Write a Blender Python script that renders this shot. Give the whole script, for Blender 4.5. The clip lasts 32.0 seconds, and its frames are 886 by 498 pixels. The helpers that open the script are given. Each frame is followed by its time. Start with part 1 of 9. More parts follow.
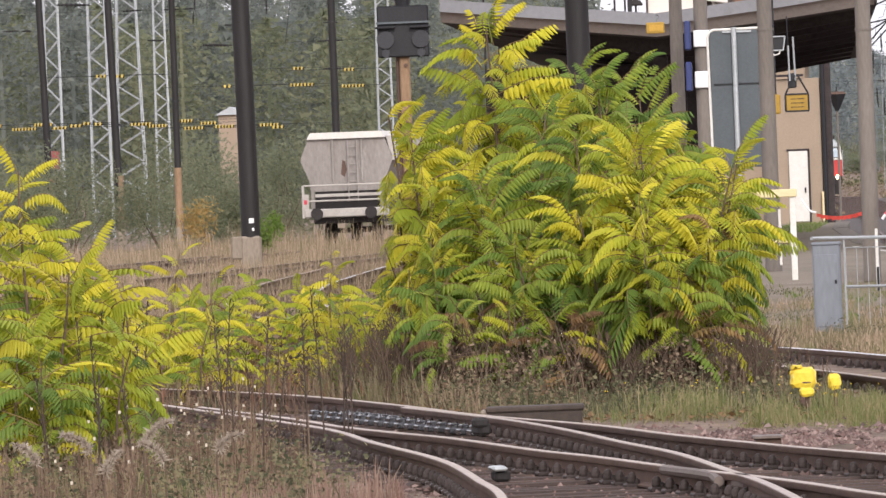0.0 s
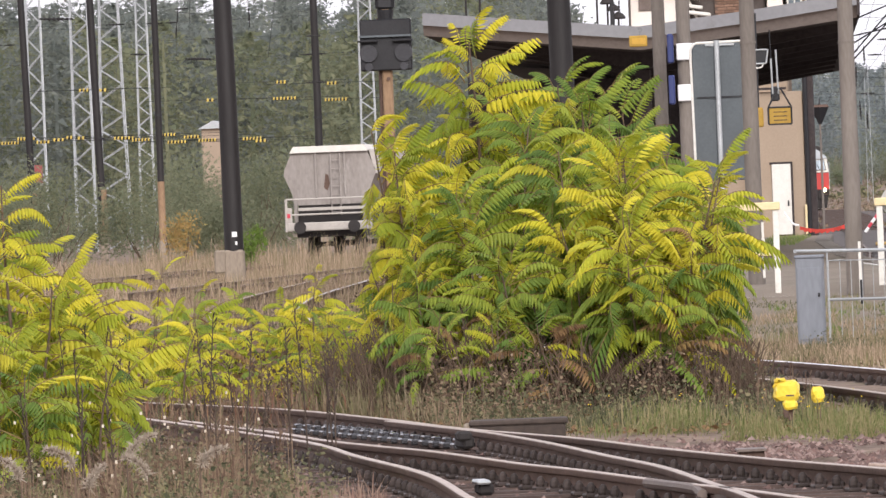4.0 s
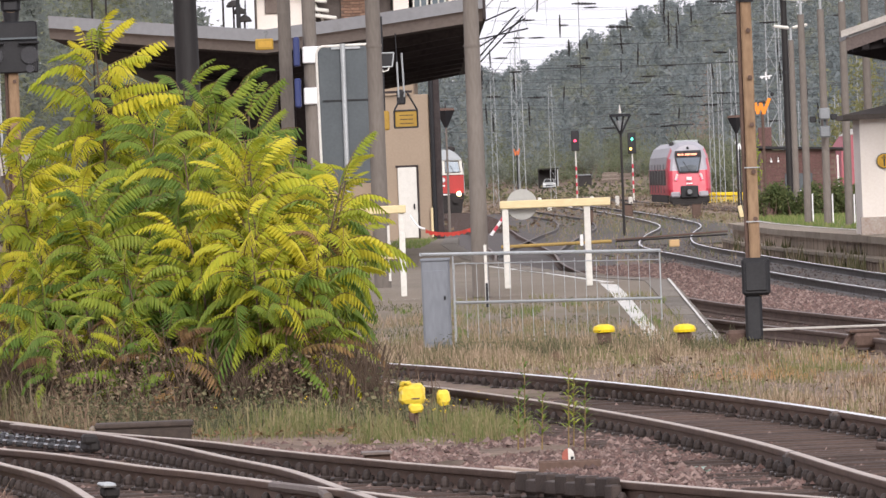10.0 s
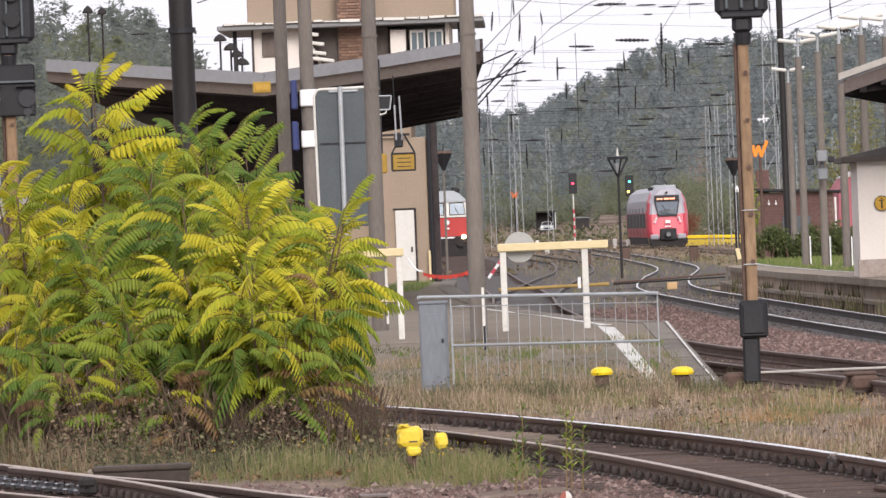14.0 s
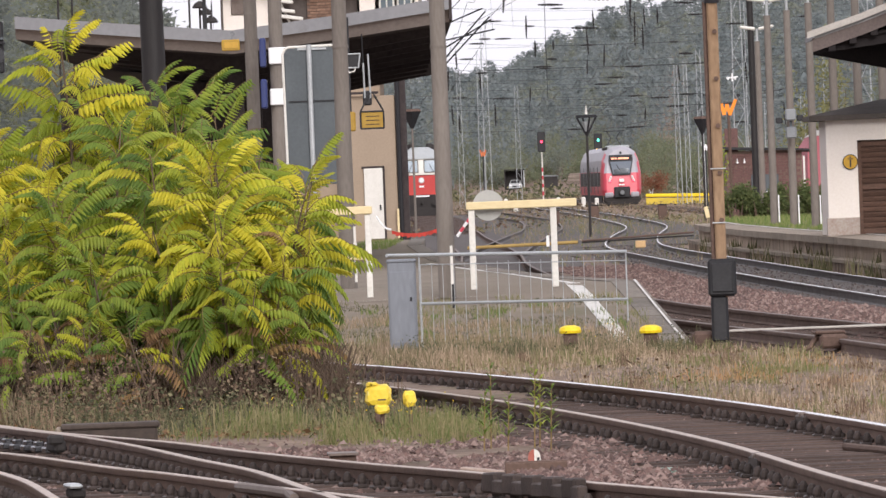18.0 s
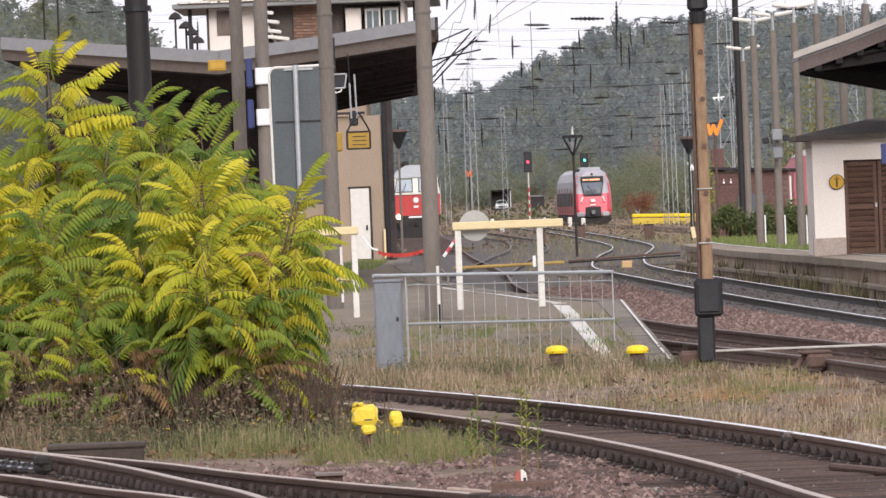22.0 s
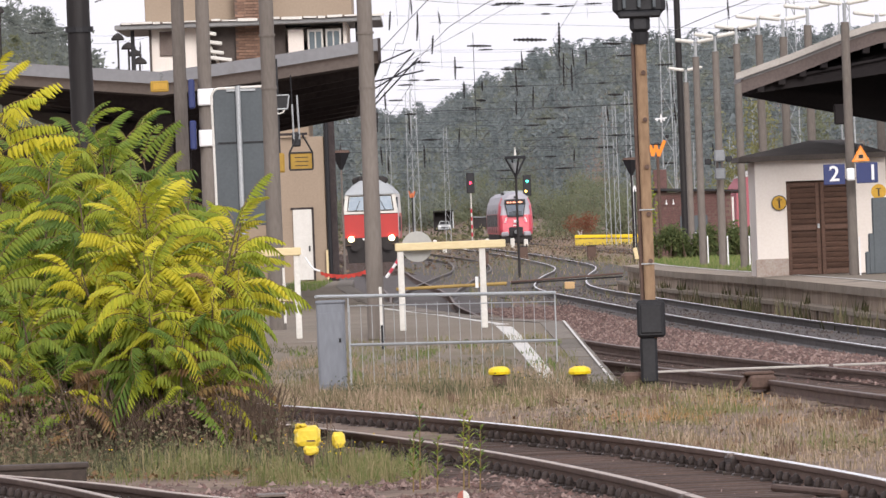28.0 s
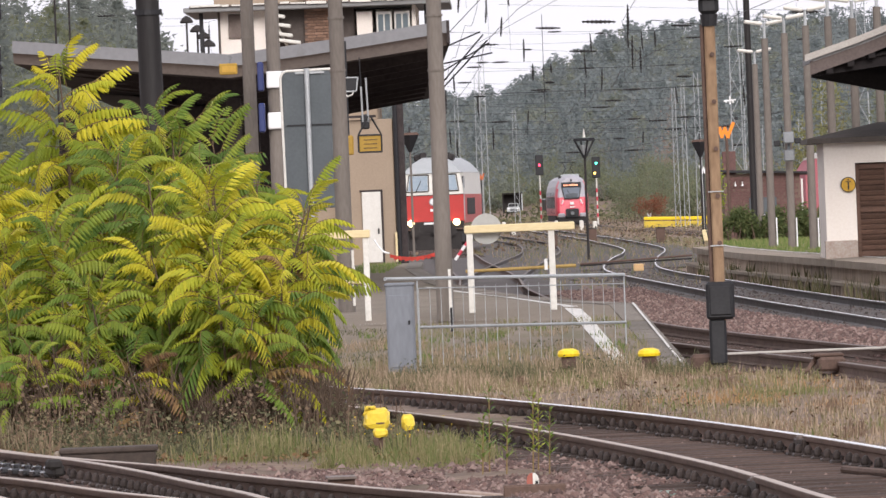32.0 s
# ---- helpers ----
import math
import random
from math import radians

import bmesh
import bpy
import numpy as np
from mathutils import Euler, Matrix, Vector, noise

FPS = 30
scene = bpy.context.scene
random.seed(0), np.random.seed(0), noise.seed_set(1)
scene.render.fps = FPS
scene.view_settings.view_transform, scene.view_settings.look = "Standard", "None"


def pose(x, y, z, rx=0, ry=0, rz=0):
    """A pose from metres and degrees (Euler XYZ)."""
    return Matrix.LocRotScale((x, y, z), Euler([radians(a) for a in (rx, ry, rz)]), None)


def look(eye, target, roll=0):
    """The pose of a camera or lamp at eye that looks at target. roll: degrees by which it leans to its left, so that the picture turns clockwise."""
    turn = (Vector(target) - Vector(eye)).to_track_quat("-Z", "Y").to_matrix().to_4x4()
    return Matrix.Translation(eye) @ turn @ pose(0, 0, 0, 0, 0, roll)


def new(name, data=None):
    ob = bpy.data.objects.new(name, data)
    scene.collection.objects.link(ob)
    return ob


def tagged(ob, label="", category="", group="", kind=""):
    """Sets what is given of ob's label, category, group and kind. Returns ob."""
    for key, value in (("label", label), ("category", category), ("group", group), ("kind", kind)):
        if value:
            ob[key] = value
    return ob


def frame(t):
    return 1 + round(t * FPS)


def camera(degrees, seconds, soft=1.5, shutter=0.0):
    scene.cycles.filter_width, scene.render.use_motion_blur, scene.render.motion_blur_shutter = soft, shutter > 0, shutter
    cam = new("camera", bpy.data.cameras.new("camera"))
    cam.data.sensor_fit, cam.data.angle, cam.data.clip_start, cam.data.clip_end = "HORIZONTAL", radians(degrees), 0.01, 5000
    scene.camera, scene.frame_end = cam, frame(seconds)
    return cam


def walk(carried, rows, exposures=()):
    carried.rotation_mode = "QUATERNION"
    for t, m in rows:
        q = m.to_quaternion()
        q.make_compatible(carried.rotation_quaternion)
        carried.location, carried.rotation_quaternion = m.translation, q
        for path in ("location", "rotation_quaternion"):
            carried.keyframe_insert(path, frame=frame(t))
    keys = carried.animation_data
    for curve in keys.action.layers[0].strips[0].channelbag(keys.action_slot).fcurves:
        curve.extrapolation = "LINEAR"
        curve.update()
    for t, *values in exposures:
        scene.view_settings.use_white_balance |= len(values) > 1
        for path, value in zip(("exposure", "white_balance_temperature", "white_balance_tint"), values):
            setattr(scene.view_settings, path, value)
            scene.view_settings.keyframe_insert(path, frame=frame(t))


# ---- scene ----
# camera: a long lens, held by hand at one spot; only its turn changes
EYE = (0.0, 0.0, 1.9)
cam = camera(4.988, 32.0, soft=1.5)
TURNS = [  # seconds, yaw, pitch, roll in degrees
    (0.0, 2.7945, -0.3751, 2.201), (0.5, 2.8114, -0.3208, 2.097), (1.0, 2.8252, -0.1459, 2.143), (1.5, 2.8690, -0.0042, 2.125),
    (2.0, 2.9241, 0.0561, 2.250), (2.5, 2.9178, 0.0205, 2.276), (3.0, 2.7943, -0.1952, 2.174), (3.5, 2.7103, -0.3239, 2.290),
    (5.5, 2.6384, -0.1892, 2.175), (6.0, 2.6247, -0.2424, 2.194), (6.5, 2.5231, -0.2882, 2.150), (7.0, 2.4060, -0.2865, 2.147),
    (7.5, 2.2897, -0.2052, 2.192), (8.0, 1.8378, -0.0905, 2.131), (8.5, 1.2895, -0.0383, 2.160), (9.0, 0.9650, -0.1235, 2.170),
    (9.5, 0.7230, -0.2546, 2.190), (10.0, 0.5907, -0.3678, 2.201), (10.5, 0.5549, -0.3583, 2.314), (11.0, 0.5513, -0.3584, 2.298),
    (11.5, 0.5645, -0.3099, 2.268), (12.0, 0.5917, -0.2539, 2.242), (12.5, 0.6011, -0.2204, 2.151), (13.0, 0.5864, -0.1465, 2.127),
    (13.5, 0.5791, -0.1131, 2.183), (14.0, 0.5774, -0.1269, 2.256), (14.5, 0.5763, -0.1789, 2.254), (16.5, 0.4288, -0.2306, 2.136),
    (17.0, 0.4377, -0.2811, 2.171), (17.5, 0.4367, -0.3451, 2.219), (18.0, 0.4002, -0.3696, 2.185), (18.5, 0.3798, -0.2901, 2.226),
    (19.0, 0.4206, -0.2098, 2.162), (19.5, 0.4612, -0.1729, 2.186), (20.0, 0.4679, -0.2288, 2.148), (20.5, 0.4263, -0.3133, 2.120),
    (21.0, 0.3861, -0.3818, 2.130), (21.5, 0.3667, -0.3325, 2.245), (22.0, 0.3238, -0.2586, 2.209), (22.5, 0.3134, -0.2121, 2.173),
    (23.0, 0.3254, -0.1976, 2.202), (23.5, 0.3304, -0.2509, 2.202), (24.0, 0.3329, -0.2960, 2.155), (24.5, 0.2905, -0.3257, 2.165),
    (25.0, 0.2361, -0.2757, 2.214), (25.5, 0.1548, -0.2586, 2.264), (27.5, -0.0507, -0.2172, 2.167), (28.0, 0.0000, -0.1528, 2.200),
    (28.5, 0.0624, -0.1042, 2.162), (29.0, 0.1051, -0.1449, 2.238), (29.5, 0.1195, -0.2475, 2.252), (30.0, 0.1142, -0.3244, 2.263),
    (30.5, 0.0872, -0.3275, 2.271), (31.0, 0.0818, -0.3081, 2.272), (31.5, 0.1927, -0.2550, 2.289), (32.0, 0.3890, -0.2376, 2.292),
]
# the camera exposes a little longer while it looks at the dark shrub and wood
EXPOSURES = [(0.0, 0.58), (3.5, 0.6), (6.0, 0.68), (7.5, 0.64), (9.0, 0.56), (10.5, 0.46), (16.0, 0.41), (32.0, 0.4)]
walk(cam, [(t, pose(*EYE, 90 + p, r, y)) for t, y, p, r in TURNS], EXPOSURES)

# ---- light: a bright overcast sky ----
world = bpy.data.worlds.new("overcast_sky")
scene.world = world
world.use_nodes = True
wn = world.node_tree.nodes
wl = world.node_tree.links
wn.clear()
w_out = wn.new("ShaderNodeOutputWorld")
w_bg = wn.new("ShaderNodeBackground")
w_sky = wn.new("ShaderNodeTexSky")
w_sky.sky_type = "NISHITA"
w_sky.sun_disc = False
w_sky.sun_elevation = radians(38)
w_sky.sun_rotation = radians(205)
w_sky.dust_density = 6.0
w_sky.air_density = 1.2
w_gain = wn.new("ShaderNodeVectorMath")
w_gain.operation = "SCALE"
w_gain.inputs["Scale"].default_value = 0.05
w_mix = wn.new("ShaderNodeMixRGB")
w_mix.inputs["Fac"].default_value = 0.88
w_mix.inputs["Color2"].default_value = (0.87, 0.845, 0.925, 1)
wl.new(w_sky.outputs["Color"], w_gain.inputs[0])
wl.new(w_gain.outputs["Vector"], w_mix.inputs["Color1"])
wl.new(w_mix.outputs["Color"], w_bg.inputs["Color"])
w_bg.inputs["Strength"].default_value = 1.0
wl.new(w_bg.outputs["Background"], w_out.inputs["Surface"])

sun = new("sun", bpy.data.lights.new("sun", "SUN"))
sun.data.energy = 1.95
sun.data.angle = radians(25)
sun.data.color = (1.0, 0.94, 0.91)
sun.matrix_world = look((40, -60, 70), (0, 100, 0))
scene.view_settings.exposure = 0.45

# ---- small building kit ----
class Geo:
    """Vertices and faces gathered in plain lists, then made into one mesh."""

    def __init__(self):
        self.v, self.f, self.m = [], [], []

    def add(self, verts, faces, slot=0):
        n = len(self.v)
        self.v.extend(verts)
        for q in faces:
            self.f.append(tuple(i + n for i in q))
            self.m.append(slot)
        return self

    def box(self, c, s, rz=0.0, ch=0.0, slot=0, rx=0.0, ry=0.0):
        """A box with chamfered edges about its centre c, size s, turned by degrees."""
        hx, hy, hz = s[0] / 2, s[1] / 2, s[2] / 2
        ch = min(ch, hx * 0.8, hy * 0.8, hz * 0.8)
        e = Euler((radians(rx), radians(ry), radians(rz))).to_matrix()
        o = Vector(c)
        if ch <= 0:
            p = [(x, y, z) for z in (-hz, hz) for y in (-hy, hy) for x in (-hx, hx)]
            f = [(0, 2, 3, 1), (4, 5, 7, 6), (0, 1, 5, 4), (2, 6, 7, 3), (0, 4, 6, 2), (1, 3, 7, 5)]
        else:
            ring = [(-hx + ch, -hy), (hx - ch, -hy), (hx, -hy + ch), (hx, hy - ch), (hx - ch, hy), (-hx + ch, hy), (-hx, hy - ch), (-hx, -hy + ch)]
            inner = [(max(-hx + ch, min(hx - ch, x)), max(-hy + ch, min(hy - ch, y))) for x, y in ring]
            p = [(x, y, -hz) for x, y in inner] + [(x, y, -hz + ch) for x, y in ring] + [(x, y, hz - ch) for x, y in ring] + [(x, y, hz) for x, y in inner]
            f = [(0, 6, 4, 2), tuple(24 + i for i in (0, 2, 4, 6))]
            for k in (0, 8, 16):
                f += [(k + i, k + (i + 1) % 8, k + 8 + (i + 1) % 8, k + 8 + i) for i in range(8)]
        return self.add([tuple(o + e @ Vector(q)) for q in p], f, slot)

    def rod(self, a, b, r0, r1=None, n=10, slot=0, caps=True):
        """A straight round bar from a to b."""
        a, b = Vector(a), Vector(b)
        r1 = r0 if r1 is None else r1
        q = (b - a).to_track_quat("Z", "Y")
        p = []
        for o, r in ((a, r0), (b, r1)):
            p += [tuple(o + q @ Vector((r * math.cos(2 * math.pi * i / n), r * math.sin(2 * math.pi * i / n), 0))) for i in range(n)]
        f = [(i, (i + 1) % n, n + (i + 1) % n, n + i) for i in range(n)]
        if caps:
            f += [tuple(reversed(range(n))), tuple(range(n, 2 * n))]
        return self.add(p, f, slot)

    def pipe(self, pts, r, n=6, slot=0):
        """A round bar through several points; r may be a list."""
        pts = [Vector(p) for p in pts]
        rs = r if isinstance(r, (list, tuple)) else [r] * len(pts)
        p, q = [], None
        for i, o in enumerate(pts):
            d = (pts[min(i + 1, len(pts) - 1)] - pts[max(i - 1, 0)]).normalized()
            q = d.to_track_quat("Z", "Y") if q is None else last.rotation_difference(d) @ q
            last = d
            p += [tuple(o + q @ Vector((rs[i] * math.cos(2 * math.pi * k / n), rs[i] * math.sin(2 * math.pi * k / n), 0))) for k in range(n)]
        f = []
        for i in range(len(pts) - 1):
            f += [(i * n + k, i * n + (k + 1) % n, (i + 1) * n + (k + 1) % n, (i + 1) * n + k) for k in range(n)]
        f += [tuple(reversed(range(n))), tuple(range((len(pts) - 1) * n, len(pts) * n))]
        return self.add(p, f, slot)

    def prism(self, poly, y0, y1, slot=0, axis="y"):
        """A polygon given in x, z, drawn out along y (or in x, y along z)."""
        n = len(poly)
        if axis == "y":
            p = [(x, y0, z) for x, z in poly] + [(x, y1, z) for x, z in poly]
        elif axis == "x":
            p = [(y0, x, z) for x, z in poly] + [(y1, x, z) for x, z in poly]
        else:
            p = [(x, z, y0) for x, z in poly] + [(x, z, y1) for x, z in poly]
        f = [(i, (i + 1) % n, n + (i + 1) % n, n + i) for i in range(n)] + [tuple(reversed(range(n))), tuple(range(n, 2 * n))]
        return self.add(p, f, slot)

    def sweep(self, pts, profile, slot=0, up=True):
        """A closed profile (across, up) along a level line."""
        n, p, f = len(profile), [], []
        pts = [Vector(q) for q in pts]
        for i, o in enumerate(pts):
            d = pts[min(i + 1, len(pts) - 1)] - pts[max(i - 1, 0)]
            side = Vector((d.y, -d.x, 0)).normalized()
            p += [tuple(o + side * a + Vector((0, 0, b))) for a, b in profile]
        for i in range(len(pts) - 1):
            f += [(i * n + k, i * n + (k + 1) % n, (i + 1) * n + (k + 1) % n, (i + 1) * n + k) for k in range(n)]
        f += [tuple(reversed(range(n))), tuple(range((len(pts) - 1) * n, len(pts) * n))]
        return self.add(p, f, slot)

    def disc(self, c, r, depth, n=24, slot=0, axis="y"):
        a = Vector((0, depth / 2, 0)) if axis == "y" else Vector((0, 0, depth / 2))
        return self.rod(Vector(c) - a, Vector(c) + a, r, r, n, slot)

    def mesh(self, name, *mats, smooth=False):
        me = bpy.data.meshes.new(name)
        me.from_pydata(self.v, [], self.f)
        for m in mats:
            me.materials.append(m)
        if len(mats) > 1:
            me.polygons.foreach_set("material_index", self.m)
        bm = bmesh.new()
        bm.from_mesh(me)
        bmesh.ops.recalc_face_normals(bm, faces=bm.faces)
        bm.to_mesh(me)
        bm.free()
        if smooth:
            me.polygons.foreach_set("use_smooth", [True] * len(me.polygons))
            me.set_sharp_from_angle(angle=radians(40))
        return me


def raw(name, verts, faces, material):
    """A large joined mesh from arrays, faces left as they are."""
    me = bpy.data.meshes.new(name)
    me.from_pydata(verts, [], faces)
    me.materials.append(material)
    return me


def thing(name, at=(0, 0, 0), rz=0.0, label="", category="", group="", kind=""):
    ob = new(name)
    ob.empty_display_size = 0.2
    ob.matrix_basis = pose(*at, 0, 0, rz)
    return tagged(ob, label, category, group, kind)


def part(name, geo, material, parent, label="", smooth=False, kind=""):
    mats = material if isinstance(material, (list, tuple)) else (material,)
    me = geo if isinstance(geo, bpy.types.Mesh) else geo.mesh(name, *mats, smooth=smooth)
    ob = new(name, me)
    ob.parent = parent
    return tagged(ob, label, kind=kind)


def piece(name, me, parent, m):
    """One more object on a shared mesh, posed in its parent's space."""
    ob = new(name, me)
    ob.parent = parent
    ob.matrix_basis = m
    return ob


def spline(pts, step):
    """Points about every step metres along a smooth line through pts (x, y or x, y, z)."""
    q = [np.array(p if len(p) == 3 else (*p, 0.0), float) for p in pts]
    q = [2 * q[0] - q[1], *q, 2 * q[-1] - q[-2]]
    dense = []
    for i in range(1, len(q) - 2):
        a, b, c, d = q[i - 1:i + 3]
        for u in np.linspace(0, 1, 40, endpoint=False):
            dense.append(0.5 * (2 * b + (c - a) * u + (2 * a - 5 * b + 4 * c - d) * u ** 2 + (3 * b - a - 3 * c + d) * u ** 3))
    dense.append(q[-2])
    dense = np.array(dense)
    run = np.concatenate([[0], np.cumsum(np.linalg.norm(np.diff(dense, axis=0), axis=1))])
    s = np.arange(0, run[-1], step)
    return [Vector([float(np.interp(u, run, dense[:, k])) for k in range(3)]) for u in s]


def beside(pts, off):
    out = []
    for i, o in enumerate(pts):
        d = pts[min(i + 1, len(pts) - 1)] - pts[max(i - 1, 0)]
        out.append(o + Vector((d.y, -d.x, 0)).normalized() * off)
    return out


# ---- materials ----
def mat(name, a, b=None, scale=4.0, rough=0.75, metal=0.0, bump=0.25, fine=40.0, rand=0.15, c=None, cover=0.5, spec=0.35, stretch=(1, 1, 1), glow=None, glow_power=0.0, through_light=0.0, alpha_glass=False):
    """Two colours mixed by coarse and fine noise, a third in stains, random shade from object to object."""
    m = bpy.data.materials.new(name)
    m.use_nodes = True
    nt = m.node_tree
    nd, ln = nt.nodes, nt.links
    bs = nd["Principled BSDF"]
    b = b or tuple(x * 0.72 for x in a)
    tc = nd.new("ShaderNodeTexCoord")
    mp = nd.new("ShaderNodeMapping")
    mp.inputs["Scale"].default_value = stretch
    ln.new(tc.outputs["Object"], mp.inputs["Vector"])
    n1 = nd.new("ShaderNodeTexNoise")
    n1.inputs["Scale"].default_value = scale
    n1.inputs["Detail"].default_value = 6
    n2 = nd.new("ShaderNodeTexNoise")
    n2.inputs["Scale"].default_value = fine
    n2.inputs["Detail"].default_value = 4
    ln.new(mp.outputs["Vector"], n1.inputs["Vector"])
    ln.new(mp.outputs["Vector"], n2.inputs["Vector"])
    r1 = nd.new("ShaderNodeValToRGB")
    r1.color_ramp.elements[0].position = 0.32
    r1.color_ramp.elements[1].position = 0.68
    r1.color_ramp.elements[0].color = (*a, 1)
    r1.color_ramp.elements[1].color = (*b, 1)
    add = nd.new("ShaderNodeMath")
    add.operation = "MULTIPLY_ADD"
    add.inputs[1].default_value = 0.55
    ln.new(n2.outputs["Fac"], add.inputs[0])
    half = nd.new("ShaderNodeMath")
    half.operation = "MULTIPLY"
    half.inputs[1].default_value = 0.45
    ln.new(n1.outputs["Fac"], half.inputs[0])
    ln.new(half.outputs[0], add.inputs[2])
    ln.new(add.outputs[0], r1.inputs["Fac"])
    col = r1.outputs["Color"]
    if c:
        n3 = nd.new("ShaderNodeTexNoise")
        n3.inputs["Scale"].default_value = scale * 0.6
        n3.inputs["Detail"].default_value = 9
        n3.inputs["Roughness"].default_value = 0.7
        ln.new(mp.outputs["Vector"], n3.inputs["Vector"])
        r3 = nd.new("ShaderNodeValToRGB")
        r3.color_ramp.elements[0].position = 1.0 - cover
        r3.color_ramp.elements[1].position = min(1.0, 1.12 - cover)
        ln.new(n3.outputs["Fac"], r3.inputs["Fac"])
        mx = nd.new("ShaderNodeMixRGB")
        ln.new(r3.outputs["Color"], mx.inputs["Fac"])
        ln.new(col, mx.inputs["Color1"])
        mx.inputs["Color2"].default_value = (*c, 1)
        col = mx.outputs["Color"]
    if rand:
        oi = nd.new("ShaderNodeObjectInfo")
        hs = nd.new("ShaderNodeHueSaturation")
        vr = nd.new("ShaderNodeMapRange")
        vr.inputs["To Min"].default_value = 1 - rand
        vr.inputs["To Max"].default_value = 1 + rand
        ln.new(oi.outputs["Random"], vr.inputs["Value"])
        ln.new(vr.outputs["Result"], hs.inputs["Value"])
        ln.new(col, hs.inputs["Color"])
        col = hs.outputs["Color"]
    ln.new(col, bs.inputs["Base Color"])
    rr = nd.new("ShaderNodeMapRange")
    rr.inputs["To Min"].default_value = max(0.03, rough - 0.12)
    rr.inputs["To Max"].default_value = min(1, rough + 0.12)
    ln.new(n1.outputs["Fac"], rr.inputs["Value"])
    ln.new(rr.outputs["Result"], bs.inputs["Roughness"])
    bs.inputs["Metallic"].default_value = metal
    bs.inputs["Specular IOR Level"].default_value = spec
    if bump:
        bp = nd.new("ShaderNodeBump")
        bp.inputs["Strength"].default_value = bump
        bp.inputs["Distance"].default_value = 0.02
        ln.new(add.outputs[0], bp.inputs["Height"])
        ln.new(bp.outputs["Normal"], bs.inputs["Normal"])
    if glow:
        bs.inputs["Emission Color"].default_value = (*glow, 1)
        bs.inputs["Emission Strength"].default_value = glow_power
    if through_light:
        tr = nd.new("ShaderNodeBsdfTranslucent")
        ms = nd.new("ShaderNodeMixShader")
        ms.inputs["Fac"].default_value = through_light
        ln.new(col, tr.inputs["Color"])
        ln.new(bs.outputs["BSDF"], ms.inputs[1])
        ln.new(tr.outputs["BSDF"], ms.inputs[2])
        ln.new(ms.outputs["Shader"], nd["Material Output"].inputs["Surface"])
    return m


def leafy(name, a, b, c, through_light=0.35, rough=0.55, isle=1.0):
    """Leaf colours spread over many small islands of one mesh."""
    m = bpy.data.materials.new(name)
    m.use_nodes = True
    nd, ln = m.node_tree.nodes, m.node_tree.links
    bs = nd["Principled BSDF"]
    ge = nd.new("ShaderNodeNewGeometry")
    oi = nd.new("ShaderNodeObjectInfo")
    ad = nd.new("ShaderNodeMath")
    ad.operation = "MULTIPLY_ADD"
    ad.inputs[1].default_value = isle
    sc = nd.new("ShaderNodeMath")
    sc.operation = "MULTIPLY"
    sc.inputs[1].default_value = 1.0 - isle
    ln.new(oi.outputs["Random"], sc.inputs[0])
    ln.new(ge.outputs["Random Per Island"], ad.inputs[0])
    ln.new(sc.outputs[0], ad.inputs[2])
    ra = nd.new("ShaderNodeValToRGB")
    e = ra.color_ramp.elements
    e[0].position, e[0].color = 0.1, (*a, 1)
    e[1].position, e[1].color = 0.9, (*c, 1)
    k = e.new(0.5)
    k.color = (*b, 1)
    ln.new(ad.outputs[0], ra.inputs["Fac"])
    tc = nd.new("ShaderNodeTexCoord")
    no = nd.new("ShaderNodeTexNoise")
    no.inputs["Scale"].default_value = 35
    ln.new(tc.outputs["Object"], no.inputs["Vector"])
    hs = nd.new("ShaderNodeHueSaturation")
    mr = nd.new("ShaderNodeMapRange")
    mr.inputs["To Min"].default_value = 0.75
    mr.inputs["To Max"].default_value = 1.25
    ln.new(no.outputs["Fac"], mr.inputs["Value"])
    ln.new(mr.outputs["Result"], hs.inputs["Value"])
    ln.new(ra.outputs["Color"], hs.inputs["Color"])
    ln.new(hs.outputs["Color"], bs.inputs["Base Color"])
    bs.inputs["Roughness"].default_value = rough
    bs.inputs["Specular IOR Level"].default_value = 0.2
    tr = nd.new("ShaderNodeBsdfTranslucent")
    ms = nd.new("ShaderNodeMixShader")
    ms.inputs["Fac"].default_value = through_light
    ln.new(hs.outputs["Color"], tr.inputs["Color"])
    ln.new(bs.outputs["BSDF"], ms.inputs[1])
    ln.new(tr.outputs["BSDF"], ms.inputs[2])
    ln.new(ms.outputs["Shader"], nd["Material Output"].inputs["Surface"])
    return m


def glass(name, tint=(0.75, 0.82, 0.85), rough=0.05):
    m = bpy.data.materials.new(name)
    m.use_nodes = True
    bs = m.node_tree.nodes["Principled BSDF"]
    bs.inputs["Base Color"].default_value = (*tint, 1)
    bs.inputs["Transmission Weight"].default_value = 0.6
    bs.inputs["Roughness"].default_value = rough
    return m


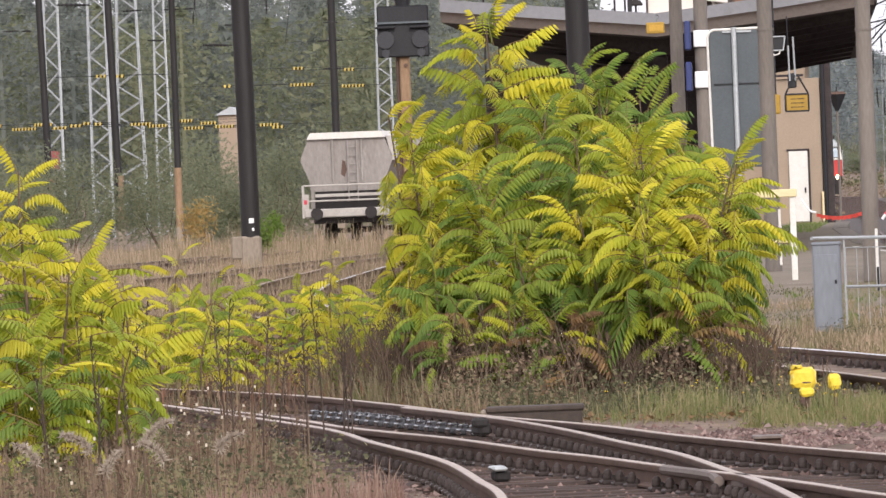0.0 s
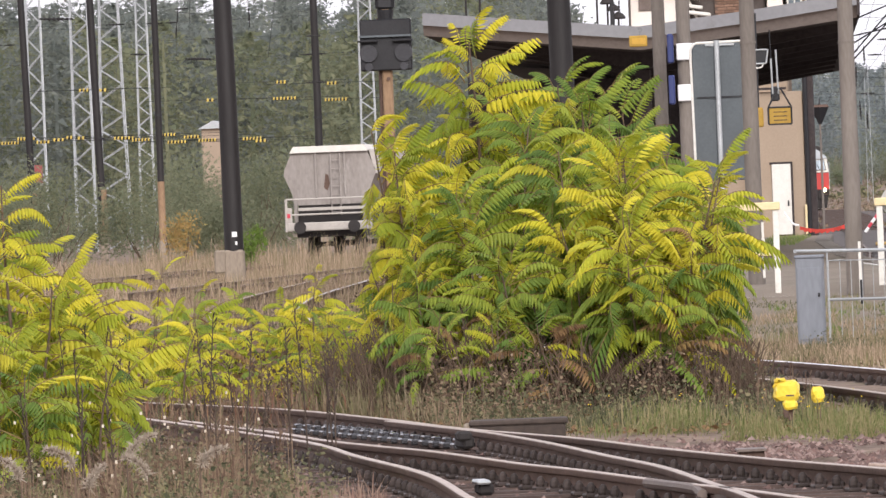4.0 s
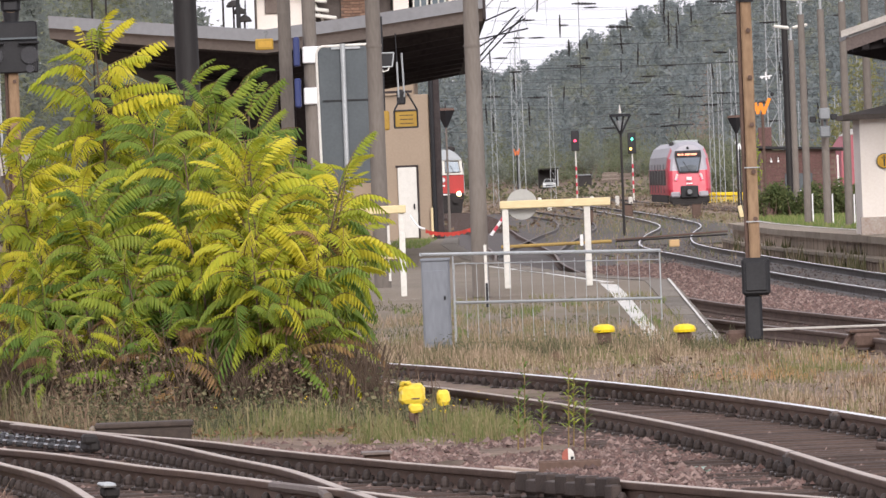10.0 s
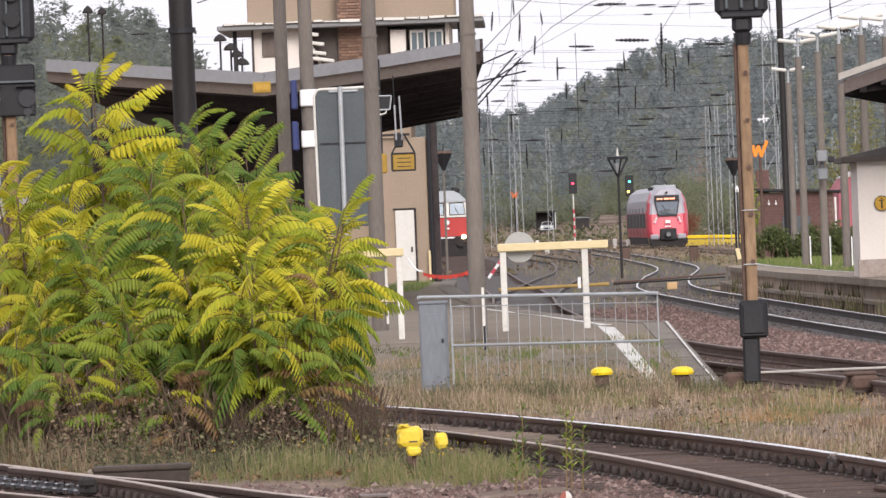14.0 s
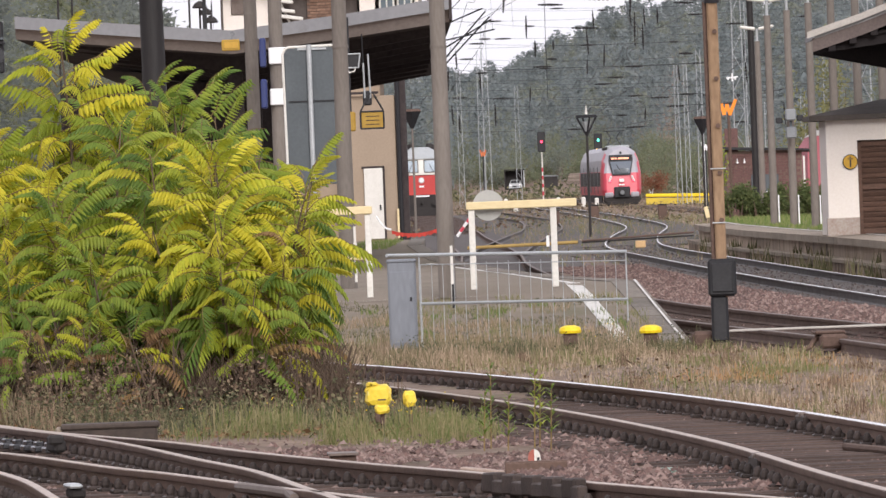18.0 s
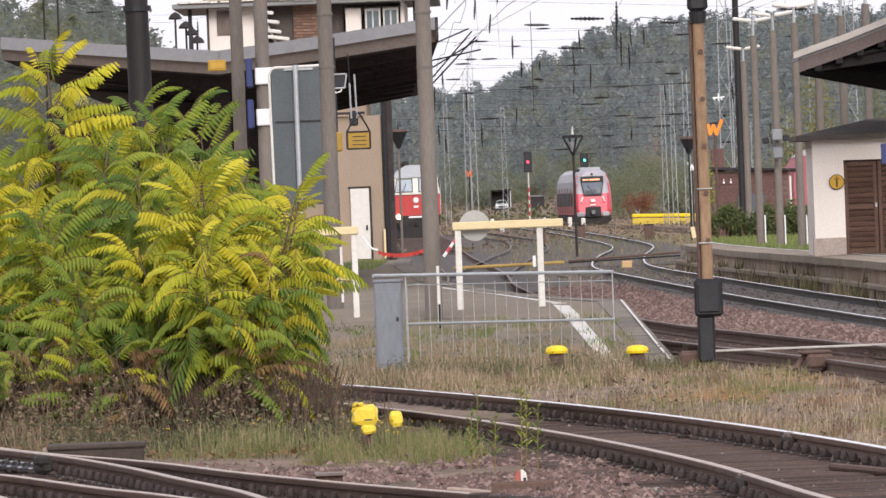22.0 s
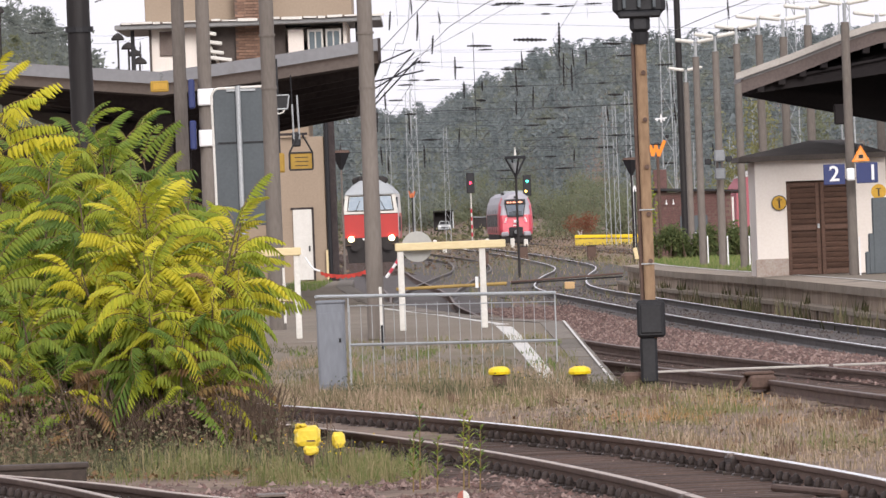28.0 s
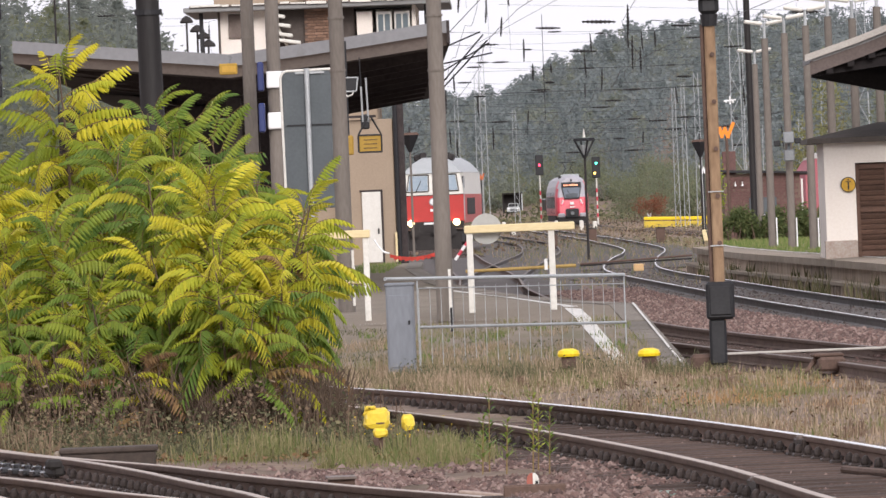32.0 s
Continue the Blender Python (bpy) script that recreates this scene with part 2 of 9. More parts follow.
STEEL = mat("polished_rail_steel", (0.93, 0.92, 0.92), (0.8, 0.78, 0.77), 3, 0.25, 0.95, 0.03, 25, 0.05)
DULLSTEEL = mat("dull_rail_steel", (0.19, 0.155, 0.135), (0.13, 0.1, 0.088), 3, 0.6, 0.3, 0.08, 25, 0.05)
TANSTEEL = mat("tan_worn_rail_top", (0.5, 0.42, 0.36), (0.37, 0.3, 0.26), 3, 0.5, 0.35, 0.08, 25, 0.05)
DARKRAIL = mat("sooty_dark_rail", (0.07, 0.058, 0.052), (0.04, 0.034, 0.032), 2, 0.55, 0.2, 0.2, 30, 0.1)
RUST = mat("rusty_rail", (0.155, 0.1, 0.078), (0.085, 0.056, 0.045), 2, 0.85, 0.1, 0.3, 30, 0.1)
TIE = mat("tarred_wood_sleeper", (0.105, 0.07, 0.056), (0.038, 0.027, 0.024), 2, 0.9, 0, 0.6, 18, 0.3, stretch=(1, 6, 6))
CLIP = mat("rusty_fastener", (0.075, 0.055, 0.047), (0.035, 0.027, 0.025), 8, 0.6, 0.2, 0.3, 60, 0.3)
GREASE = mat("greased_slide_plate", (0.13, 0.13, 0.14), (0.05, 0.05, 0.055), 14, 0.22, 0.7, 0.2, 40, 0.2, spec=0.8)
SOIL = mat("brown_soil_with_dry_grass", (0.28, 0.2, 0.145), (0.085, 0.06, 0.047), 1.3, 0.95, 0, 0.9, 7, 0, c=(0.15, 0.12, 0.075), cover=0.47)
STONE = mat("ballast_stone", (0.176, 0.12, 0.108), (0.085, 0.061, 0.055), 3, 0.9, 0, 0.4, 25, 0)
CONCRETE = mat("weathered_concrete", (0.33, 0.275, 0.215), (0.22, 0.18, 0.14), 1.5, 0.9, 0, 0.35, 25, 0.12, c=(0.14, 0.12, 0.1), cover=0.42, stretch=(1, 0.4, 0.35))
POLEMAT = mat("grey_brown_concrete_mast", (0.205, 0.18, 0.158), (0.145, 0.126, 0.11), 2.5, 0.9, 0, 0.25, 30, 0.1, stretch=(1, 1, 0.25))
TAR = mat("black_tarred_wood", (0.023, 0.02, 0.02), (0.011, 0.01, 0.01), 3, 0.6, 0, 0.4, 20, 0.1, stretch=(1, 1, 0.15))
PAVE = mat("worn_platform_asphalt", (0.235, 0.195, 0.15), (0.155, 0.127, 0.097), 0.8, 0.92, 0, 0.4, 30, 0, c=(0.13, 0.12, 0.07), cover=0.46)
WHITE = mat("weathered_white_paint", (0.75, 0.73, 0.68), (0.6, 0.58, 0.53), 5, 0.6, 0, 0.1, 40, 0.05)
DULLWHITE = mat("grimy_white_paint", (0.5, 0.47, 0.43), (0.36, 0.33, 0.3), 4, 0.7, 0, 0.15, 25, 0.05, c=(0.2, 0.14, 0.1), cover=0.36)
CREAM = mat("pale_wooden_beam", (0.78, 0.66, 0.4), (0.66, 0.53, 0.3), 3, 0.7, 0, 0.15, 30, 0.05, stretch=(0.3, 1, 1))
GALV = mat("galvanised_steel", (0.5, 0.52, 0.53), (0.36, 0.38, 0.39), 3, 0.5, 0.45, 0.1, 30, 0.1)
STEELGREY = mat("dull_steel_grey", (0.24, 0.25, 0.26), (0.17, 0.18, 0.19), 4, 0.5, 0.3)
DARKGREY = mat("dark_grey_sheet", (0.1, 0.115, 0.125), (0.08, 0.092, 0.1), 3, 0.5, 0.2, 0.05, 30, 0.05)
BLACK = mat("black_painted_metal", (0.025, 0.025, 0.028), (0.014, 0.014, 0.016), 4, 0.5, 0.1, 0.15, 30, 0.1)
SIGNALRUST = mat("rusty_ochre_mast_paint", (0.34, 0.23, 0.14), (0.2, 0.125, 0.075), 3, 0.85, 0, 0.3, 25, 0.05, c=(0.07, 0.045, 0.035), cover=0.45, stretch=(1, 1, 0.3))
YELLOW = mat("yellow_plastic", (0.88, 0.66, 0.02), (0.75, 0.52, 0.02), 5, 0.45, 0, 0.1, 30, 0.05)
SIGNOCHRE = mat("dull_ochre_sign_paint", (0.42, 0.26, 0.035), (0.32, 0.19, 0.03), 5, 0.5, 0, 0.05, 30, 0.05, c=(0.16, 0.1, 0.03), cover=0.36)
OCHRE = mat("ochre_sign_paint", (0.62, 0.36, 0.03), (0.5, 0.28, 0.025), 5, 0.5, 0, 0.05, 30, 0.05)
ROOFFELT = mat("grey_roof_edge", (0.3, 0.3, 0.3), (0.22, 0.22, 0.22), 1.5, 0.8, 0, 0.1, 20, 0.05)
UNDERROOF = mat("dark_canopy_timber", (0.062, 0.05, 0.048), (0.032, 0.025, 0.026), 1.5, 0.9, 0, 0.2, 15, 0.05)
PLASTER = mat("ochre_plaster", (0.37, 0.29, 0.215), (0.3, 0.235, 0.175), 0.9, 0.9, 0, 0.15, 20, 0.03, c=(0.27, 0.2, 0.14), cover=0.36)
CREAMWALL = mat("cream_plaster", (0.88, 0.82, 0.76), (0.8, 0.73, 0.66), 1, 0.9, 0, 0.1, 20, 0.03, c=(0.55, 0.47, 0.4), cover=0.33)
BLACKTIMBER = mat("near_black_roof_timber", (0.02, 0.016, 0.016), (0.011, 0.009, 0.01), 1.5, 0.9, 0, 0.2, 15, 0.05)
BRICKMAT = mat("red_brick", (0.165, 0.088, 0.078), (0.075, 0.045, 0.042), 3, 0.9, 0, 0.3, 25, 0.3)
PALEBRICK = mat("pale_brown_brick", (0.32, 0.2, 0.145), (0.2, 0.12, 0.085), 3, 0.9, 0, 0.3, 25, 0.3)
MORTAR = mat("brick_mortar", (0.2, 0.14, 0.115), (0.14, 0.1, 0.08), 4, 0.95, 0, 0.3, 30, 0)
OLDWOOD = mat("weathered_brown_boards", (0.15, 0.085, 0.06), (0.075, 0.045, 0.035), 3, 0.8, 0, 0.3, 18, 0.25, stretch=(1, 1, 5))
BLUE = mat("blue_sign_enamel", (0.032, 0.045, 0.15), (0.028, 0.04, 0.125), 3, 0.4, 0, 0.03, 30, 0.03)
SIGNWHITE = mat("white_sign_paint", (0.82, 0.82, 0.82), (0.74, 0.74, 0.74), 3, 0.5, 0, 0.03, 30, 0.03)
ORANGE = mat("fluorescent_orange", (0.95, 0.3, 0.03), (0.85, 0.24, 0.02), 3, 0.5, 0, 0.03, 30, 0.03)
# Red paint with a pink cast mixed in for the distance haze
RED = mat("haze_pinked_red_paint", (0.6, 0.05, 0.085), (0.5, 0.045, 0.07), 2, 0.35, 0, 0.03, 20, 0.03, spec=0.5)
REDTAPE = mat("red_tape", (0.62, 0.07, 0.05), (0.45, 0.05, 0.04), 6)
LOCORED = mat("locomotive_red_paint", (0.5, 0.035, 0.03), (0.42, 0.03, 0.025), 2, 0.4, 0, 0.03, 20, 0.03, spec=0.5)
LOCOWHITE = mat("off_white_locomotive_paint", (0.72, 0.7, 0.64), (0.62, 0.6, 0.55), 2, 0.45, 0, 0.04, 20, 0.03)
SILVER = mat("silver_grey_train_paint", (0.4, 0.385, 0.42), (0.33, 0.32, 0.35), 2, 0.4, 0.1, 0.03, 20, 0.03)
LOCOGREY = mat("pale_grey_roof_paint", (0.42, 0.44, 0.45), (0.33, 0.35, 0.36), 2, 0.5, 0, 0.05, 20, 0.03)
UNDER = mat("sooty_underframe", (0.045, 0.04, 0.038), (0.025, 0.022, 0.022), 2, 0.8, 0.1, 0.3, 20, 0.05)
GLASS = glass("tinted_window_glass", (0.3, 0.38, 0.42))
# Opaque cab pane; its pale blue colour stands in for the reflected sky
CABGLASS = mat("sky_coloured_cab_glass", (0.3, 0.36, 0.42), (0.2, 0.27, 0.33), 2, 0.25, 0.0, 0.02, 10, 0.0, spec=0.4)
SCREENGLASS = mat("blue_grey_windscreen", (0.13, 0.155, 0.19), (0.1, 0.12, 0.15), 2, 0.2, 0.0, 0.02, 10, 0.0, spec=0.5)
DARKGLASS = mat("dark_cab_glass", (0.07, 0.085, 0.095), (0.05, 0.06, 0.07), 2, 0.12, 0.2, 0.02, 10, 0.0, spec=0.8)
GREYDISC = mat("matt_grey_white_disc", (0.42, 0.42, 0.4), (0.36, 0.36, 0.345), 4, 0.7, 0, 0.03, 30, 0.0)
LAMPON = mat("lit_headlamp", (0.9, 0.8, 0.55), None, 3, 0.3, glow=(1.0, 0.78, 0.42), glow_power=6)
LAMPRED = mat("lit_red_lamp", (0.8, 0.05, 0.05), None, 3, 0.3, glow=(1.0, 0.03, 0.08), glow_power=5)
LAMPGREEN = mat("lit_green_lamp", (0.1, 0.7, 0.5), None, 3, 0.3, glow=(0.1, 1.0, 0.75), glow_power=2.5)
LAMPAMBER = mat("lit_amber_lamp", (0.9, 0.6, 0.15), None, 3, 0.3, glow=(1.0, 0.55, 0.1), glow_power=4)
WAGONGREY = mat("dusty_grey_wagon_paint", (0.33, 0.3, 0.275), (0.23, 0.205, 0.19), 1.2, 0.8, 0, 0.1, 15, 0.05, c=(0.44, 0.41, 0.38), cover=0.42, stretch=(1, 1, 0.4))
WIREMAT = mat("dark_wire", (0.05, 0.05, 0.052), None, 3, 0.6, 0.3, 0, 20, 0)
LEAF_YELLOW = leafy("yellow_leaf", (0.502, 0.456, 0.037), (0.707, 0.623, 0.056), (0.465, 0.484, 0.047), 0.38, 0.55, 0.2)
LEAF_LIME = leafy("yellow_green_leaf", (0.231, 0.295, 0.034), (0.386, 0.422, 0.038), (0.579, 0.511, 0.053), 0.38, 0.55, 0.2)
LEAF_GREEN = leafy("green_leaf", (0.110, 0.187, 0.042), (0.193, 0.276, 0.047), (0.352, 0.404, 0.058), 0.38, 0.5, 0.2)
LEAF_BROWN = leafy("withered_brown_leaf", (0.1, 0.055, 0.035), (0.22, 0.13, 0.06), (0.3, 0.2, 0.08), 0.2, 0.7, 0.4)
# FARBROAD: distance haze is mixed into a paled, greyed leaf colour
FARBROAD = leafy("haze_tinted_broad_leaves", (0.199, 0.228, 0.193), (0.242, 0.268, 0.224), (0.291, 0.303, 0.245), 0.5, 0.9)
FOOTGREEN = leafy("soft_green_hillside_leaves", (0.17, 0.2, 0.13), (0.215, 0.24, 0.15), (0.26, 0.27, 0.17), 0.5, 0.9)
DARKSTALK = mat("dark_brown_stalk", (0.085, 0.06, 0.045), (0.05, 0.036, 0.03), 5, 0.9, 0, 0.2, 30, 0.2)
STALK = mat("olive_brown_leaf_stalk", (0.24, 0.17, 0.06), (0.15, 0.1, 0.045), 5, 0.8, 0, 0.1, 30, 0.2)
BARK = mat("brown_twig_bark", (0.16, 0.11, 0.075), (0.09, 0.065, 0.05), 5, 0.9, 0, 0.3, 30, 0.2)
DRYGRASS = leafy("dry_grass_blades", (0.46, 0.35, 0.25), (0.3, 0.225, 0.155), (0.19, 0.17, 0.09), 0.3, 0.8)
GREENGRASS = leafy("green_grass_blades", (0.13, 0.16, 0.055), (0.2, 0.2, 0.085), (0.3, 0.25, 0.14), 0.3, 0.8)
DRYWEED = leafy("brown_dry_weeds", (0.24, 0.155, 0.105), (0.17, 0.12, 0.085), (0.33, 0.26, 0.17), 0.15, 0.9)
OLIVEGRASS = leafy("olive_grass_blades", (0.07, 0.075, 0.035), (0.11, 0.105, 0.055), (0.2, 0.165, 0.1), 0.25, 0.9)
DARKWEED = leafy("dark_brown_weeds", (0.12, 0.075, 0.055), (0.17, 0.12, 0.085), (0.25, 0.18, 0.12), 0.15, 0.9)
REDWEED = leafy("reddish_dry_weeds", (0.2, 0.09, 0.06), (0.15, 0.085, 0.06), (0.24, 0.14, 0.085), 0.15, 0.9)
STREAKED = mat("streaked_old_concrete", (0.46, 0.37, 0.29), (0.2, 0.155, 0.12), 2.2, 0.92, 0, 0.5, 5, 0.2, c=(0.11, 0.085, 0.065), cover=0.46, stretch=(0.3, 0.3, 0.1))
# Far pines: haze is mixed into these pale blue-grey needle colours
FARPINE = leafy("haze_tinted_needles", (0.194, 0.228, 0.234), (0.238, 0.273, 0.276), (0.281, 0.313, 0.307), 0.5, 0.9)
# Wood leaf colours raised and greyed; they hold the haze beyond the yard
PINE = leafy("haze_greyed_conifer_needles", (0.185, 0.21, 0.195), (0.215, 0.24, 0.215), (0.25, 0.27, 0.235), 0.55, 0.9)
BROADLEAF = leafy("haze_dulled_broad_leaves", (0.175, 0.2, 0.13), (0.21, 0.23, 0.145), (0.25, 0.255, 0.16), 0.5, 0.9)
PALEAUTUMN = leafy("pale_yellow_green_leaves", (0.24, 0.24, 0.11), (0.32, 0.3, 0.13), (0.2, 0.22, 0.12), 0.4, 0.8)
AUTUMN = leafy("autumn_leaves", (0.42, 0.3, 0.11), (0.38, 0.25, 0.1), (0.33, 0.28, 0.12), 0.35, 0.8)

# ---- ground ----
LOW_Y, LOW_X = [400, 488, 551, 612, 650, 717, 755, 960], [-2.5, -3.5, -4.1, -5.0, -5.8, -7.3, -8.1, -12.0]


def hump(x, y):
    """Height of the land: flat yard, low wooded hill far off."""
    z = -0.2 + 0.05 * noise.noise((x * 0.5, y * 0.25, 0)) + 0.03 * noise.noise((x * 2.1, y * 1.3, 3))
    z += 0.14 * math.exp(-((x + 3.2) / 2.6) ** 2 - ((y - 96) / 7) ** 2)
    z += 0.1 * math.exp(-((x - 1.5) / 3.0) ** 2 - ((y - 108) / 8) ** 2)
    u = min(1, max(0, (y - 1150) / 1000))
    u = u * u * (3 - 2 * u)
    w = min(1, max(0, (x / max(y, 1) + 0.0045) / 0.02))
    if 400 < y < 1000:
        q = min(1, (y - 400) / 80)
        z -= 0.33 * q * math.exp(-((x - float(np.interp(y, LOW_Y, LOW_X))) / 2.2) ** 2)
    return z + u * (14.0 + 14.0 * w * w * (3 - 2 * w))


def ground():
    xs = np.concatenate([np.linspace(-2500, -160, 14), np.linspace(-150, -24, 22), np.linspace(-22, 16, 96), np.linspace(18, 150, 22), np.linspace(160, 2500, 14)])
    ys = np.concatenate([np.linspace(-60, 50, 8), np.linspace(54, 150, 130), np.linspace(154, 400, 50), np.linspace(420, 2400, 60), np.linspace(2500, 4600, 8)])
    v = [(float(x), float(y), hump(x, y)) for y in ys for x in xs]
    n = len(xs)
    f = [(j * n + i, j * n + i + 1, (j + 1) * n + i + 1, (j + 1) * n + i) for j in range(len(ys) - 1) for i in range(n - 1)]
    me = raw("ground", v, f, SOIL)
    me.polygons.foreach_set("use_smooth", [True] * len(f))
    tagged(new("ground", me), "brown trackside soil with patches of dry grass", "ground", kind="structure")


ground()

# ---- railway tracks ----
RAIL = [(-0.062, -0.149), (0.062, -0.149), (0.062, -0.14), (0.012, -0.122), (0.009, -0.05), (0.03, -0.042), (0.034, -0.03), (0.034, -0.006), (0.028, 0.0), (-0.028, 0.0), (-0.034, -0.006), (-0.034, -0.03), (-0.03, -0.042), (-0.009, -0.05), (-0.012, -0.122), (-0.062, -0.14)]
THINTOP = [(-0.03, -0.001), (0.012, -0.001), (0.01, 0.0035), (-0.026, 0.0035)]
HEADTOP = [(-0.03, -0.001), (0.03, -0.001), (0.026, 0.0035), (-0.026, 0.0035)]


def rail(line, parent, bright, sooty=False):
    ob = part("rail", Geo().sweep(line, RAIL), DARKRAIL if sooty else RUST, parent, "sooty dark steel rail" if sooty else "rusty brown steel rail", smooth=True)
    part("running_surface", Geo().sweep(line, THINTOP if sooty else HEADTOP), STEEL if bright is True else (TANSTEEL if bright else DULLSTEEL), ob, "shiny worn top of the rail" if bright is True else "dull worn top of the rail")
    return ob


def tie_mesh(length):
    return Geo().box((0, 0, -0.235), (length, 0.25, 0.16), ch=0.02).mesh("sleeper", TIE)


def clip_mesh():
    g = Geo().box((-0.02, 0, -0.147), (0.1, 0.16, 0.03), ch=0.008)
    g.pipe([(-0.02, 0, -0.15), (-0.02, 0, -0.115), (-0.02, 0, -0.085), (-0.018, 0, -0.066), (-0.015, 0, -0.06)], [0.026, 0.034, 0.03, 0.019, 0.006], 8)
    g.pipe([(-0.05, 0.03, -0.14), (-0.055, 0.03, -0.112), (-0.045, 0.03, -0.1)], [0.016, 0.018, 0.008], 6)
    return g.mesh("fastener", CLIP)


CLIPMESH = clip_mesh()
TIEMESH = tie_mesh(2.6)


def lay(parent, line, near, far, spacing=0.6, clips=True, offs=(-0.7535, 0.7535), sides=(-1, 1)):
    """Sleepers along a centre line, single ones between near and far metres, the rest joined."""
    run, rest, nxt = 0.0, Geo(), 0.0
    for i in range(len(line) - 1):
        o, d = line[i], line[i + 1] - line[i]
        run += d.length
        if run < nxt:
            continue
        nxt += spacing
        ang = math.degrees(math.atan2(d.y, d.x)) - 90
        wob = random.uniform(-1.2, 1.2)
        if near <= o.y <= far:
            piece("sleeper", TIEMESH, parent, pose(o.x, o.y, random.uniform(-0.006, 0.006), 0, 0, ang + wob))
            if clips:
                q = Matrix.Translation(o) @ pose(0, 0, 0, 0, 0, ang)
                for off in offs:
                    for sgn in sides:
                        piece("fastener", CLIPMESH, parent, q @ pose(off + sgn * 0.105, 0, 0, 0, 0, 0 if sgn > 0 else 180))
        elif o.y < 700:
            rest.box((o.x, o.y, -0.235), (2.6, 0.25, 0.16), rz=ang + wob)
    if rest.v:
        part("sleepers", rest, TIE, parent, "dark tarred sleepers further along the track", kind="stuff")


def track(name, pts, label, bright=True, near=0, far=0, clips=False, sleepers=True, sooty=False):
    t = thing(name, label=label, category="railway track", group="railway tracks", kind="structure")
    line = spline(pts, 0.2 if far else 0.5)
    coarse = line[::6] if far else line[::6]
    for off in (-0.7535, 0.7535):
        rail(beside(coarse, off), t, bright if off > 0 or near != 60 else 2, sooty)
    if sleepers:
        lay(t, line, near, far, clips=clips)
    return t, line


def t1x(y):
    u = y - 70.3
    return 2.24 - 0.07 * u - 0.0014 * u * u


T1 = [(3.65, 50), (t1x(62), 62), (t1x(72), 72), (t1x(82), 82), (t1x(92), 92), (t1x(102), 102), (t1x(110), 110), (-6.6, 131), (-10.4, 160), (-12.6, 195), (-14, 250)]
track("railway_track", T1, "curved railway track with rusty rails on tarred sleepers", True, 60, 112, clips=True)
T3 = [(8.8, 70), (6.3, 88), (5.1, 101.5), (4.2, 115), (3.4, 125), (2.3, 140), (1.5, 153), (0.4, 180), (-0.45, 225), (-0.75, 271), (-1.75, 346), (-2.35, 400), (-3.05, 440, -0.15), (-3.78, 488, -0.3), (-4.1, 551, -0.3), (-5.0, 612, -0.3), (-5.8, 650, -0.3), (-7.3, 717, -0.3), (-8.1, 755, -0.3), (-9.4, 815, -0.3), (-12.4, 960, -0.3)]
track("railway_track", T3, "platform track curving away to the far signals", False, 98, 135)
LOOP = [(-0.62, 262), (-0.2, 300), (0.4, 346), (1.05, 397), (0.95, 472), (-0.3, 547), (-2.4, 660)]
track("railway_track", LOOP, "siding branching off in an S bend", False, sooty=True)
T4 = [(8.6, 85), (7.3, 115), (6.35, 142), (5.85, 158), (5.2, 180), (4.6, 205), (3.95, 235), (3.35, 265), (3.3, 290), (3.9, 330), (4.75, 370), (5.0, 404), (4.7, 459), (4.0, 540), (2.9, 627), (0.6, 800)]
track("railway_track", T4, "main track with polished rails in an S bend", True, 140, 180, sooty=True)
T6 = [(13.4, 360), (12.0, 450), (10.8, 540, -0.1), (9.4, 650, -0.14), (7.98, 712, -0.14), (6.68, 775, -0.1), (5.85, 841, -0.05), (5.1, 882), (3.6, 980)]
track("railway_track", T6, "far main track of the red railcar", False, sooty=True)
track("railway_track", [(-23.5, 240), (-19.4, 322), (-15.6, 400), (-12.0, 480)], "overgrown siding under the hopper wagon", False)
track("railway_track", [(-17.0, 225), (-15.7, 258), (-14.4, 300)], "overgrown rusty siding between dry weeds", False)

# the turnout in front: four rails, the crossing and its wide sleepers
turnout = thing("railway_turnout", label="turnout with rusty rails, greased slide plates and long sleepers", category="railway track", group="railway tracks", kind="structure")
RA = spline([(-9.4, 104), (-7.5, 98.2), (-5.97, 93.1), (-4.75, 87.5), (-3.8, 82.5), (-2.72, 77.9), (-1.97, 73.9), (-1.09, 69.8), (-0.42, 67.0), (1.0, 61), (3.2, 52)], 0.5)
RB = spline([(-4.62, 86.4), (-3.95, 83.0), (-3.49, 80.6), (-2.9, 76.8), (-2.34, 72.6), (-1.84, 69.0), (-1.4, 64.6), (-1.1, 61.5), (-0.75, 56.5), (-0.45, 50)], 0.5)
RC = spline([(-6.6, 89.6), (-5.37, 83.5), (-4.82, 80.4), (-4.23, 77.7), (-3.69, 75.4), (-2.89, 71.2), (-2.42, 69.1), (-1.75, 65.7), (-1.2, 63.2), (-0.79, 61.1), (-0.38, 58.8), (1.0, 52)], 0.5)
RD = spline([(-7.3, 92.4), (-5.27, 81.9), (-4.71, 78.6), (-4.33, 75.6), (-3.99, 73.2), (-3.67, 71.0), (-3.35, 68.4), (-3.0, 64.6), (-2.68, 60.7), (-2.3, 52)], 0.5)
for r, shiny in ((RA, 2), (RB, 2), (RC, 2), (RD, 2)):
    rail(r, turnout, shiny)
mid = [(a + c) * 0.5 for a, c in zip(spline([(-5.97, 93.1), (-3.8, 82.5), (-1.97, 73.9), (-0.42, 67.0), (1.9, 57)], 0.25), spline([(-7.3, 90.6), (-5.0, 80.4), (-3.05, 71.9), (-1.55, 65.0), (0.65, 55)], 0.25))]
nxt = 0
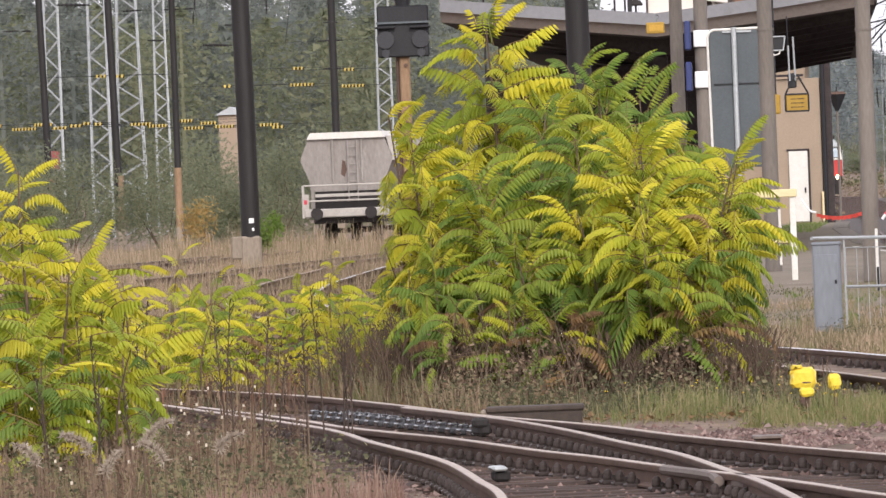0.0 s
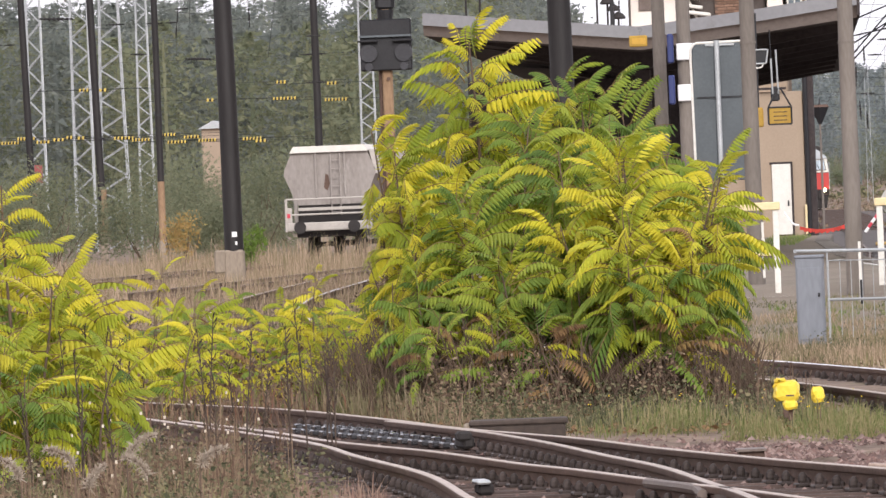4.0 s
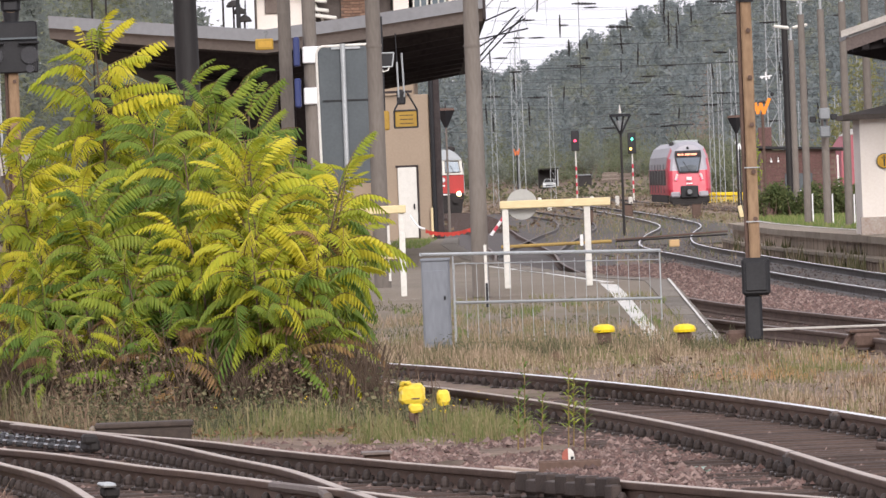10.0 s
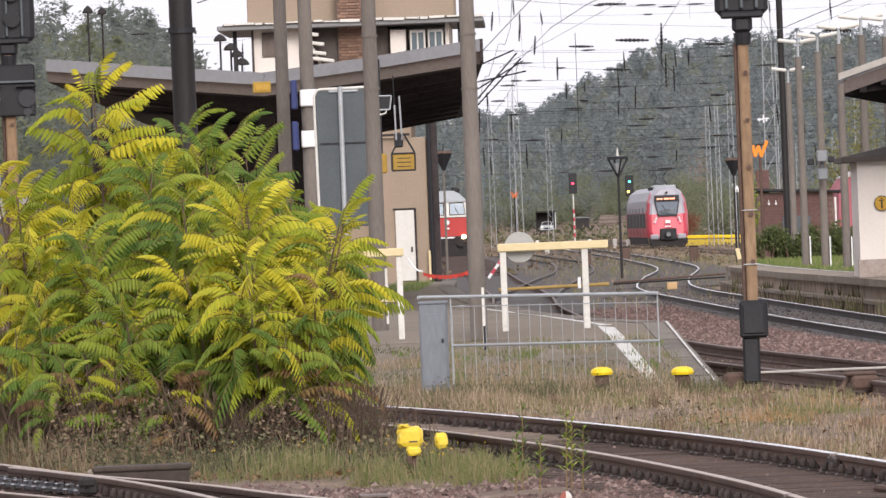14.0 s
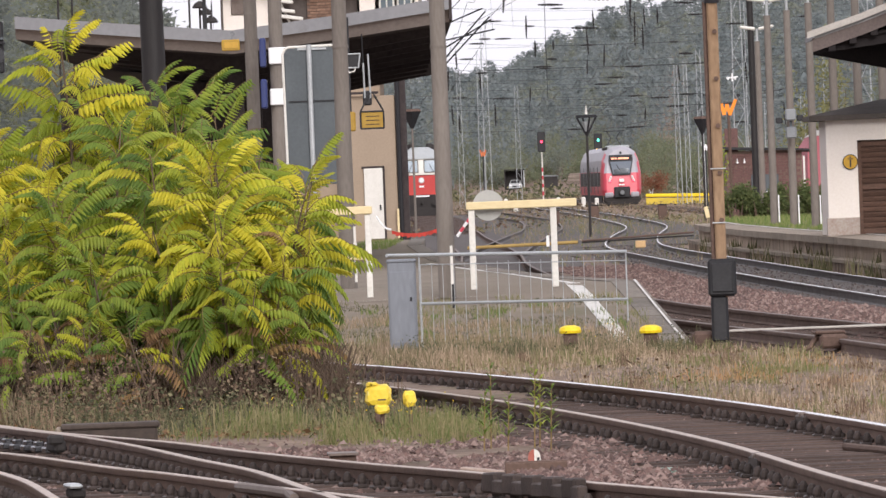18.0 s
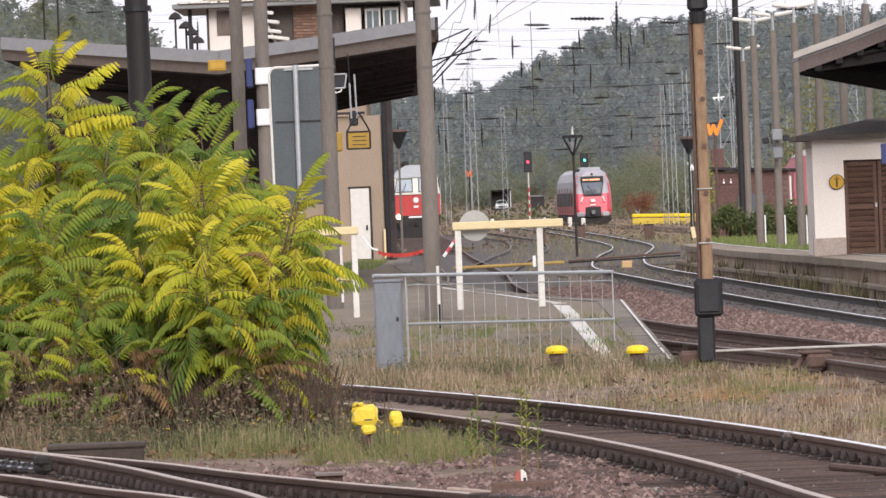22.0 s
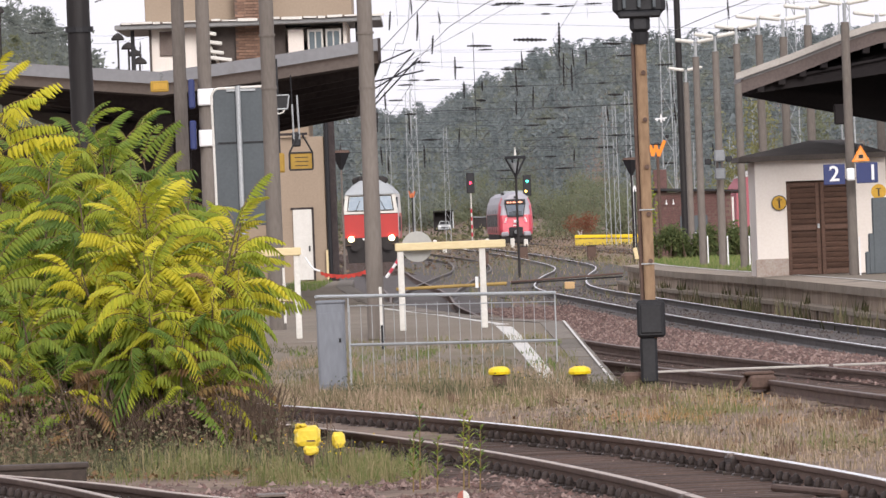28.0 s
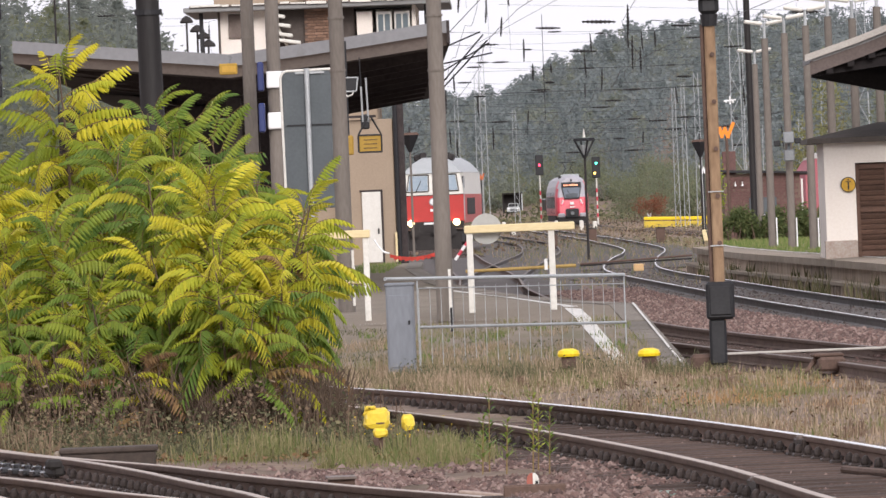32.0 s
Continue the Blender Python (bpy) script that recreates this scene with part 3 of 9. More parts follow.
for i in range(len(mid) - 1):
    if i * 0.25 < nxt:
        continue
    nxt += 0.6
    o, d = mid[i], mid[i + 1] - mid[i]
    ang = math.degrees(math.atan2(d.y, d.x)) - 90
    ob = piece("sleeper", TIEMESH, turnout, pose(o.x - 0.25, o.y, random.uniform(-0.008, 0.004), 0, 0, ang))
    ob.scale = (1.25, 1, 1)
for line, y0, y1 in ((RA, 58, 92), (RB, 60, 81), (RC, 60, 86), (RD, 58, 84)):
    run = 0.0
    for i in range(len(line) - 1):
        o, d = line[i], line[i + 1] - line[i]
        run += d.length
        if run < 0.6 or not y0 < o.y < y1:
            continue
        run -= 0.6
        ang = math.degrees(math.atan2(d.y, d.x)) - 90
        q = Matrix.Translation(o) @ pose(0, 0, 0, 0, 0, ang)
        for sgn in (-1, 1):
            piece("fastener", CLIPMESH, turnout, q @ pose(sgn * 0.105, 0, 0, 0, 0, 0 if sgn > 0 else 180))
# greased slide plates and lock beside the tongue rail
PLATE = Geo().box((0, 0, -0.118), (0.42, 0.2, 0.05), ch=0.01).box((-0.16, 0, -0.08), (0.06, 0.16, 0.05), ch=0.01).box((0.12, 0.0, -0.085), (0.1, 0.12, 0.02), ch=0.006).mesh("slide_plate", GREASE)
for k in range(17):
    u = k / 16
    piece("slide_plate", PLATE, turnout, pose(-5.4 + 1.75 * u, 89.2 - 7.6 * u, 0, 0, 0, 13))
part("point_lock", Geo().box((-3.72, 80.9, -0.07), (0.09, 0.4, 0.1), rz=13, ch=0.02).box((-3.72, 80.75, -0.02), (0.12, 0.14, 0.08), rz=13, ch=0.02), UNDER, turnout, "black greased point lock")
part("frog", Geo().box((-1.18, 63.2, -0.05), (0.1, 1.5, 0.09), rz=12, ch=0.02), DULLSTEEL, turnout, "worn steel crossing nose")
part("wing_rail", Geo().pipe([(-1.86, 66.0, -0.02), (-1.62, 64.9, -0.02), (-1.5, 64.5, -0.03), (-1.46, 64.1, -0.05)], 0.034, 8), DULLSTEEL, turnout, "bent wing rail at the crossing")

# insulated joint, fishplates and small fittings on the rails
ij = thing("insulated_joint", label="black ribbed insulated rail joint", category="rail joint")
for k in range(5):
    u = k / 4
    part("rib", Geo().box((-0.2 + 0.5 * u, 65.4 - 1.9 * u, -0.035), (0.1, 0.16, 0.13), rz=32, ch=0.012), CLIP, ij)
part("plate", Geo().box((0.05, 64.45, -0.06), (0.07, 2.4, 0.09), rz=14.7, ch=0.01), CLIP, ij)
fp = thing("fishplate", label="rusty fishplates bolted to the curved rails", category="rail joint")
for x, y in ((1.83 - 0.04, 79.6), (1.43 - 0.3, 68.6)):
    u = y - 70.3
    xc = 2.24 - 0.07 * u - 0.0014 * u * u + (0.7535 if y > 75 else -0.7535)
    part("plate", Geo().box((xc - 0.035, y, -0.07), (0.06, 0.5, 0.1), rz=6, ch=0.012), CLIP, fp)
    part("bond", Geo().box((xc - 0.03, y, -0.02), (0.08, 0.12, 0.05), rz=6, ch=0.015), DULLSTEEL, fp)
lu = thing("rail_lubricator", (-3.08, 69.2, -0.12), rz=8, label="pale metal box on a dark bracket in the turnout", category="lubricator")
part("box", Geo().box((0, 0, 0.06), (0.1, 0.4, 0.03), ch=0.012), GALV, lu, "pale metal lid")
part("bracket", Geo().box((0.02, 0, 0.01), (0.11, 0.3, 0.08), ch=0.02), UNDER, lu)
tb = thing("rusty_tie_rod", (2.55, 73.0, -0.16), rz=-80, label="rusty rod lying between the rails", category="rod")
part("rod", Geo().rod((-1.2, 0, 0.03), (1.2, 0, 0.03), 0.03, n=8), RUST, tb)

# ---- island platform ----
def t3x(y):
    return float(np.interp(y, [p[1] for p in T3], [p[0] for p in T3]))


KERB = mat("dark_weathered_kerb", (0.21, 0.185, 0.155), (0.13, 0.112, 0.095), 2.5, 0.9, 0, 0.4, 20, 0.2, c=(0.09, 0.085, 0.055), cover=0.42)
platform = thing("platform_island", label="low platform with worn asphalt, concrete kerb and white edge line", category="platform", kind="structure")
py = [131, 140, 153, 165, 180, 200, 225, 250]
right = [(t3x(y) - 1.62 if y > 131 else 1.55, y) for y in py]
left = [(-5.6 - (y - 131) * 0.06, y) for y in py]
g = Geo()
for i in range(len(py) - 1):
    a, b, c, d = left[i], right[i], right[i + 1], left[i + 1]
    n = len(g.v)
    g.add([(*a, 0.55), (b[0] - 0.35, b[1], 0.55), (c[0] - 0.35, c[1], 0.55), (*d, 0.55), (*a, -0.4), (b[0] - 0.35, b[1], -0.4), (c[0] - 0.35, c[1], -0.4), (*d, -0.4)],
          [(0, 1, 2, 3), (0, 3, 7, 4)])
    part("platform_surface", g, PAVE, platform)
    g = Geo()
g.add([(left[0][0], 131, 0.55), (1.2, 131, 0.55), (1.75, 123.2, -0.16), (left[0][0] + 0.4, 123.2, -0.2), (left[0][0], 131, -0.4), (left[0][0] + 0.4, 123.2, -0.4)], [(0, 3, 2, 1), (0, 4, 5, 3)])
part("ramp", g, PAVE, platform, "worn asphalt ramp with grass growing through")
kerb = [(2.1, 123.2, -0.16), (1.55, 131, 0.55)] + [(x, y, 0.55) for x, y in right[1:]]
for i in range(len(kerb) - 1):
    a, b = Vector(kerb[i]), Vector(kerb[i + 1])
    n = max(1, int((b - a).length / 1.0))
    for k in range(n if a.y < 190 else 1):
        m = n if a.y < 190 else 1
        p, q = a.lerp(b, k / m + 0.004), a.lerp(b, (k + 1) / m - 0.004)
        gg = Geo()
        dz = random.uniform(-0.006, 0.006)
        gg.add([(p.x - 0.35, p.y, p.z + 0.012 + dz), (p.x - 0.01, p.y, p.z + 0.012 + dz), (p.x, p.y, p.z - 0.01), (p.x, p.y, -0.5), (p.x - 0.35, p.y, -0.5),
                (q.x - 0.35, q.y, q.z + 0.012 + dz), (q.x - 0.01, q.y, q.z + 0.012 + dz), (q.x, q.y, q.z - 0.01), (q.x, q.y, -0.5), (q.x - 0.35, q.y, -0.5)],
               [(0, 1, 6, 5), (1, 2, 7, 6), (2, 3, 8, 7), (0, 5, 9, 4), (0, 4, 3, 2, 1), (5, 6, 7, 8, 9)])
        part("kerbstone", gg, KERB, platform)


def stripe(pts, w, parent, material, name="edge_line"):
    g = Geo()
    pts = [Vector(p) for p in pts]
    for a, b in zip(pts, pts[1:]):
        d = b - a
        s = Vector((d.y, -d.x, 0)).normalized() * w / 2
        z = Vector((0, 0, 0.004))
        g.add([tuple(a - s + z), tuple(a + s + z), tuple(b + s + z), tuple(b - s + z)], [(0, 1, 2, 3)])
    return part(name, g, material, parent)


WORNWHITE = mat("worn_white_line", (0.68, 0.67, 0.63), (0.5, 0.48, 0.45), 6, 0.8, 0, 0.1, 30, 0, c=(0.2, 0.19, 0.18), cover=0.42)
stripe([(1.28, 123.6, -0.12), (1.1, 126, 0.1), (0.85, 129.4, 0.41), (0.7, 131.1, 0.553)], 0.19, platform, WORNWHITE)
stripe([(0.7, 131.1, 0.553), (0.48, 135.5, 0.553), (-0.1, 147, 0.553), (-0.88, 160, 0.553), (-1.5, 172, 0.553)], 0.1, platform, WORNWHITE)
stripe([(1.98, 123.6, -0.1), (1.5, 130.9, 0.57)], 0.03, platform, WORNWHITE, "kerb_line")
stripe([(-4.6, 129.6, 0.44), (-0.15, 129.6, 0.44)], 0.05, platform, WORNWHITE, "cross_line")

# ---- side platform with its retaining wall ----
plat2 = thing("platform_side", label="side platform with stained concrete wall and grass on its edge", category="platform", kind="structure")
edge2 = [(9.1, 120), (8.0, 143), (7.15, 165), (6.75, 187.7), (6.08, 213.6), (5.41, 236), (4.95, 262), (4.9, 274)]
for i in range(len(edge2) - 1):
    (xa, ya), (xb, yb) = edge2[i], edge2[i + 1]
    n = 4
    for k in range(n):
        x0, y0 = xa + (xb - xa) * k / n, ya + (yb - ya) * k / n
        x1, y1 = xa + (xb - xa) * (k + 0.985) / n, ya + (yb - ya) * (k + 0.985) / n
        part("coping_slab", Geo().add([(x0 - 0.1, y0, 0.4), (x0 - 0.1, y0, 0.54), (x0 + 0.6, y0, 0.56), (x0 + 0.6, y0, 0.4), (x1 - 0.1, y1, 0.4), (x1 - 0.1, y1, 0.54), (x1 + 0.6, y1, 0.56), (x1 + 0.6, y1, 0.4)],
             [(0, 1, 5, 4), (1, 2, 6, 5), (2, 3, 7, 6), (0, 4, 7, 3), (0, 3, 2, 1), (4, 5, 6, 7)]), CONCRETE, plat2)
        for nm, dx, za, zb, m2 in (("wall_panel", 0.02, 0.14, 0.4, STREAKED), ("ledge", -0.3, 0.07, 0.14, CONCRETE), ("base_panel", -0.24, -0.4, 0.07, STREAKED)):
            part(nm, Geo().add([(x0 + dx, y0, za), (x0 + dx, y0, zb), (x0 + 0.3, y0, zb), (x0 + 0.3, y0, za), (x1 + dx, y1, za), (x1 + dx, y1, zb), (x1 + 0.3, y1, zb), (x1 + 0.3, y1, za)],
                 [(0, 1, 5, 4), (1, 2, 6, 5), (2, 3, 7, 6), (0, 3, 2, 1), (4, 5, 6, 7)]), m2, plat2)
        if y0 > 140:
            for j in range(6):
                u = (j + 0.5) / 6
                part("rib", Geo().box((x0 + (x1 - x0) * u - 0.245, y0 + (y1 - y0) * u, -0.16), (0.05, (y1 - y0) / 14, 0.44), ch=0.01), STREAKED, plat2)
g = Geo()
for (xa, ya), (xb, yb) in zip(edge2, edge2[1:]):
    g.add([(xa + 0.6, ya, 0.555), (xa + 12, ya, 0.555), (xb + 12, yb, 0.555), (xb + 0.6, yb, 0.555)], [(0, 1, 2, 3)])
part("platform_surface", g, PAVE, plat2)
stripe([(x + 0.75, y, 0.56) for x, y in edge2], 0.1, plat2, WORNWHITE)

# ---- island canopy: a shallow butterfly roof on steel posts ----
canopy = thing("platform_canopy", label="long butterfly canopy with grey fascia and dark underside", category="canopy", kind="structure")


def canopy_sec(y):
    u = (y - 165) / 71
    return u * -0.87


FASCIA = mat("grey_sheet_fascia", (0.235, 0.235, 0.245), (0.19, 0.19, 0.2), 1.2, 0.7, 0, 0.05, 12, 0.05, c=(0.15, 0.14, 0.14), cover=0.36)
EAVES = mat("taupe_eaves_boards", (0.31, 0.265, 0.24), (0.23, 0.195, 0.18), 1.0, 0.85, 0, 0.15, 14, 0.05, c=(0.16, 0.13, 0.12), cover=0.4)
for y0, y1 in ((165, 236),):
    o0, o1 = canopy_sec(y0), canopy_sec(y1)
    top = [(-8.0, 4.87), (-6.2, 4.68), (-4.5, 4.51), (-2.7, 4.7), (-0.95, 4.92)]
    bot = [(x, z - 0.2) for x, z in top]
    low = [(-8.0, 4.5), (-6.2, 4.31), (-4.5, 4.13), (-2.7, 4.31), (-0.95, 4.52)]
    g, gb = Geo(), Geo()
    for i in range(4):
        (a, za), (b, zb) = top[i], top[i + 1]
        g.add([(a + o0, y0, za), (b + o0, y0, zb), (b + o1, y1, zb), (a + o1, y1, za)], [(0, 1, 2, 3)])
        (a, za), (b, zb) = low[i], low[i + 1]
        gb.add([(a + o0, y0 + 0.28, za), (b + o0, y0 + 0.28, zb), (b + o1, y1, zb - 0.1), (a + o1, y1, za - 0.1)], [(3, 2, 1, 0)])
    part("roof", g, ROOFFELT, canopy)
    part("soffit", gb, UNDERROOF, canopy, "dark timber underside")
    n = Geo()
    pts = [(x, y0, z) for x, z in top] + [(x, y0, z) for x, z in reversed(bot)]
    n.add(pts + [(x, y + 0.1, z) for x, y, z in pts], [tuple(range(10)), tuple(reversed(range(10, 20)))] + [(i, (i + 1) % 10, 10 + (i + 1) % 10, 10 + i) for i in range(10)])
    part("fascia", n, FASCIA, canopy, "grey sheet fascia")
    n = Geo()
    for i in range(4):
        (a, za), (b, zb), (c, zc), (d, zd) = bot[i], bot[i + 1], low[i], low[i + 1]
        n.add([(a + o0, y0 + 0.1, za), (b + o0, y0 + 0.1, zb), (d + o0, y0 + 0.28, zd), (c + o0, y0 + 0.28, zc)], [(0, 1, 2, 3)])
    part("eaves_board", n, EAVES, canopy, "pale taupe boards under the fascia")
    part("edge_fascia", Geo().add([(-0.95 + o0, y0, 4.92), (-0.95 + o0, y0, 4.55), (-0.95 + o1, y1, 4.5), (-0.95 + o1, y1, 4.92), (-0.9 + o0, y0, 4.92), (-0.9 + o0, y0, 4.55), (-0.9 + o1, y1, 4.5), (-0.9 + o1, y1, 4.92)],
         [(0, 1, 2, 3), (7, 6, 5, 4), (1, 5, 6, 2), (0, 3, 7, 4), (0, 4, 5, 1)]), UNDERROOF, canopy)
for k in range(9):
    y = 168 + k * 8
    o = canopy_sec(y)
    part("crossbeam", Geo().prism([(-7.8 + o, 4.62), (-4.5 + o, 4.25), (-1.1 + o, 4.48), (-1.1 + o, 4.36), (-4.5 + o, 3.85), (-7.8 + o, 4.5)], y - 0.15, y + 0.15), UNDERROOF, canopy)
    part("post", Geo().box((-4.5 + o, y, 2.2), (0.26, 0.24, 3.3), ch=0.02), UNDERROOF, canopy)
# Added box; it stands for the shaded depth behind the canopy posts
part("shelter_wall", Geo().box((-6.5, 200, 2.2), (4.4, 6.0, 3.7), ch=0.02), UNDERROOF, canopy, "dark box added to fill the shaded space under the canopy")

# ---- signal box tower behind the canopy ----
tower = thing("signal_box_tower", (0, 260, 0), label="ochre plastered signal box with a brick panel and glazed upper floor", category="building")
TX0, TX1 = -7.33, -2.27
part("wall", Geo().box((TX0 + 1.9, 4, 2.6), (4.2, 7.6, 6.0), ch=0.03), PLASTER, tower)
part("wall", Geo().box((-3.6, -0.2, 2.0), (1.26, 1.0, 4.4), ch=0.02), PLASTER, tower, "ochre plastered side wing")
part("upper_wall", Geo().box((-6.52, 4, 6.2), (1.5, 7.9, 1.9)).box((-2.32, 4, 6.2), (0.1, 7.9, 1.9)).box((-3.6, 6, 6.2), (2.7, 4, 1.9)).box((-3.6, 2.0, 5.6), (2.6, 4, 0.9)), CREAMWALL, tower, "pale plaster of the upper floor")
pier = part("brick_pier", Geo().box((-4.76, 0.6, 6.6), (0.72, 1.0, 2.8)), MORTAR, tower, "brick pier")
bk = Geo().box((0, 0, 0), (0.225, 0.05, 0.062), ch=0.006).mesh("brick", PALEBRICK)
for r in range(36):
    for c2 in range(3):
        piece("brick", bk, pier, pose(-5.0 + c2 * 0.238 + (0.06 if r % 2 else 0), 0.09, 5.24 + r * 0.076, 0, 0, 0))
part("roof_slab", Geo().box((-4.78, 4, 7.16), (6.8, 9.4, 0.13), ch=0.02), ROOFFELT, tower, "flat projecting eaves with a light edge")
gutter = part("gutter", Geo().box((-4.78, -0.72, 7.24), (6.5, 0.1, 0.05), ch=0.015), DULLSTEEL, tower, "grey gutter edge with peeling white paint")
rg = random.Random(21)
gx = -8.0
while gx < -1.6:
    gw = rg.uniform(0.18, 0.6)
    part("paint_flake", Geo().box((gx + gw / 2, -0.775, 7.245 + rg.uniform(-0.012, 0.02)), (gw, 0.012, rg.uniform(0.035, 0.075)), ch=0.004, ry=rg.uniform(-1.5, 1.5)), WHITE, gutter)
    gx += gw + rg.uniform(0.0, 0.09)
part("attic_wall", Geo().box((-4.78, 4.5, 8.4), (5.3, 7.8, 2.3), ch=0.02), PLASTER, tower, "ochre plastered attic storey")
for x in (-3.08, -2.62):
    wdw = part("window", Geo().box((x, -0.02, 6.62), (0.4, 0.08, 0.66), ch=0.01), WHITE, tower, "white window frame")
    part("pane", Geo().box((x - 0.085, -0.07, 6.62), (0.13, 0.02, 0.52)).box((x + 0.085, -0.07, 6.62), (0.13, 0.02, 0.52)), GLASS, wdw)
# Solid plaster-coloured panel in the place of a pale glass pane
part("window_board", Geo().box((-3.58, 0.0, 6.62), (0.4, 0.1, 0.7), ch=0.01), CREAMWALL, tower, "pale window pane drawn as a solid panel")
part("corner_post", Geo().box((-7.75, 0.0, 6.6), (0.1, 0.1, 1.1), ch=0.01), BLACK, tower, "dark steel corner post")
part("corner_post", Geo().box((-2.0, 0.0, 6.5), (0.1, 0.1, 1.2), ch=0.01), BLACK, tower, "dark steel corner post")
DARKPANEL = mat("dark_taupe_panel", (0.12, 0.1, 0.09), (0.08, 0.066, 0.06), 1.5, 0.9, 0, 0.15, 15, 0.05)
# Recesses beside the pier: their shade is put into a dark taupe colour
part("recessed_panel", Geo().box((-5.44, 0.5, 6.2), (0.66, 0.6, 1.9)), DARKPANEL, tower, "recessed wall beside the brick pier, shade put into its dark colour")
part("recessed_panel", Geo().box((-4.12, 0.6, 6.4), (0.56, 0.6, 1.6)), DARKPANEL, tower, "recessed wall beside the brick pier, shade put into its dark colour")
part("corner_trim", Geo().box((-7.3, 0.02, 6.5), (0.06, 0.1, 1.3)), DARKPANEL, tower, "dark corner trim")
part("window", Geo().box((-6.75, 0.02, 6.72), (0.62, 0.08, 0.62), ch=0.01), DULLSTEEL, tower, "dull grey window pane")
stair = part("outside_stair", Geo().rod((-5.95, -0.3, 7.0), (-5.5, -0.3, 6.0), 0.04, n=6), WHITE, tower, "white outside stair")
for xr, z2, w2 in ((-5.6, 6.94, 0.4), (-5.46, 6.7, 0.46), (-5.42, 6.46, 0.5), (-5.22, 6.28, 0.62)):
    part("step", Geo().box((xr - w2 / 2, -0.35, z2), (w2, 0.5, 0.09), ch=0.02, ry=9), WHITE, stair)
td = part("door", Geo().box((-3.58, -0.75, 1.45), (0.48, 0.06, 1.8), ch=0.01), WHITE, tower, "white steel door")
part("door_frame", Geo().box((-3.58, -0.72, 2.38), (0.58, 0.06, 0.05)).box((-3.31, -0.72, 1.45), (0.05, 0.06, 1.86)), UNDERROOF, tower, "dark door frame")
part("door_handle", Geo().box((-3.42, -0.8, 1.35), (0.04, 0.05, 0.14), ch=0.01), BLACK, td, "black handle")
part("lintel", Geo().box((-3.75, -0.78, 4.28), (0.75, 0.3, 0.06)), UNDERROOF, tower, "dark sill over the door")
part("yellow_pole", Geo().rod((-2.98, -0.85, 0.55), (-2.98, -0.85, 1.3), 0.03, n=8), CREAM, tower, "short pale pole")
part("downpipe", Geo().rod((-2.9, -0.75, 0), (-2.9, -0.75, 5.0), 0.06, n=8), BLACK, tower, "black downpipe")
part("buttress", Geo().box((-2.79, -0.2, 2.3), (0.2, 1.0, 4.6), ch=0.02), UNDERROOF, tower, "dark corner post")

# ---- right-hand hut and canopy on the side platform ----
hut = thing("platform_hut", (0, 205, 0.55), label="cream plastered hut with brown louvred double door and felt roof", category="hut")
for c2, s2 in (((6.62, 0, 1.16), (0.62, 0.3, 2.32)), ((8.6, 0, 1.16), (0.7, 0.3, 2.32)), ((7.59, 0, 2.11), (1.318, 0.3, 0.42)), ((6.46, 2.1, 1.16), (0.3, 3.9, 2.32)), ((8.8, 2.1, 1.16), (0.3, 3.9, 2.32))):
    part("wall", Geo().box(c2, s2), CREAMWALL, hut)
part("base", Geo().box((6.6, -0.02, 0.17), (0.66, 0.32, 0.36), ch=0.01), mat("flaking_plinth", (0.4, 0.3, 0.25), (0.55, 0.5, 0.45), 4, 0.9, 0, 0.3, 25), hut, "flaking plinth")
part("roof", Geo().add([(5.98, -0.5, 2.32), (8.98, -0.5, 2.32), (8.98, 4.5, 2.32), (5.98, 4.5, 2.32), (5.98, -0.5, 2.42), (8.98, -0.5, 2.42), (8.98, 4.5, 2.42), (5.98, 4.5, 2.42), (7.5, 1.6, 2.72), (8.2, 2.6, 2.72)],
     [(3, 2, 1, 0), (0, 1, 5, 4), (1, 2, 6, 5), (2, 3, 7, 6), (3, 0, 4, 7), (4, 5, 8), (5, 6, 9, 8), (6, 7, 9), (7, 4, 8, 9)]), mat("dark_roof_felt", (0.13, 0.11, 0.1), (0.09, 0.08, 0.07), 2, 0.9, 0, 0.2, 20), hut)
part("wall", Geo().box((7.63, 4.2, 1.16), (2.64, 0.28, 2.32)), CREAMWALL, hut)
door = part("double_door", Geo().box((7.59, 0.02, 0.945), (1.318, 0.06, 1.91)), OLDWOOD, hut, "weathered brown double door")
for sx in (-1, 1):
    x = 7.6 + sx * 0.34
    part("door_frame", Geo().box((x - 0.29, -0.04, 0.93), (0.08, 0.05, 1.86), ch=0.008).box((x + 0.29, -0.04, 0.93), (0.08, 0.05, 1.86), ch=0.008).box((x, -0.04, 1.82), (0.5, 0.05, 0.09), ch=0.008).box((x, -0.04, 0.95), (0.5, 0.05, 0.1), ch=0.008).box((x, -0.04, 0.06), (0.5, 0.05, 0.1), ch=0.008), OLDWOOD, door)
    for k in range(7):
        for z in (0.14, 1.03):
            part("slat", Geo().box((x, -0.035, z + 0.05 + k * 0.105), (0.5, 0.05, 0.085), ch=0.006, rx=25), OLDWOOD, door)
part("door_handle", Geo().box((7.56, -0.08, 0.98), (0.05, 0.06, 0.09), ch=0.01), GALV, door, "steel handle")
sg = part("warning_disc", Geo().disc((6.78, -0.19, 1.47), 0.155, 0.02, 28), BLACK, hut, "round yellow sign with a black figure")
part("disc_face", Geo().disc((6.78, -0.203, 1.47), 0.138, 0.012, 28), OCHRE, sg)
part("symbol", Geo().box((6.78, -0.212, 1.44), (0.03, 0.012, 0.15)).box((6.78, -0.212, 1.53), (0.11, 0.012, 0.018)).disc((6.78, -0.212, 1.565), 0.016, 0.012, 10), BLACK, sg)

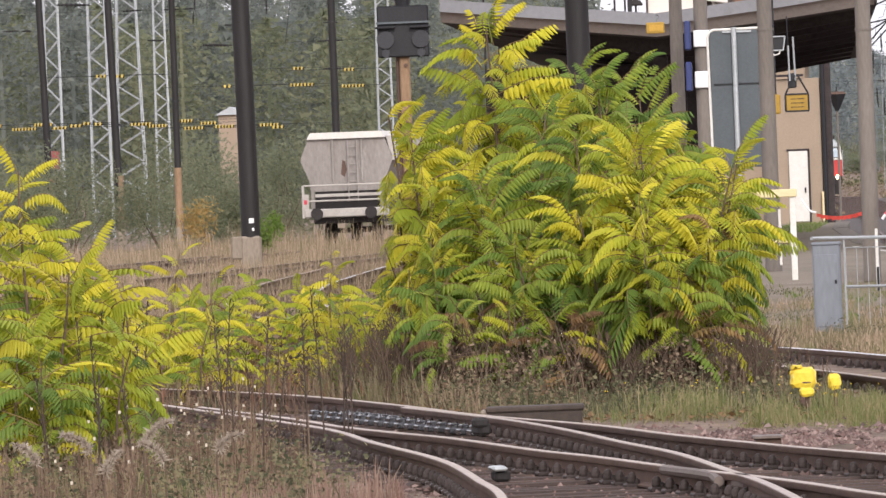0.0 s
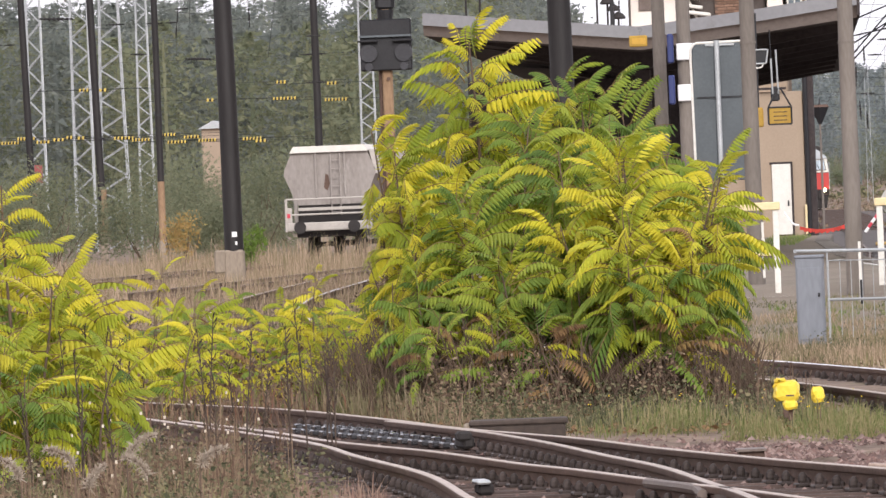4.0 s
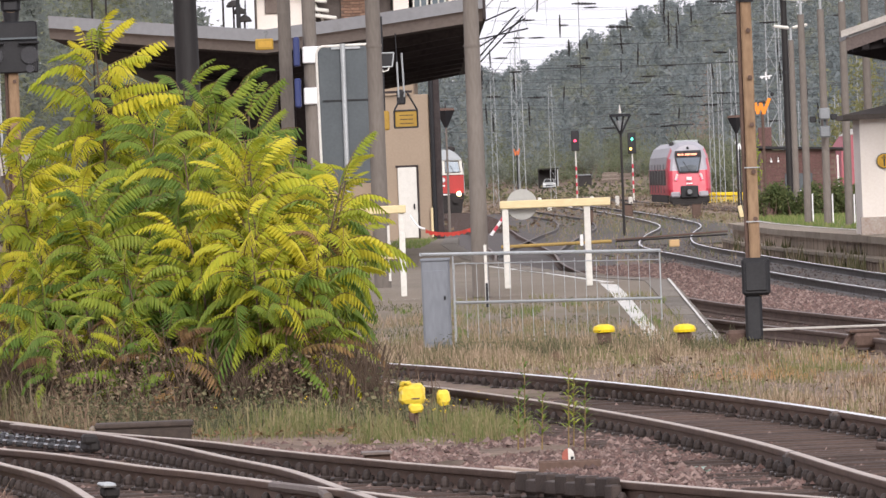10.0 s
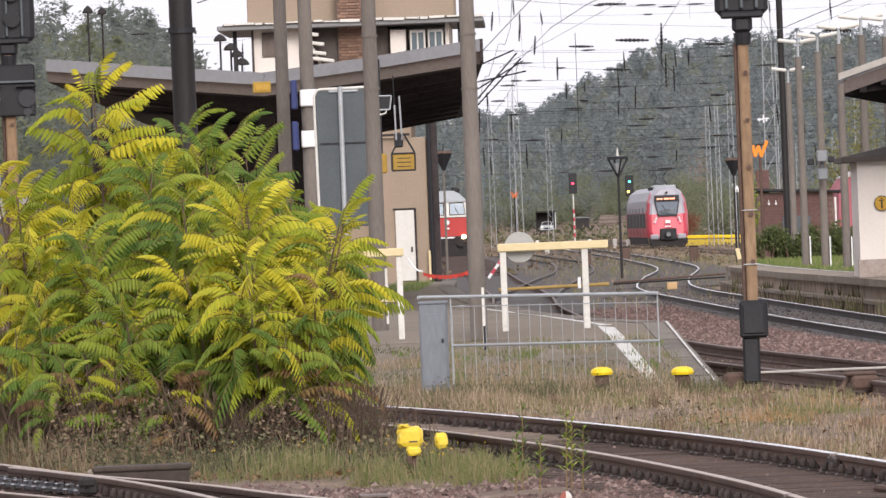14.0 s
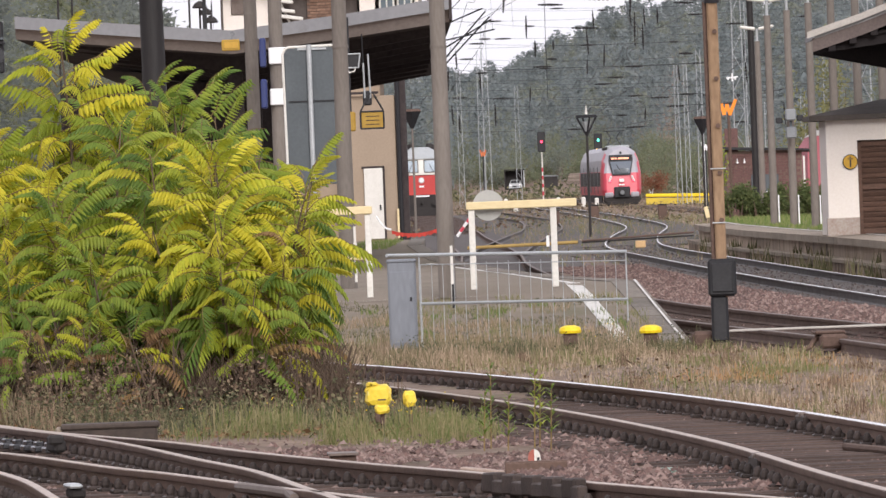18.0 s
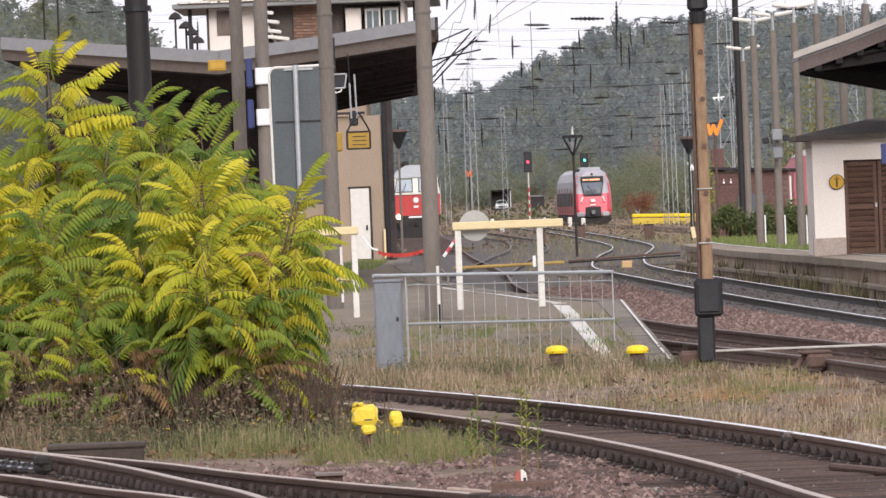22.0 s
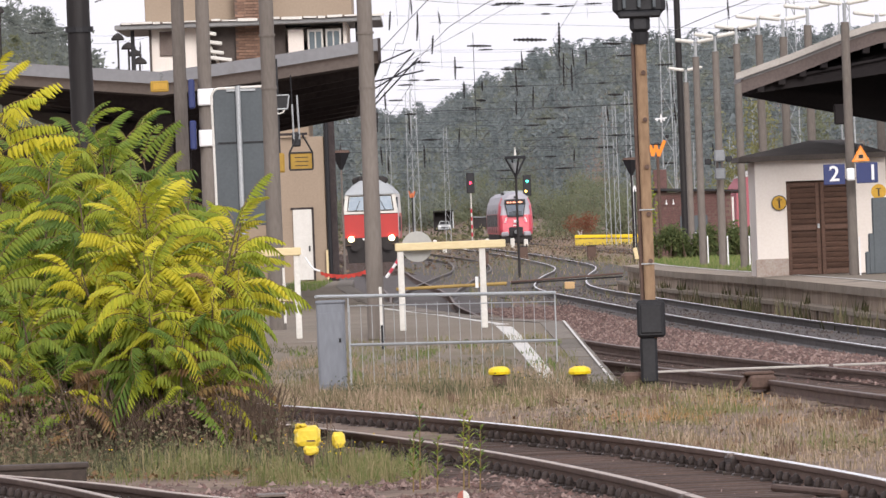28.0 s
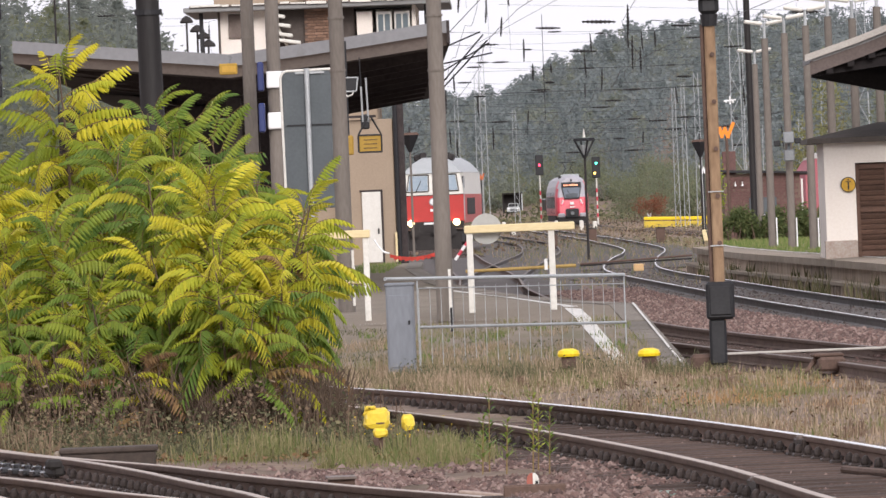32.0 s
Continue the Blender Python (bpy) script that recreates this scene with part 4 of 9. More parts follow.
canr = thing("side_canopy", (0, 200, 0), label="sloping station canopy with white edge and dark beams", category="canopy", kind="structure")
edge_top = [(5.87, 4.6), (6.9, 4.92), (7.9, 5.28), (8.6, 5.48), (10.6, 5.75), (13.0, 5.8)]
part("roof_edge", Geo().prism([(x, z) for x, z in edge_top] + [(x, z - 0.13) for x, z in reversed(edge_top)], 0, 0.12), DULLWHITE, canr, "weathered white roof edge")
part("fascia_board", Geo().prism([(x + 0.1, z - 0.13) for x, z in edge_top] + [(x + 0.1, z - 0.4) for x, z in reversed(edge_top)], 0.14, 0.22), mat("grey_brown_fascia", (0.15, 0.12, 0.11), (0.1, 0.08, 0.075), 2, 0.9, 0, 0.2, 20), canr, "brown grey fascia boards")
part("roof", Geo().prism([(x + 0.15, z - 0.03) for x, z in edge_top] + [(x + 0.15, z - 0.14) for x, z in reversed(edge_top)], 0.12, 7), ROOFFELT, canr)
for k in range(8):
    y, x0 = 0.4 + k * 0.6, 6.1 + k * 0.33
    z0 = 4.42 + (x0 - 6.1) * 0.3
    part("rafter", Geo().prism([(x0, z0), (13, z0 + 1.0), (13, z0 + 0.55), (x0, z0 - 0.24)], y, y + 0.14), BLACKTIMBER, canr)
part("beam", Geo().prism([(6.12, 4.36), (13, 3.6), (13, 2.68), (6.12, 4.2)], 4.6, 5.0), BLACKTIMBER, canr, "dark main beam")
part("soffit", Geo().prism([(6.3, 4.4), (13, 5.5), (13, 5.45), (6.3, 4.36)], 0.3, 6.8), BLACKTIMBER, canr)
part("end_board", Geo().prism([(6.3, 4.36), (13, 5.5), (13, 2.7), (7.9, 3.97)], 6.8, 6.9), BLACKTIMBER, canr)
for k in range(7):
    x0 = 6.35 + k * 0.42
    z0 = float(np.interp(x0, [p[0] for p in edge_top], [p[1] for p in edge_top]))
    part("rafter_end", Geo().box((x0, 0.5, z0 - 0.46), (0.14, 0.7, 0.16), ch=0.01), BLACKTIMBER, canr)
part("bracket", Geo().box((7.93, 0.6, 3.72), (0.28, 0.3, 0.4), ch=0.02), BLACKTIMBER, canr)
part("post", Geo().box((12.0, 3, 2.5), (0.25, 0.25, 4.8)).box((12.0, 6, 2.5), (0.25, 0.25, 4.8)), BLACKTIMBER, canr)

# ---- brick shed behind the lamp posts ----
shed = thing("brick_shed", (0, 318, 0), label="old red brick shed with grey metal doors", category="shed")
SX0, SX1 = 6.65, 9.02
wall = part("wall", Geo().box(((SX0 + SX1) / 2, 2.0, 1.3), (SX1 - SX0, 4.0, 2.5)), MORTAR, shed, "red brick wall")
joined = Geo()
rb = random.Random(5)
for r in range(24):
    for c2 in range(10):
        if r < 16 and 0.6 < c2 * 0.225 < 1.5:
            continue
        joined.box((SX0 + 0.1 + c2 * 0.225 + (0.11 if r % 2 else 0), -0.01 + rb.uniform(-0.012, 0.01), 0.35 + r * 0.09 + rb.uniform(-0.004, 0.004)), (rb.choice((0.215, 0.215, 0.21, 0.13)), 0.04, 0.078), ry=rb.uniform(-1.2, 1.2))
part("bricks", joined, BRICKMAT, wall, kind="stuff")
for x in (7.62, 8.06):
    part("door", Geo().box((x, -0.04, 1.0), (0.42, 0.06, 1.6), ch=0.01), DARKGREY, shed, "grey sheet metal door")
part("roof", Geo().add([(SX0 - 0.1, -0.3, 2.62), (SX1 + 0.4, -0.3, 2.5), (SX1 + 0.4, 4.2, 2.45), (SX0 - 0.1, 4.2, 2.62), (SX0 - 0.1, -0.3, 2.7), (SX1 + 0.4, -0.3, 2.55), (SX1 + 0.4, 4.2, 2.55), (SX0 - 0.1, 4.2, 2.7)],
     [(3, 2, 1, 0), (0, 1, 5, 4), (1, 2, 6, 5), (2, 3, 7, 6), (3, 0, 4, 7), (4, 5, 6, 7)]), BLACK, shed)
for x in (7.0, 7.22):
    part("wall_lamp", Geo().disc((x, -0.08, 2.2), 0.035, 0.08, 8).rod((x, -0.06, 2.2), (x, -0.06, 2.32), 0.015, n=5), SIGNWHITE, shed, "small white fitting on the wall")
part("chimney", Geo().box((6.85, 1.0, 2.9), (0.42, 0.42, 0.75), ch=0.02), BRICKMAT, shed, "brick chimney")

# ---- masts, poles and lamps ----
def concrete_pole(x, y, base, top, r0, r1, label, lean=0.0):
    p = thing("concrete_pole", (x, y, base), label=label, category="pole", group="concrete poles")
    part("shaft", Geo().rod((0, 0, -0.3), (lean, 0, top - base), r0, r1, 20), POLEMAT, p, smooth=True)
    for z in (3.2, 3.9):
        part("band", Geo().rod((lean * z / (top - base), 0, z), (lean * z / (top - base), 0, z + 0.03), r0 * 0.97, r0 * 0.97, 20), POLEMAT, p)
    return p


concrete_pole(-0.9, 129.7, 0.43, 7.0, 0.114, 0.086, "grey brown concrete pole at the platform end")
concrete_pole(-2.24, 135, 0.55, 6.6, 0.115, 0.088, "grey brown concrete pole behind the shrub")
concrete_pole(-3.34, 146, 0.55, 6.6, 0.105, 0.095, "grey brown concrete pole carrying white boxes")
concrete_pole(-3.72, 147, 0.55, 6.6, 0.1, 0.09, "slim grey brown concrete pole by the canopy")


def tarred_pole(x, y, base, top, r, label, rusty=False, white=False, lean=0.0):
    p = thing("tarred_pole", (x, y, base), label=label, category="pole", group="dark overhead line masts")
    part("shaft", Geo().pipe([(0, 0, 1.0), (r * 0.06 - lean * 0.4, 0, (top - base) * 0.4), (r * -0.05 - lean * 0.7, 0, (top - base) * 0.7), (-lean, 0, top - base)], [r, r * 0.97, r * 0.93, r * 0.9], 18), TAR, p, "black tarred shaft", smooth=True)
    part("foundation", Geo().box((0, 0, 0.5), (r * 2.1, r * 2.1, 1.1), ch=0.05), CONCRETE, p, "pale concrete foot")
    if rusty:
        part("lower_shaft", Geo().rod((0, 0, 0.9), (0, 0, 2.9), r * 1.04, r * 1.03, 18), SIGNALRUST, p, "rusty brown lower shaft")
    if white:
        part("marker_plate", Geo().box((0.04, -r - 0.01, 1.45), (0.13, 0.02, 0.13)), SIGNWHITE, p, "small white plate")
        part("number_bar", Geo().box((0.08, -r - 0.01, 1.22), (0.05, 0.02, 0.09)), SIGNWHITE, p)
        part("cable_box", Geo().box((-0.36, -0.1, 0.75), (0.3, 0.3, 0.6), ch=0.04), CONCRETE, p)
    else:
        part("clamp", Geo().rod((0, 0, 5.0), (0, 0, 5.08), r * 1.12, r * 1.12, 14), BLACK, p)
    return p


tarred_pole(-5.25, 150, -0.1, 7.5, 0.185, "thick black tarred mast rising behind the shrub")
tarred_pole(-17.9, 263.5, -0.35, 12, 0.25, "thick black mast with a small white plate", white=True, lean=0.1)
tarred_pole(-24.42, 326, -0.2, 15, 0.11, "slim dark mast with rusty foot among weeds", rusty=True)
tarred_pole(-34.3, 425, -0.2, 19, 0.16, "slim dark mast with rusty foot among weeds", rusty=True, lean=0.4)
tarred_pole(-39.4, 450, -0.2, 20, 0.16, "slim dark mast with rusty foot among weeds", rusty=True, lean=0.4)
tarred_pole(-21.3, 360, -0.2, 14.0, 0.14, "slim dark mast behind the hopper wagon")
tarred_pole(7.25, 305, -0.2, 14, 0.1, "slim black mast behind the brick shed")


def lattice_mast(x, y, h, w0, w1, label="galvanised lattice mast of the overhead line", cells=18, r=0.04):
    m = thing("lattice_mast", (x, y, -0.3), label=label, category="mast", group="lattice masts")
    cs = [(-1, -1), (1, -1), (1, 1), (-1, 1)]
    for cx, cy in cs:
        part("leg", Geo().rod((cx * w0 / 2, cy * w0 / 2, 0), (cx * w1 / 2, cy * w1 / 2, h), r, r * 0.9, 5), GALV, m)
    for side in range(2):
        g = Geo()
        y0 = -1 if side == 0 else 1
        for k in range(cells):
            a, b = k / cells, (k + 1) / cells
            wa, wb = (w0 + (w1 - w0) * a) / 2, (w0 + (w1 - w0) * b) / 2
            s = 1 if k % 2 else -1
            g.rod((s * wa, y0 * wa, a * h), (-s * wb, y0 * wb, b * h), r * 0.55, n=4)
            g.rod((s * y0 * wa, -wa, a * h), (s * y0 * wb, wb, b * h), r * 0.5, n=4)
        part("bracing", g, GALV, m, kind="stuff")
    return m


for x, d, h, w0, w1 in ((-47.5, 500, 26, 1.7, 0.7), (-43.45, 500, 26, 0.75, 0.6), (-41.6, 505, 26, 0.95, 0.75), (-40.5, 510, 26, 1.5, 0.3), (-38.5, 505, 17.6, 0.75, 0.4), (-27.1, 500, 17, 0.8, 0.5)):
    lattice_mast(x, d, h, w0, w1, "tall galvanised lattice mast of the overhead line", 34)
for x, d, h, w in ((-2.3, 760, 12, 0.5), (-1.75, 700, 13, 0.5), (11.39, 700, 9.8, 0.36), (12.37, 720, 10.2, 0.36), (12.78, 690, 10.6, 0.46),
                   (13.44, 600, 16.2, 0.75), (14.96, 640, 12.9, 0.34), (17.52, 700, 7.0, 0.34), (18.61, 650, 6.9, 0.40), (17.43, 560, 8.8, 0.60), (20.6, 590, 17, 0.7), (-4.6, 900, 12, 0.5), (22.5, 560, 20, 0.8), (0.5, 950, 11, 0.5)):
    lattice_mast(x, d, h, w, w * 0.6, "slim pale lattice mast far along the yard", 14, 0.026)

fit = thing("white_insulator_cross", (13.07, 599.3, 7.49), label="white insulator cross fixed to a lattice mast", category="insulator")
part("bar", Geo().rod((-0.36, 0, -0.04), (0.36, 0, 0.03), 0.05, 0.04, 8), SIGNWHITE, fit)
part("stem", Geo().rod((0, 0, -0.22), (0, 0, 0.25), 0.06, 0.04, 8).rod((0, 0, 0), (0.2, 0.7, -0.15), 0.03, n=6), SIGNWHITE, fit)
for sx in (-0.24, 0.18):
    part("shed", Geo().rod((sx, 0, -0.14), (sx, 0, 0.05), 0.06, 0.04, 8), SIGNWHITE, fit)


def platform_lamp(x, y, top, label="concrete lamp post with two flat lamp heads"):
    p = thing("platform_lamp", (x, y, 0.4), label=label, category="lamp post", group="platform lamp posts")
    h = top - 0.4
    part("post", Geo().rod((0, 0, -0.2), (0, 0, h - 0.35), 0.098, 0.082, 12), POLEMAT, p, smooth=True)
    part("tube", Geo().rod((0, 0, h - 0.4), (0, 0, h + 0.02), 0.035, n=8), GALV, p)
    for sx in (-1, 1):
        part("lamp_head", Geo().box((sx * 0.27, 0, h + 0.05), (0.46, 0.22, 0.09), ry=-sx * 9, ch=0.03), WHITE, p, "flat pale lamp head")
    part("cable_cover", Geo().box((0.12, -0.06, 0.45), (0.03, 0.06, 0.9)), SIGNWHITE, p, "white strip on the post")
    return p


for x28, d in ((1214, 301), (1233, 252), (1268, 245), (1306, 235), (1346, 224), (1389, 213), (1433, 214.5), (1499, 198.6), (1556, 212)):
    platform_lamp((x28 - 784 + 9) / 18000 * d, d, 5.85 if d < 213.5 else 6.1)
tx = thing("relay_boxes", ((1277 - 784) / 18000 * 244.7, 244.7, 0.55), label="two grey loudspeaker boxes on a lamp post", category="loudspeaker")
part("speaker", Geo().box((0, -0.22, 2.68), (0.26, 0.24, 0.28), ch=0.03), STEELGREY, tx)
part("speaker", Geo().box((0, -0.22, 2.25), (0.26, 0.24, 0.28), ch=0.03), STEELGREY, tx)
part("bracket", Geo().box((0, -0.1, 2.47), (0.06, 0.1, 0.7)), DARKGREY, tx)
part("floodlight", Geo().box((-0.28, -0.2, 2.55), (0.16, 0.16, 0.14), ch=0.02).box((0.22, -0.2, 2.6), (0.16, 0.16, 0.14), ch=0.02), BLACK, tx)


def lantern(x, y, z, h=3.7, white_tip=False, post=None):
    p = thing("yard_lantern", (x, y, z), label="dark post with an inverted conical lantern", category="lamp post", group="yard lanterns")
    part("post", Geo().rod((0, 0, -0.2), (0, 0, h), 0.05, 0.04, 8), post or UNDER, p)
    if white_tip:
        for k in range(4):
            a = radians(20 + 90 * k)
            part("frame_bar", Geo().rod((0, 0, h - 0.05), (0.36 * math.cos(a), 0.36 * math.sin(a), h + 0.62), 0.035, n=6), BLACK, p, "bare lantern frame")
        part("glass_cone", Geo().rod((0, 0, h + 0.1), (0, 0, h + 0.45), 0.05, 0.17, 6), GALV, p)
        part("cap", Geo().rod((0, 0, h + 0.58), (0, 0, h + 0.68), 0.38, 0.36, 4), BLACK, p)
    else:
        part("shade", Geo().rod((0, 0, h - 0.05), (0, 0, h + 0.62), 0.06, 0.36, 4), BLACK, p, "inverted conical shade")
        part("cap", Geo().rod((0, 0, h + 0.62), (0, 0, h + 0.72), 0.38, 0.3, 4), RUST, p)
    part("finial", Geo().rod((0, 0, h + 0.7), (0, 0, h + 1.0), 0.05, 0.01, 6), WHITE if white_tip else BLACK, p)


lantern(2.58, 352, -0.2, 3.6, True)
lantern(8.22, 440, -0.2, 3.85)
lantern(-3.92, 400, -0.1, 4.25, post=POLEMAT)


def pole_signal(x, y, height, lights, label, w=0.7):
    s = thing("light_signal", (x, y, -0.2), label=label, category="railway signal", group="far light signals")
    part("mast", Geo().rod((0, 0, 0), (0, 0, height), 0.06, n=8), WHITE, s)
    for k in range(4):
        part("stripe", Geo().rod((0, 0, 0.7 + k * 0.7), (0, 0, 1.05 + k * 0.7), 0.075, n=8), RED, s, "red mast band")
    part("screen", Geo().box((0, -0.1, height - 0.45), (w, 0.12, 1.8), ch=0.05), BLACK, s, "black signal screen")
    for dx, dz, m in lights:
        part("lamp", Geo().disc((dx, -0.2, height - 0.6 + dz), 0.105, 0.08, 16), m, s, "lit signal lamp")


pole_signal(2.55, 900, 5.9, [(0.0, 0.15, LAMPRED)], "signal showing a red light on a striped mast")
pole_signal(7.3, 870, 5.4, [(0.02, 0.5, LAMPGREEN), (-0.12, -0.35, LAMPAMBER)], "signal showing green over amber on a striped mast")


DARKLENS = mat("dark_lens_glass", (0.045, 0.045, 0.05), (0.03, 0.03, 0.034), 4, 0.3)


def main_signal(x, y, label, head_z, mast_w, head_w, board=None):
    """A tall daylight signal seen from behind on a rusty mast."""
    s = thing("signal_mast", (x, y, -0.1), label=label, category="railway signal", group="rusty signal masts")
    part("mast", Geo().box((0, 0, head_z / 2 + 0.3), (mast_w, mast_w, head_z - 0.4), ch=0.02), SIGNALRUST, s, "rusty ochre mast")
    part("conduit", Geo().rod((-mast_w * 0.62, 0.05, 0.6), (-mast_w * 0.62, 0.05, head_z - 0.2), mast_w * 0.28, n=8), RUST, s, "dark rusty conduit")
    for k in range(6):
        z = head_z - 0.55 - k * 0.55
        part("step_bolt", Geo().disc((0.02, -mast_w / 2 - 0.015, z), 0.028, 0.04, 10), RUST, s)
    for z in (0.95, 1.42, 2.05):
        part("cable_tie", Geo().rod((-0.09, -0.09, z), (0.09, -0.09, z), 0.008, n=5), GALV, s)
    part("neck", Geo().box((0, 0, head_z + 0.02), (mast_w * 1.9, 0.22, 0.22), ch=0.05), BLACK, s)
    part("collar", Geo().rod((0, 0, head_z - 0.22), (0, 0, head_z - 0.08), mast_w * 0.72, mast_w * 0.85, 12), BLACK, s)
    hd = part("head", Geo().box((0, 0.05, head_z + 0.85), (head_w, 0.3, 1.45), ch=0.06), BLACK, s, "black signal head")
    part("base_rim", Geo().box((0, 0, head_z + 0.13), (head_w * 0.8, 0.34, 0.08), ch=0.02), BLACK, hd)
    for sx in (-0.28, 0.0, 0.28):
        part("cover_strip", Geo().box((sx * head_w, -0.13, head_z + 0.85), (0.04, 0.06, 1.3), ch=0.01), DARKGREY, hd)
    for k in range(3):
        part("lamp_back", Geo().disc((0.1 * head_w, -0.15, head_z + 0.45 + k * 0.38), 0.12, 0.1, 14), BLACK, hd)
    part("bell", Geo().disc((-head_w * 0.62, -0.02, head_z + 0.55), 0.13, 0.14, 14), BLACK, hd)
    if board:
        b = part("indicator_board", Geo().box((0, -0.1, board), (0.76, 0.14, 0.76), ch=0.02), BLACK, s, "black indicator board with dark lenses")
        for sx in (-1, 1):
            part("lens", Geo().disc((sx * 0.26, -0.19, board - 0.12), 0.13, 0.05, 18), DARKLENS, b)
            part("hood", Geo().box((sx * 0.26, -0.22, board + 0.06), (0.3, 0.14, 0.03), ch=0.01), BLACK, b)
            part("lens", Geo().disc((sx * 0.26, -0.19, board - 0.32), 0.06, 0.05, 14), DARKLENS, b)
        part("ledge", Geo().box((0, -0.2, board + 0.13), (0.78, 0.08, 0.03)), DARKGREY, b)
    return s


sr = main_signal(2.38, 118.6, "tall signal on a rusty ochre mast, seen from behind", 4.2, 0.125, 0.62)
jb = part("junction_box", Geo().box((0.0, -0.02, 0.78), (0.33, 0.2, 0.44), ch=0.03), BLACK, sr, "black junction box")
part("box_lid", Geo().box((0.0, -0.125, 0.78), (0.25, 0.03, 0.34), ch=0.02), BLACK, jb)
part("stand", Geo().box((-0.04, 0, 0.3), (0.2, 0.16, 0.55), ch=0.03), BLACK, sr, "black foot of the mast")
part("foot_block", Geo().box((-0.24, 0.3, 0.06), (0.26, 0.36, 0.2), ch=0.04), RUST, sr, "rusty base block")
main_signal(-7.82, 150, "tall signal with a lower indicator board, seen from behind", 4.85, 0.15, 0.8, board=4.25)

# sign plates standing in the yard
w_sign = thing("whistle_board", (6.4, 300, -0.3), label="orange W board on a thin dark post", category="railway sign")
part("post", Geo().rod((0, 0, 0), (0, 0, 3.95), 0.045, n=8), RUST, w_sign)
wl = Geo()
for i, ((a, b), (c, e)) in enumerate((((-0.2, 0.1), (-0.14, -0.17)), ((-0.14, -0.17), (-0.04, 0.08)), ((-0.04, 0.08), (0.04, -0.18)), ((0.04, -0.18), (0.21, 0.22)))):
    wl.box(((a + c) / 2, -0.03 - i * 0.004, 4.1 + (b + e) / 2), (0.1, 0.03, math.hypot(c - a, e - b) + 0.07), ch=0.008, ry=math.degrees(math.atan2(c - a, e - b)))
part("letter_w", wl, ORANGE, w_sign, "orange letter W")
part("lamp_knob", Geo().disc((0.3, -0.05, 4.46), 0.06, 0.1, 10), BLACK, w_sign)

DULLORANGE = mat("faded_orange_red_paint", (0.55, 0.16, 0.06), (0.42, 0.12, 0.05), 3)
for x28, y28, d, mt in ((731, 345, 620, DULLORANGE), (1125, 333, 480, SIGNWHITE), (938 + 88, 413, 900, SIGNWHITE)):
    ws = thing("small_w_board", ((x28 - 784) / 18000 * d, d, 0), label="small W board on a thin post", category="railway sign", group="small W boards")
    z = 1.9 + (393 - (x28 - 784) * 0.0384 - y28) / 18000 * d
    part("post", Geo().rod((0, 0, -0.2), (0, 0, z), 0.04, n=6), BLACK, ws)
    part("letter_w", Geo().add([(x * 0.85, y, z + q * 0.8) for y in (-0.06, -0.02) for x, q in ((-0.25, 0.28), (-0.14, 0.28), (-0.09, 0.02), (0.0, 0.2), (0.09, 0.02), (0.14, 0.28), (0.25, 0.28), (0.14, -0.22), (0.04, -0.22), (0.0, 0.0), (-0.04, -0.22), (-0.14, -0.22))],
         [tuple(range(12)), tuple(reversed(range(12, 24)))] + [(i, (i + 1) % 12, 12 + (i + 1) % 12, 12 + i) for i in range(12)]), mt, ws)

rbd = thing("red_marker_board", (-38.25, 440, -0.2), label="faded red board on a post among the shrubs", category="marker")
part("post", Geo().rod((0, 0, -0.2), (0, 0, 4.4), 0.05, n=8), UNDER, rbd)
part("board", Geo().box((0, -0.08, 3.7), (0.34, 0.04, 0.8), ch=0.01), mat("dull_faded_red", (0.3, 0.085, 0.08), (0.22, 0.065, 0.06), 3), rbd, "faded red board")

# platform end: white railings with a pale beam, mirror disc, fence, cabinet
gate = thing("end_barrier", (-0.02, 128.8, 0.5), label="white posted barrier with pale wooden beam and round white disc", category="barrier", group="platform end barriers")
for x in (-0.535, 0.5):
    part("post", Geo().box((x, 0, 0.55), (0.08, 0.08, 1.02), ch=0.008), WHITE, gate, "white post")
part("beam", Geo().box((0.1, -0.02, 1.1), (1.4, 0.1, 0.1), ch=0.01), CREAM, gate, "pale wooden beam")
part("disc", Geo().disc((-0.32, 0.1, 1.1), 0.195, 0.03, 36), GREYDISC, gate, "round grey white disc behind the beam")
part("small_plate", Geo().box((0.42, 0.05, 0.62), (0.04, 0.02, 0.14)), SIGNWHITE, gate)
gate2 = thing("end_barrier", (0, 128.0, 0.5), label="white posted barrier with a thin yellow bar beside the shrub", category="barrier", group="platform end barriers")
part("post", Geo().box((-1.86, 0, 0.53), (0.075, 0.075, 1.06), ch=0.008), WHITE, gate2, "white post")
part("beam", Geo().box((-2.45, -0.02, 1.1), (1.3, 0.1, 0.1), ch=0.01), CREAM, gate2, "pale wooden beam")
part("small_plate", Geo().box((-2.03, 0.05, 0.62), (0.04, 0.02, 0.14)), SIGNWHITE, gate2)
part("bar", Geo().box((-2.15, 0.02, 0.5), (0.62, 0.05, 0.05), ch=0.008), CREAM, gate2, "thin yellow bar")
part("side_post", Geo().box((-2.03, 0.05, 0.55), (0.03, 0.03, 0.7)), WHITE, gate2)

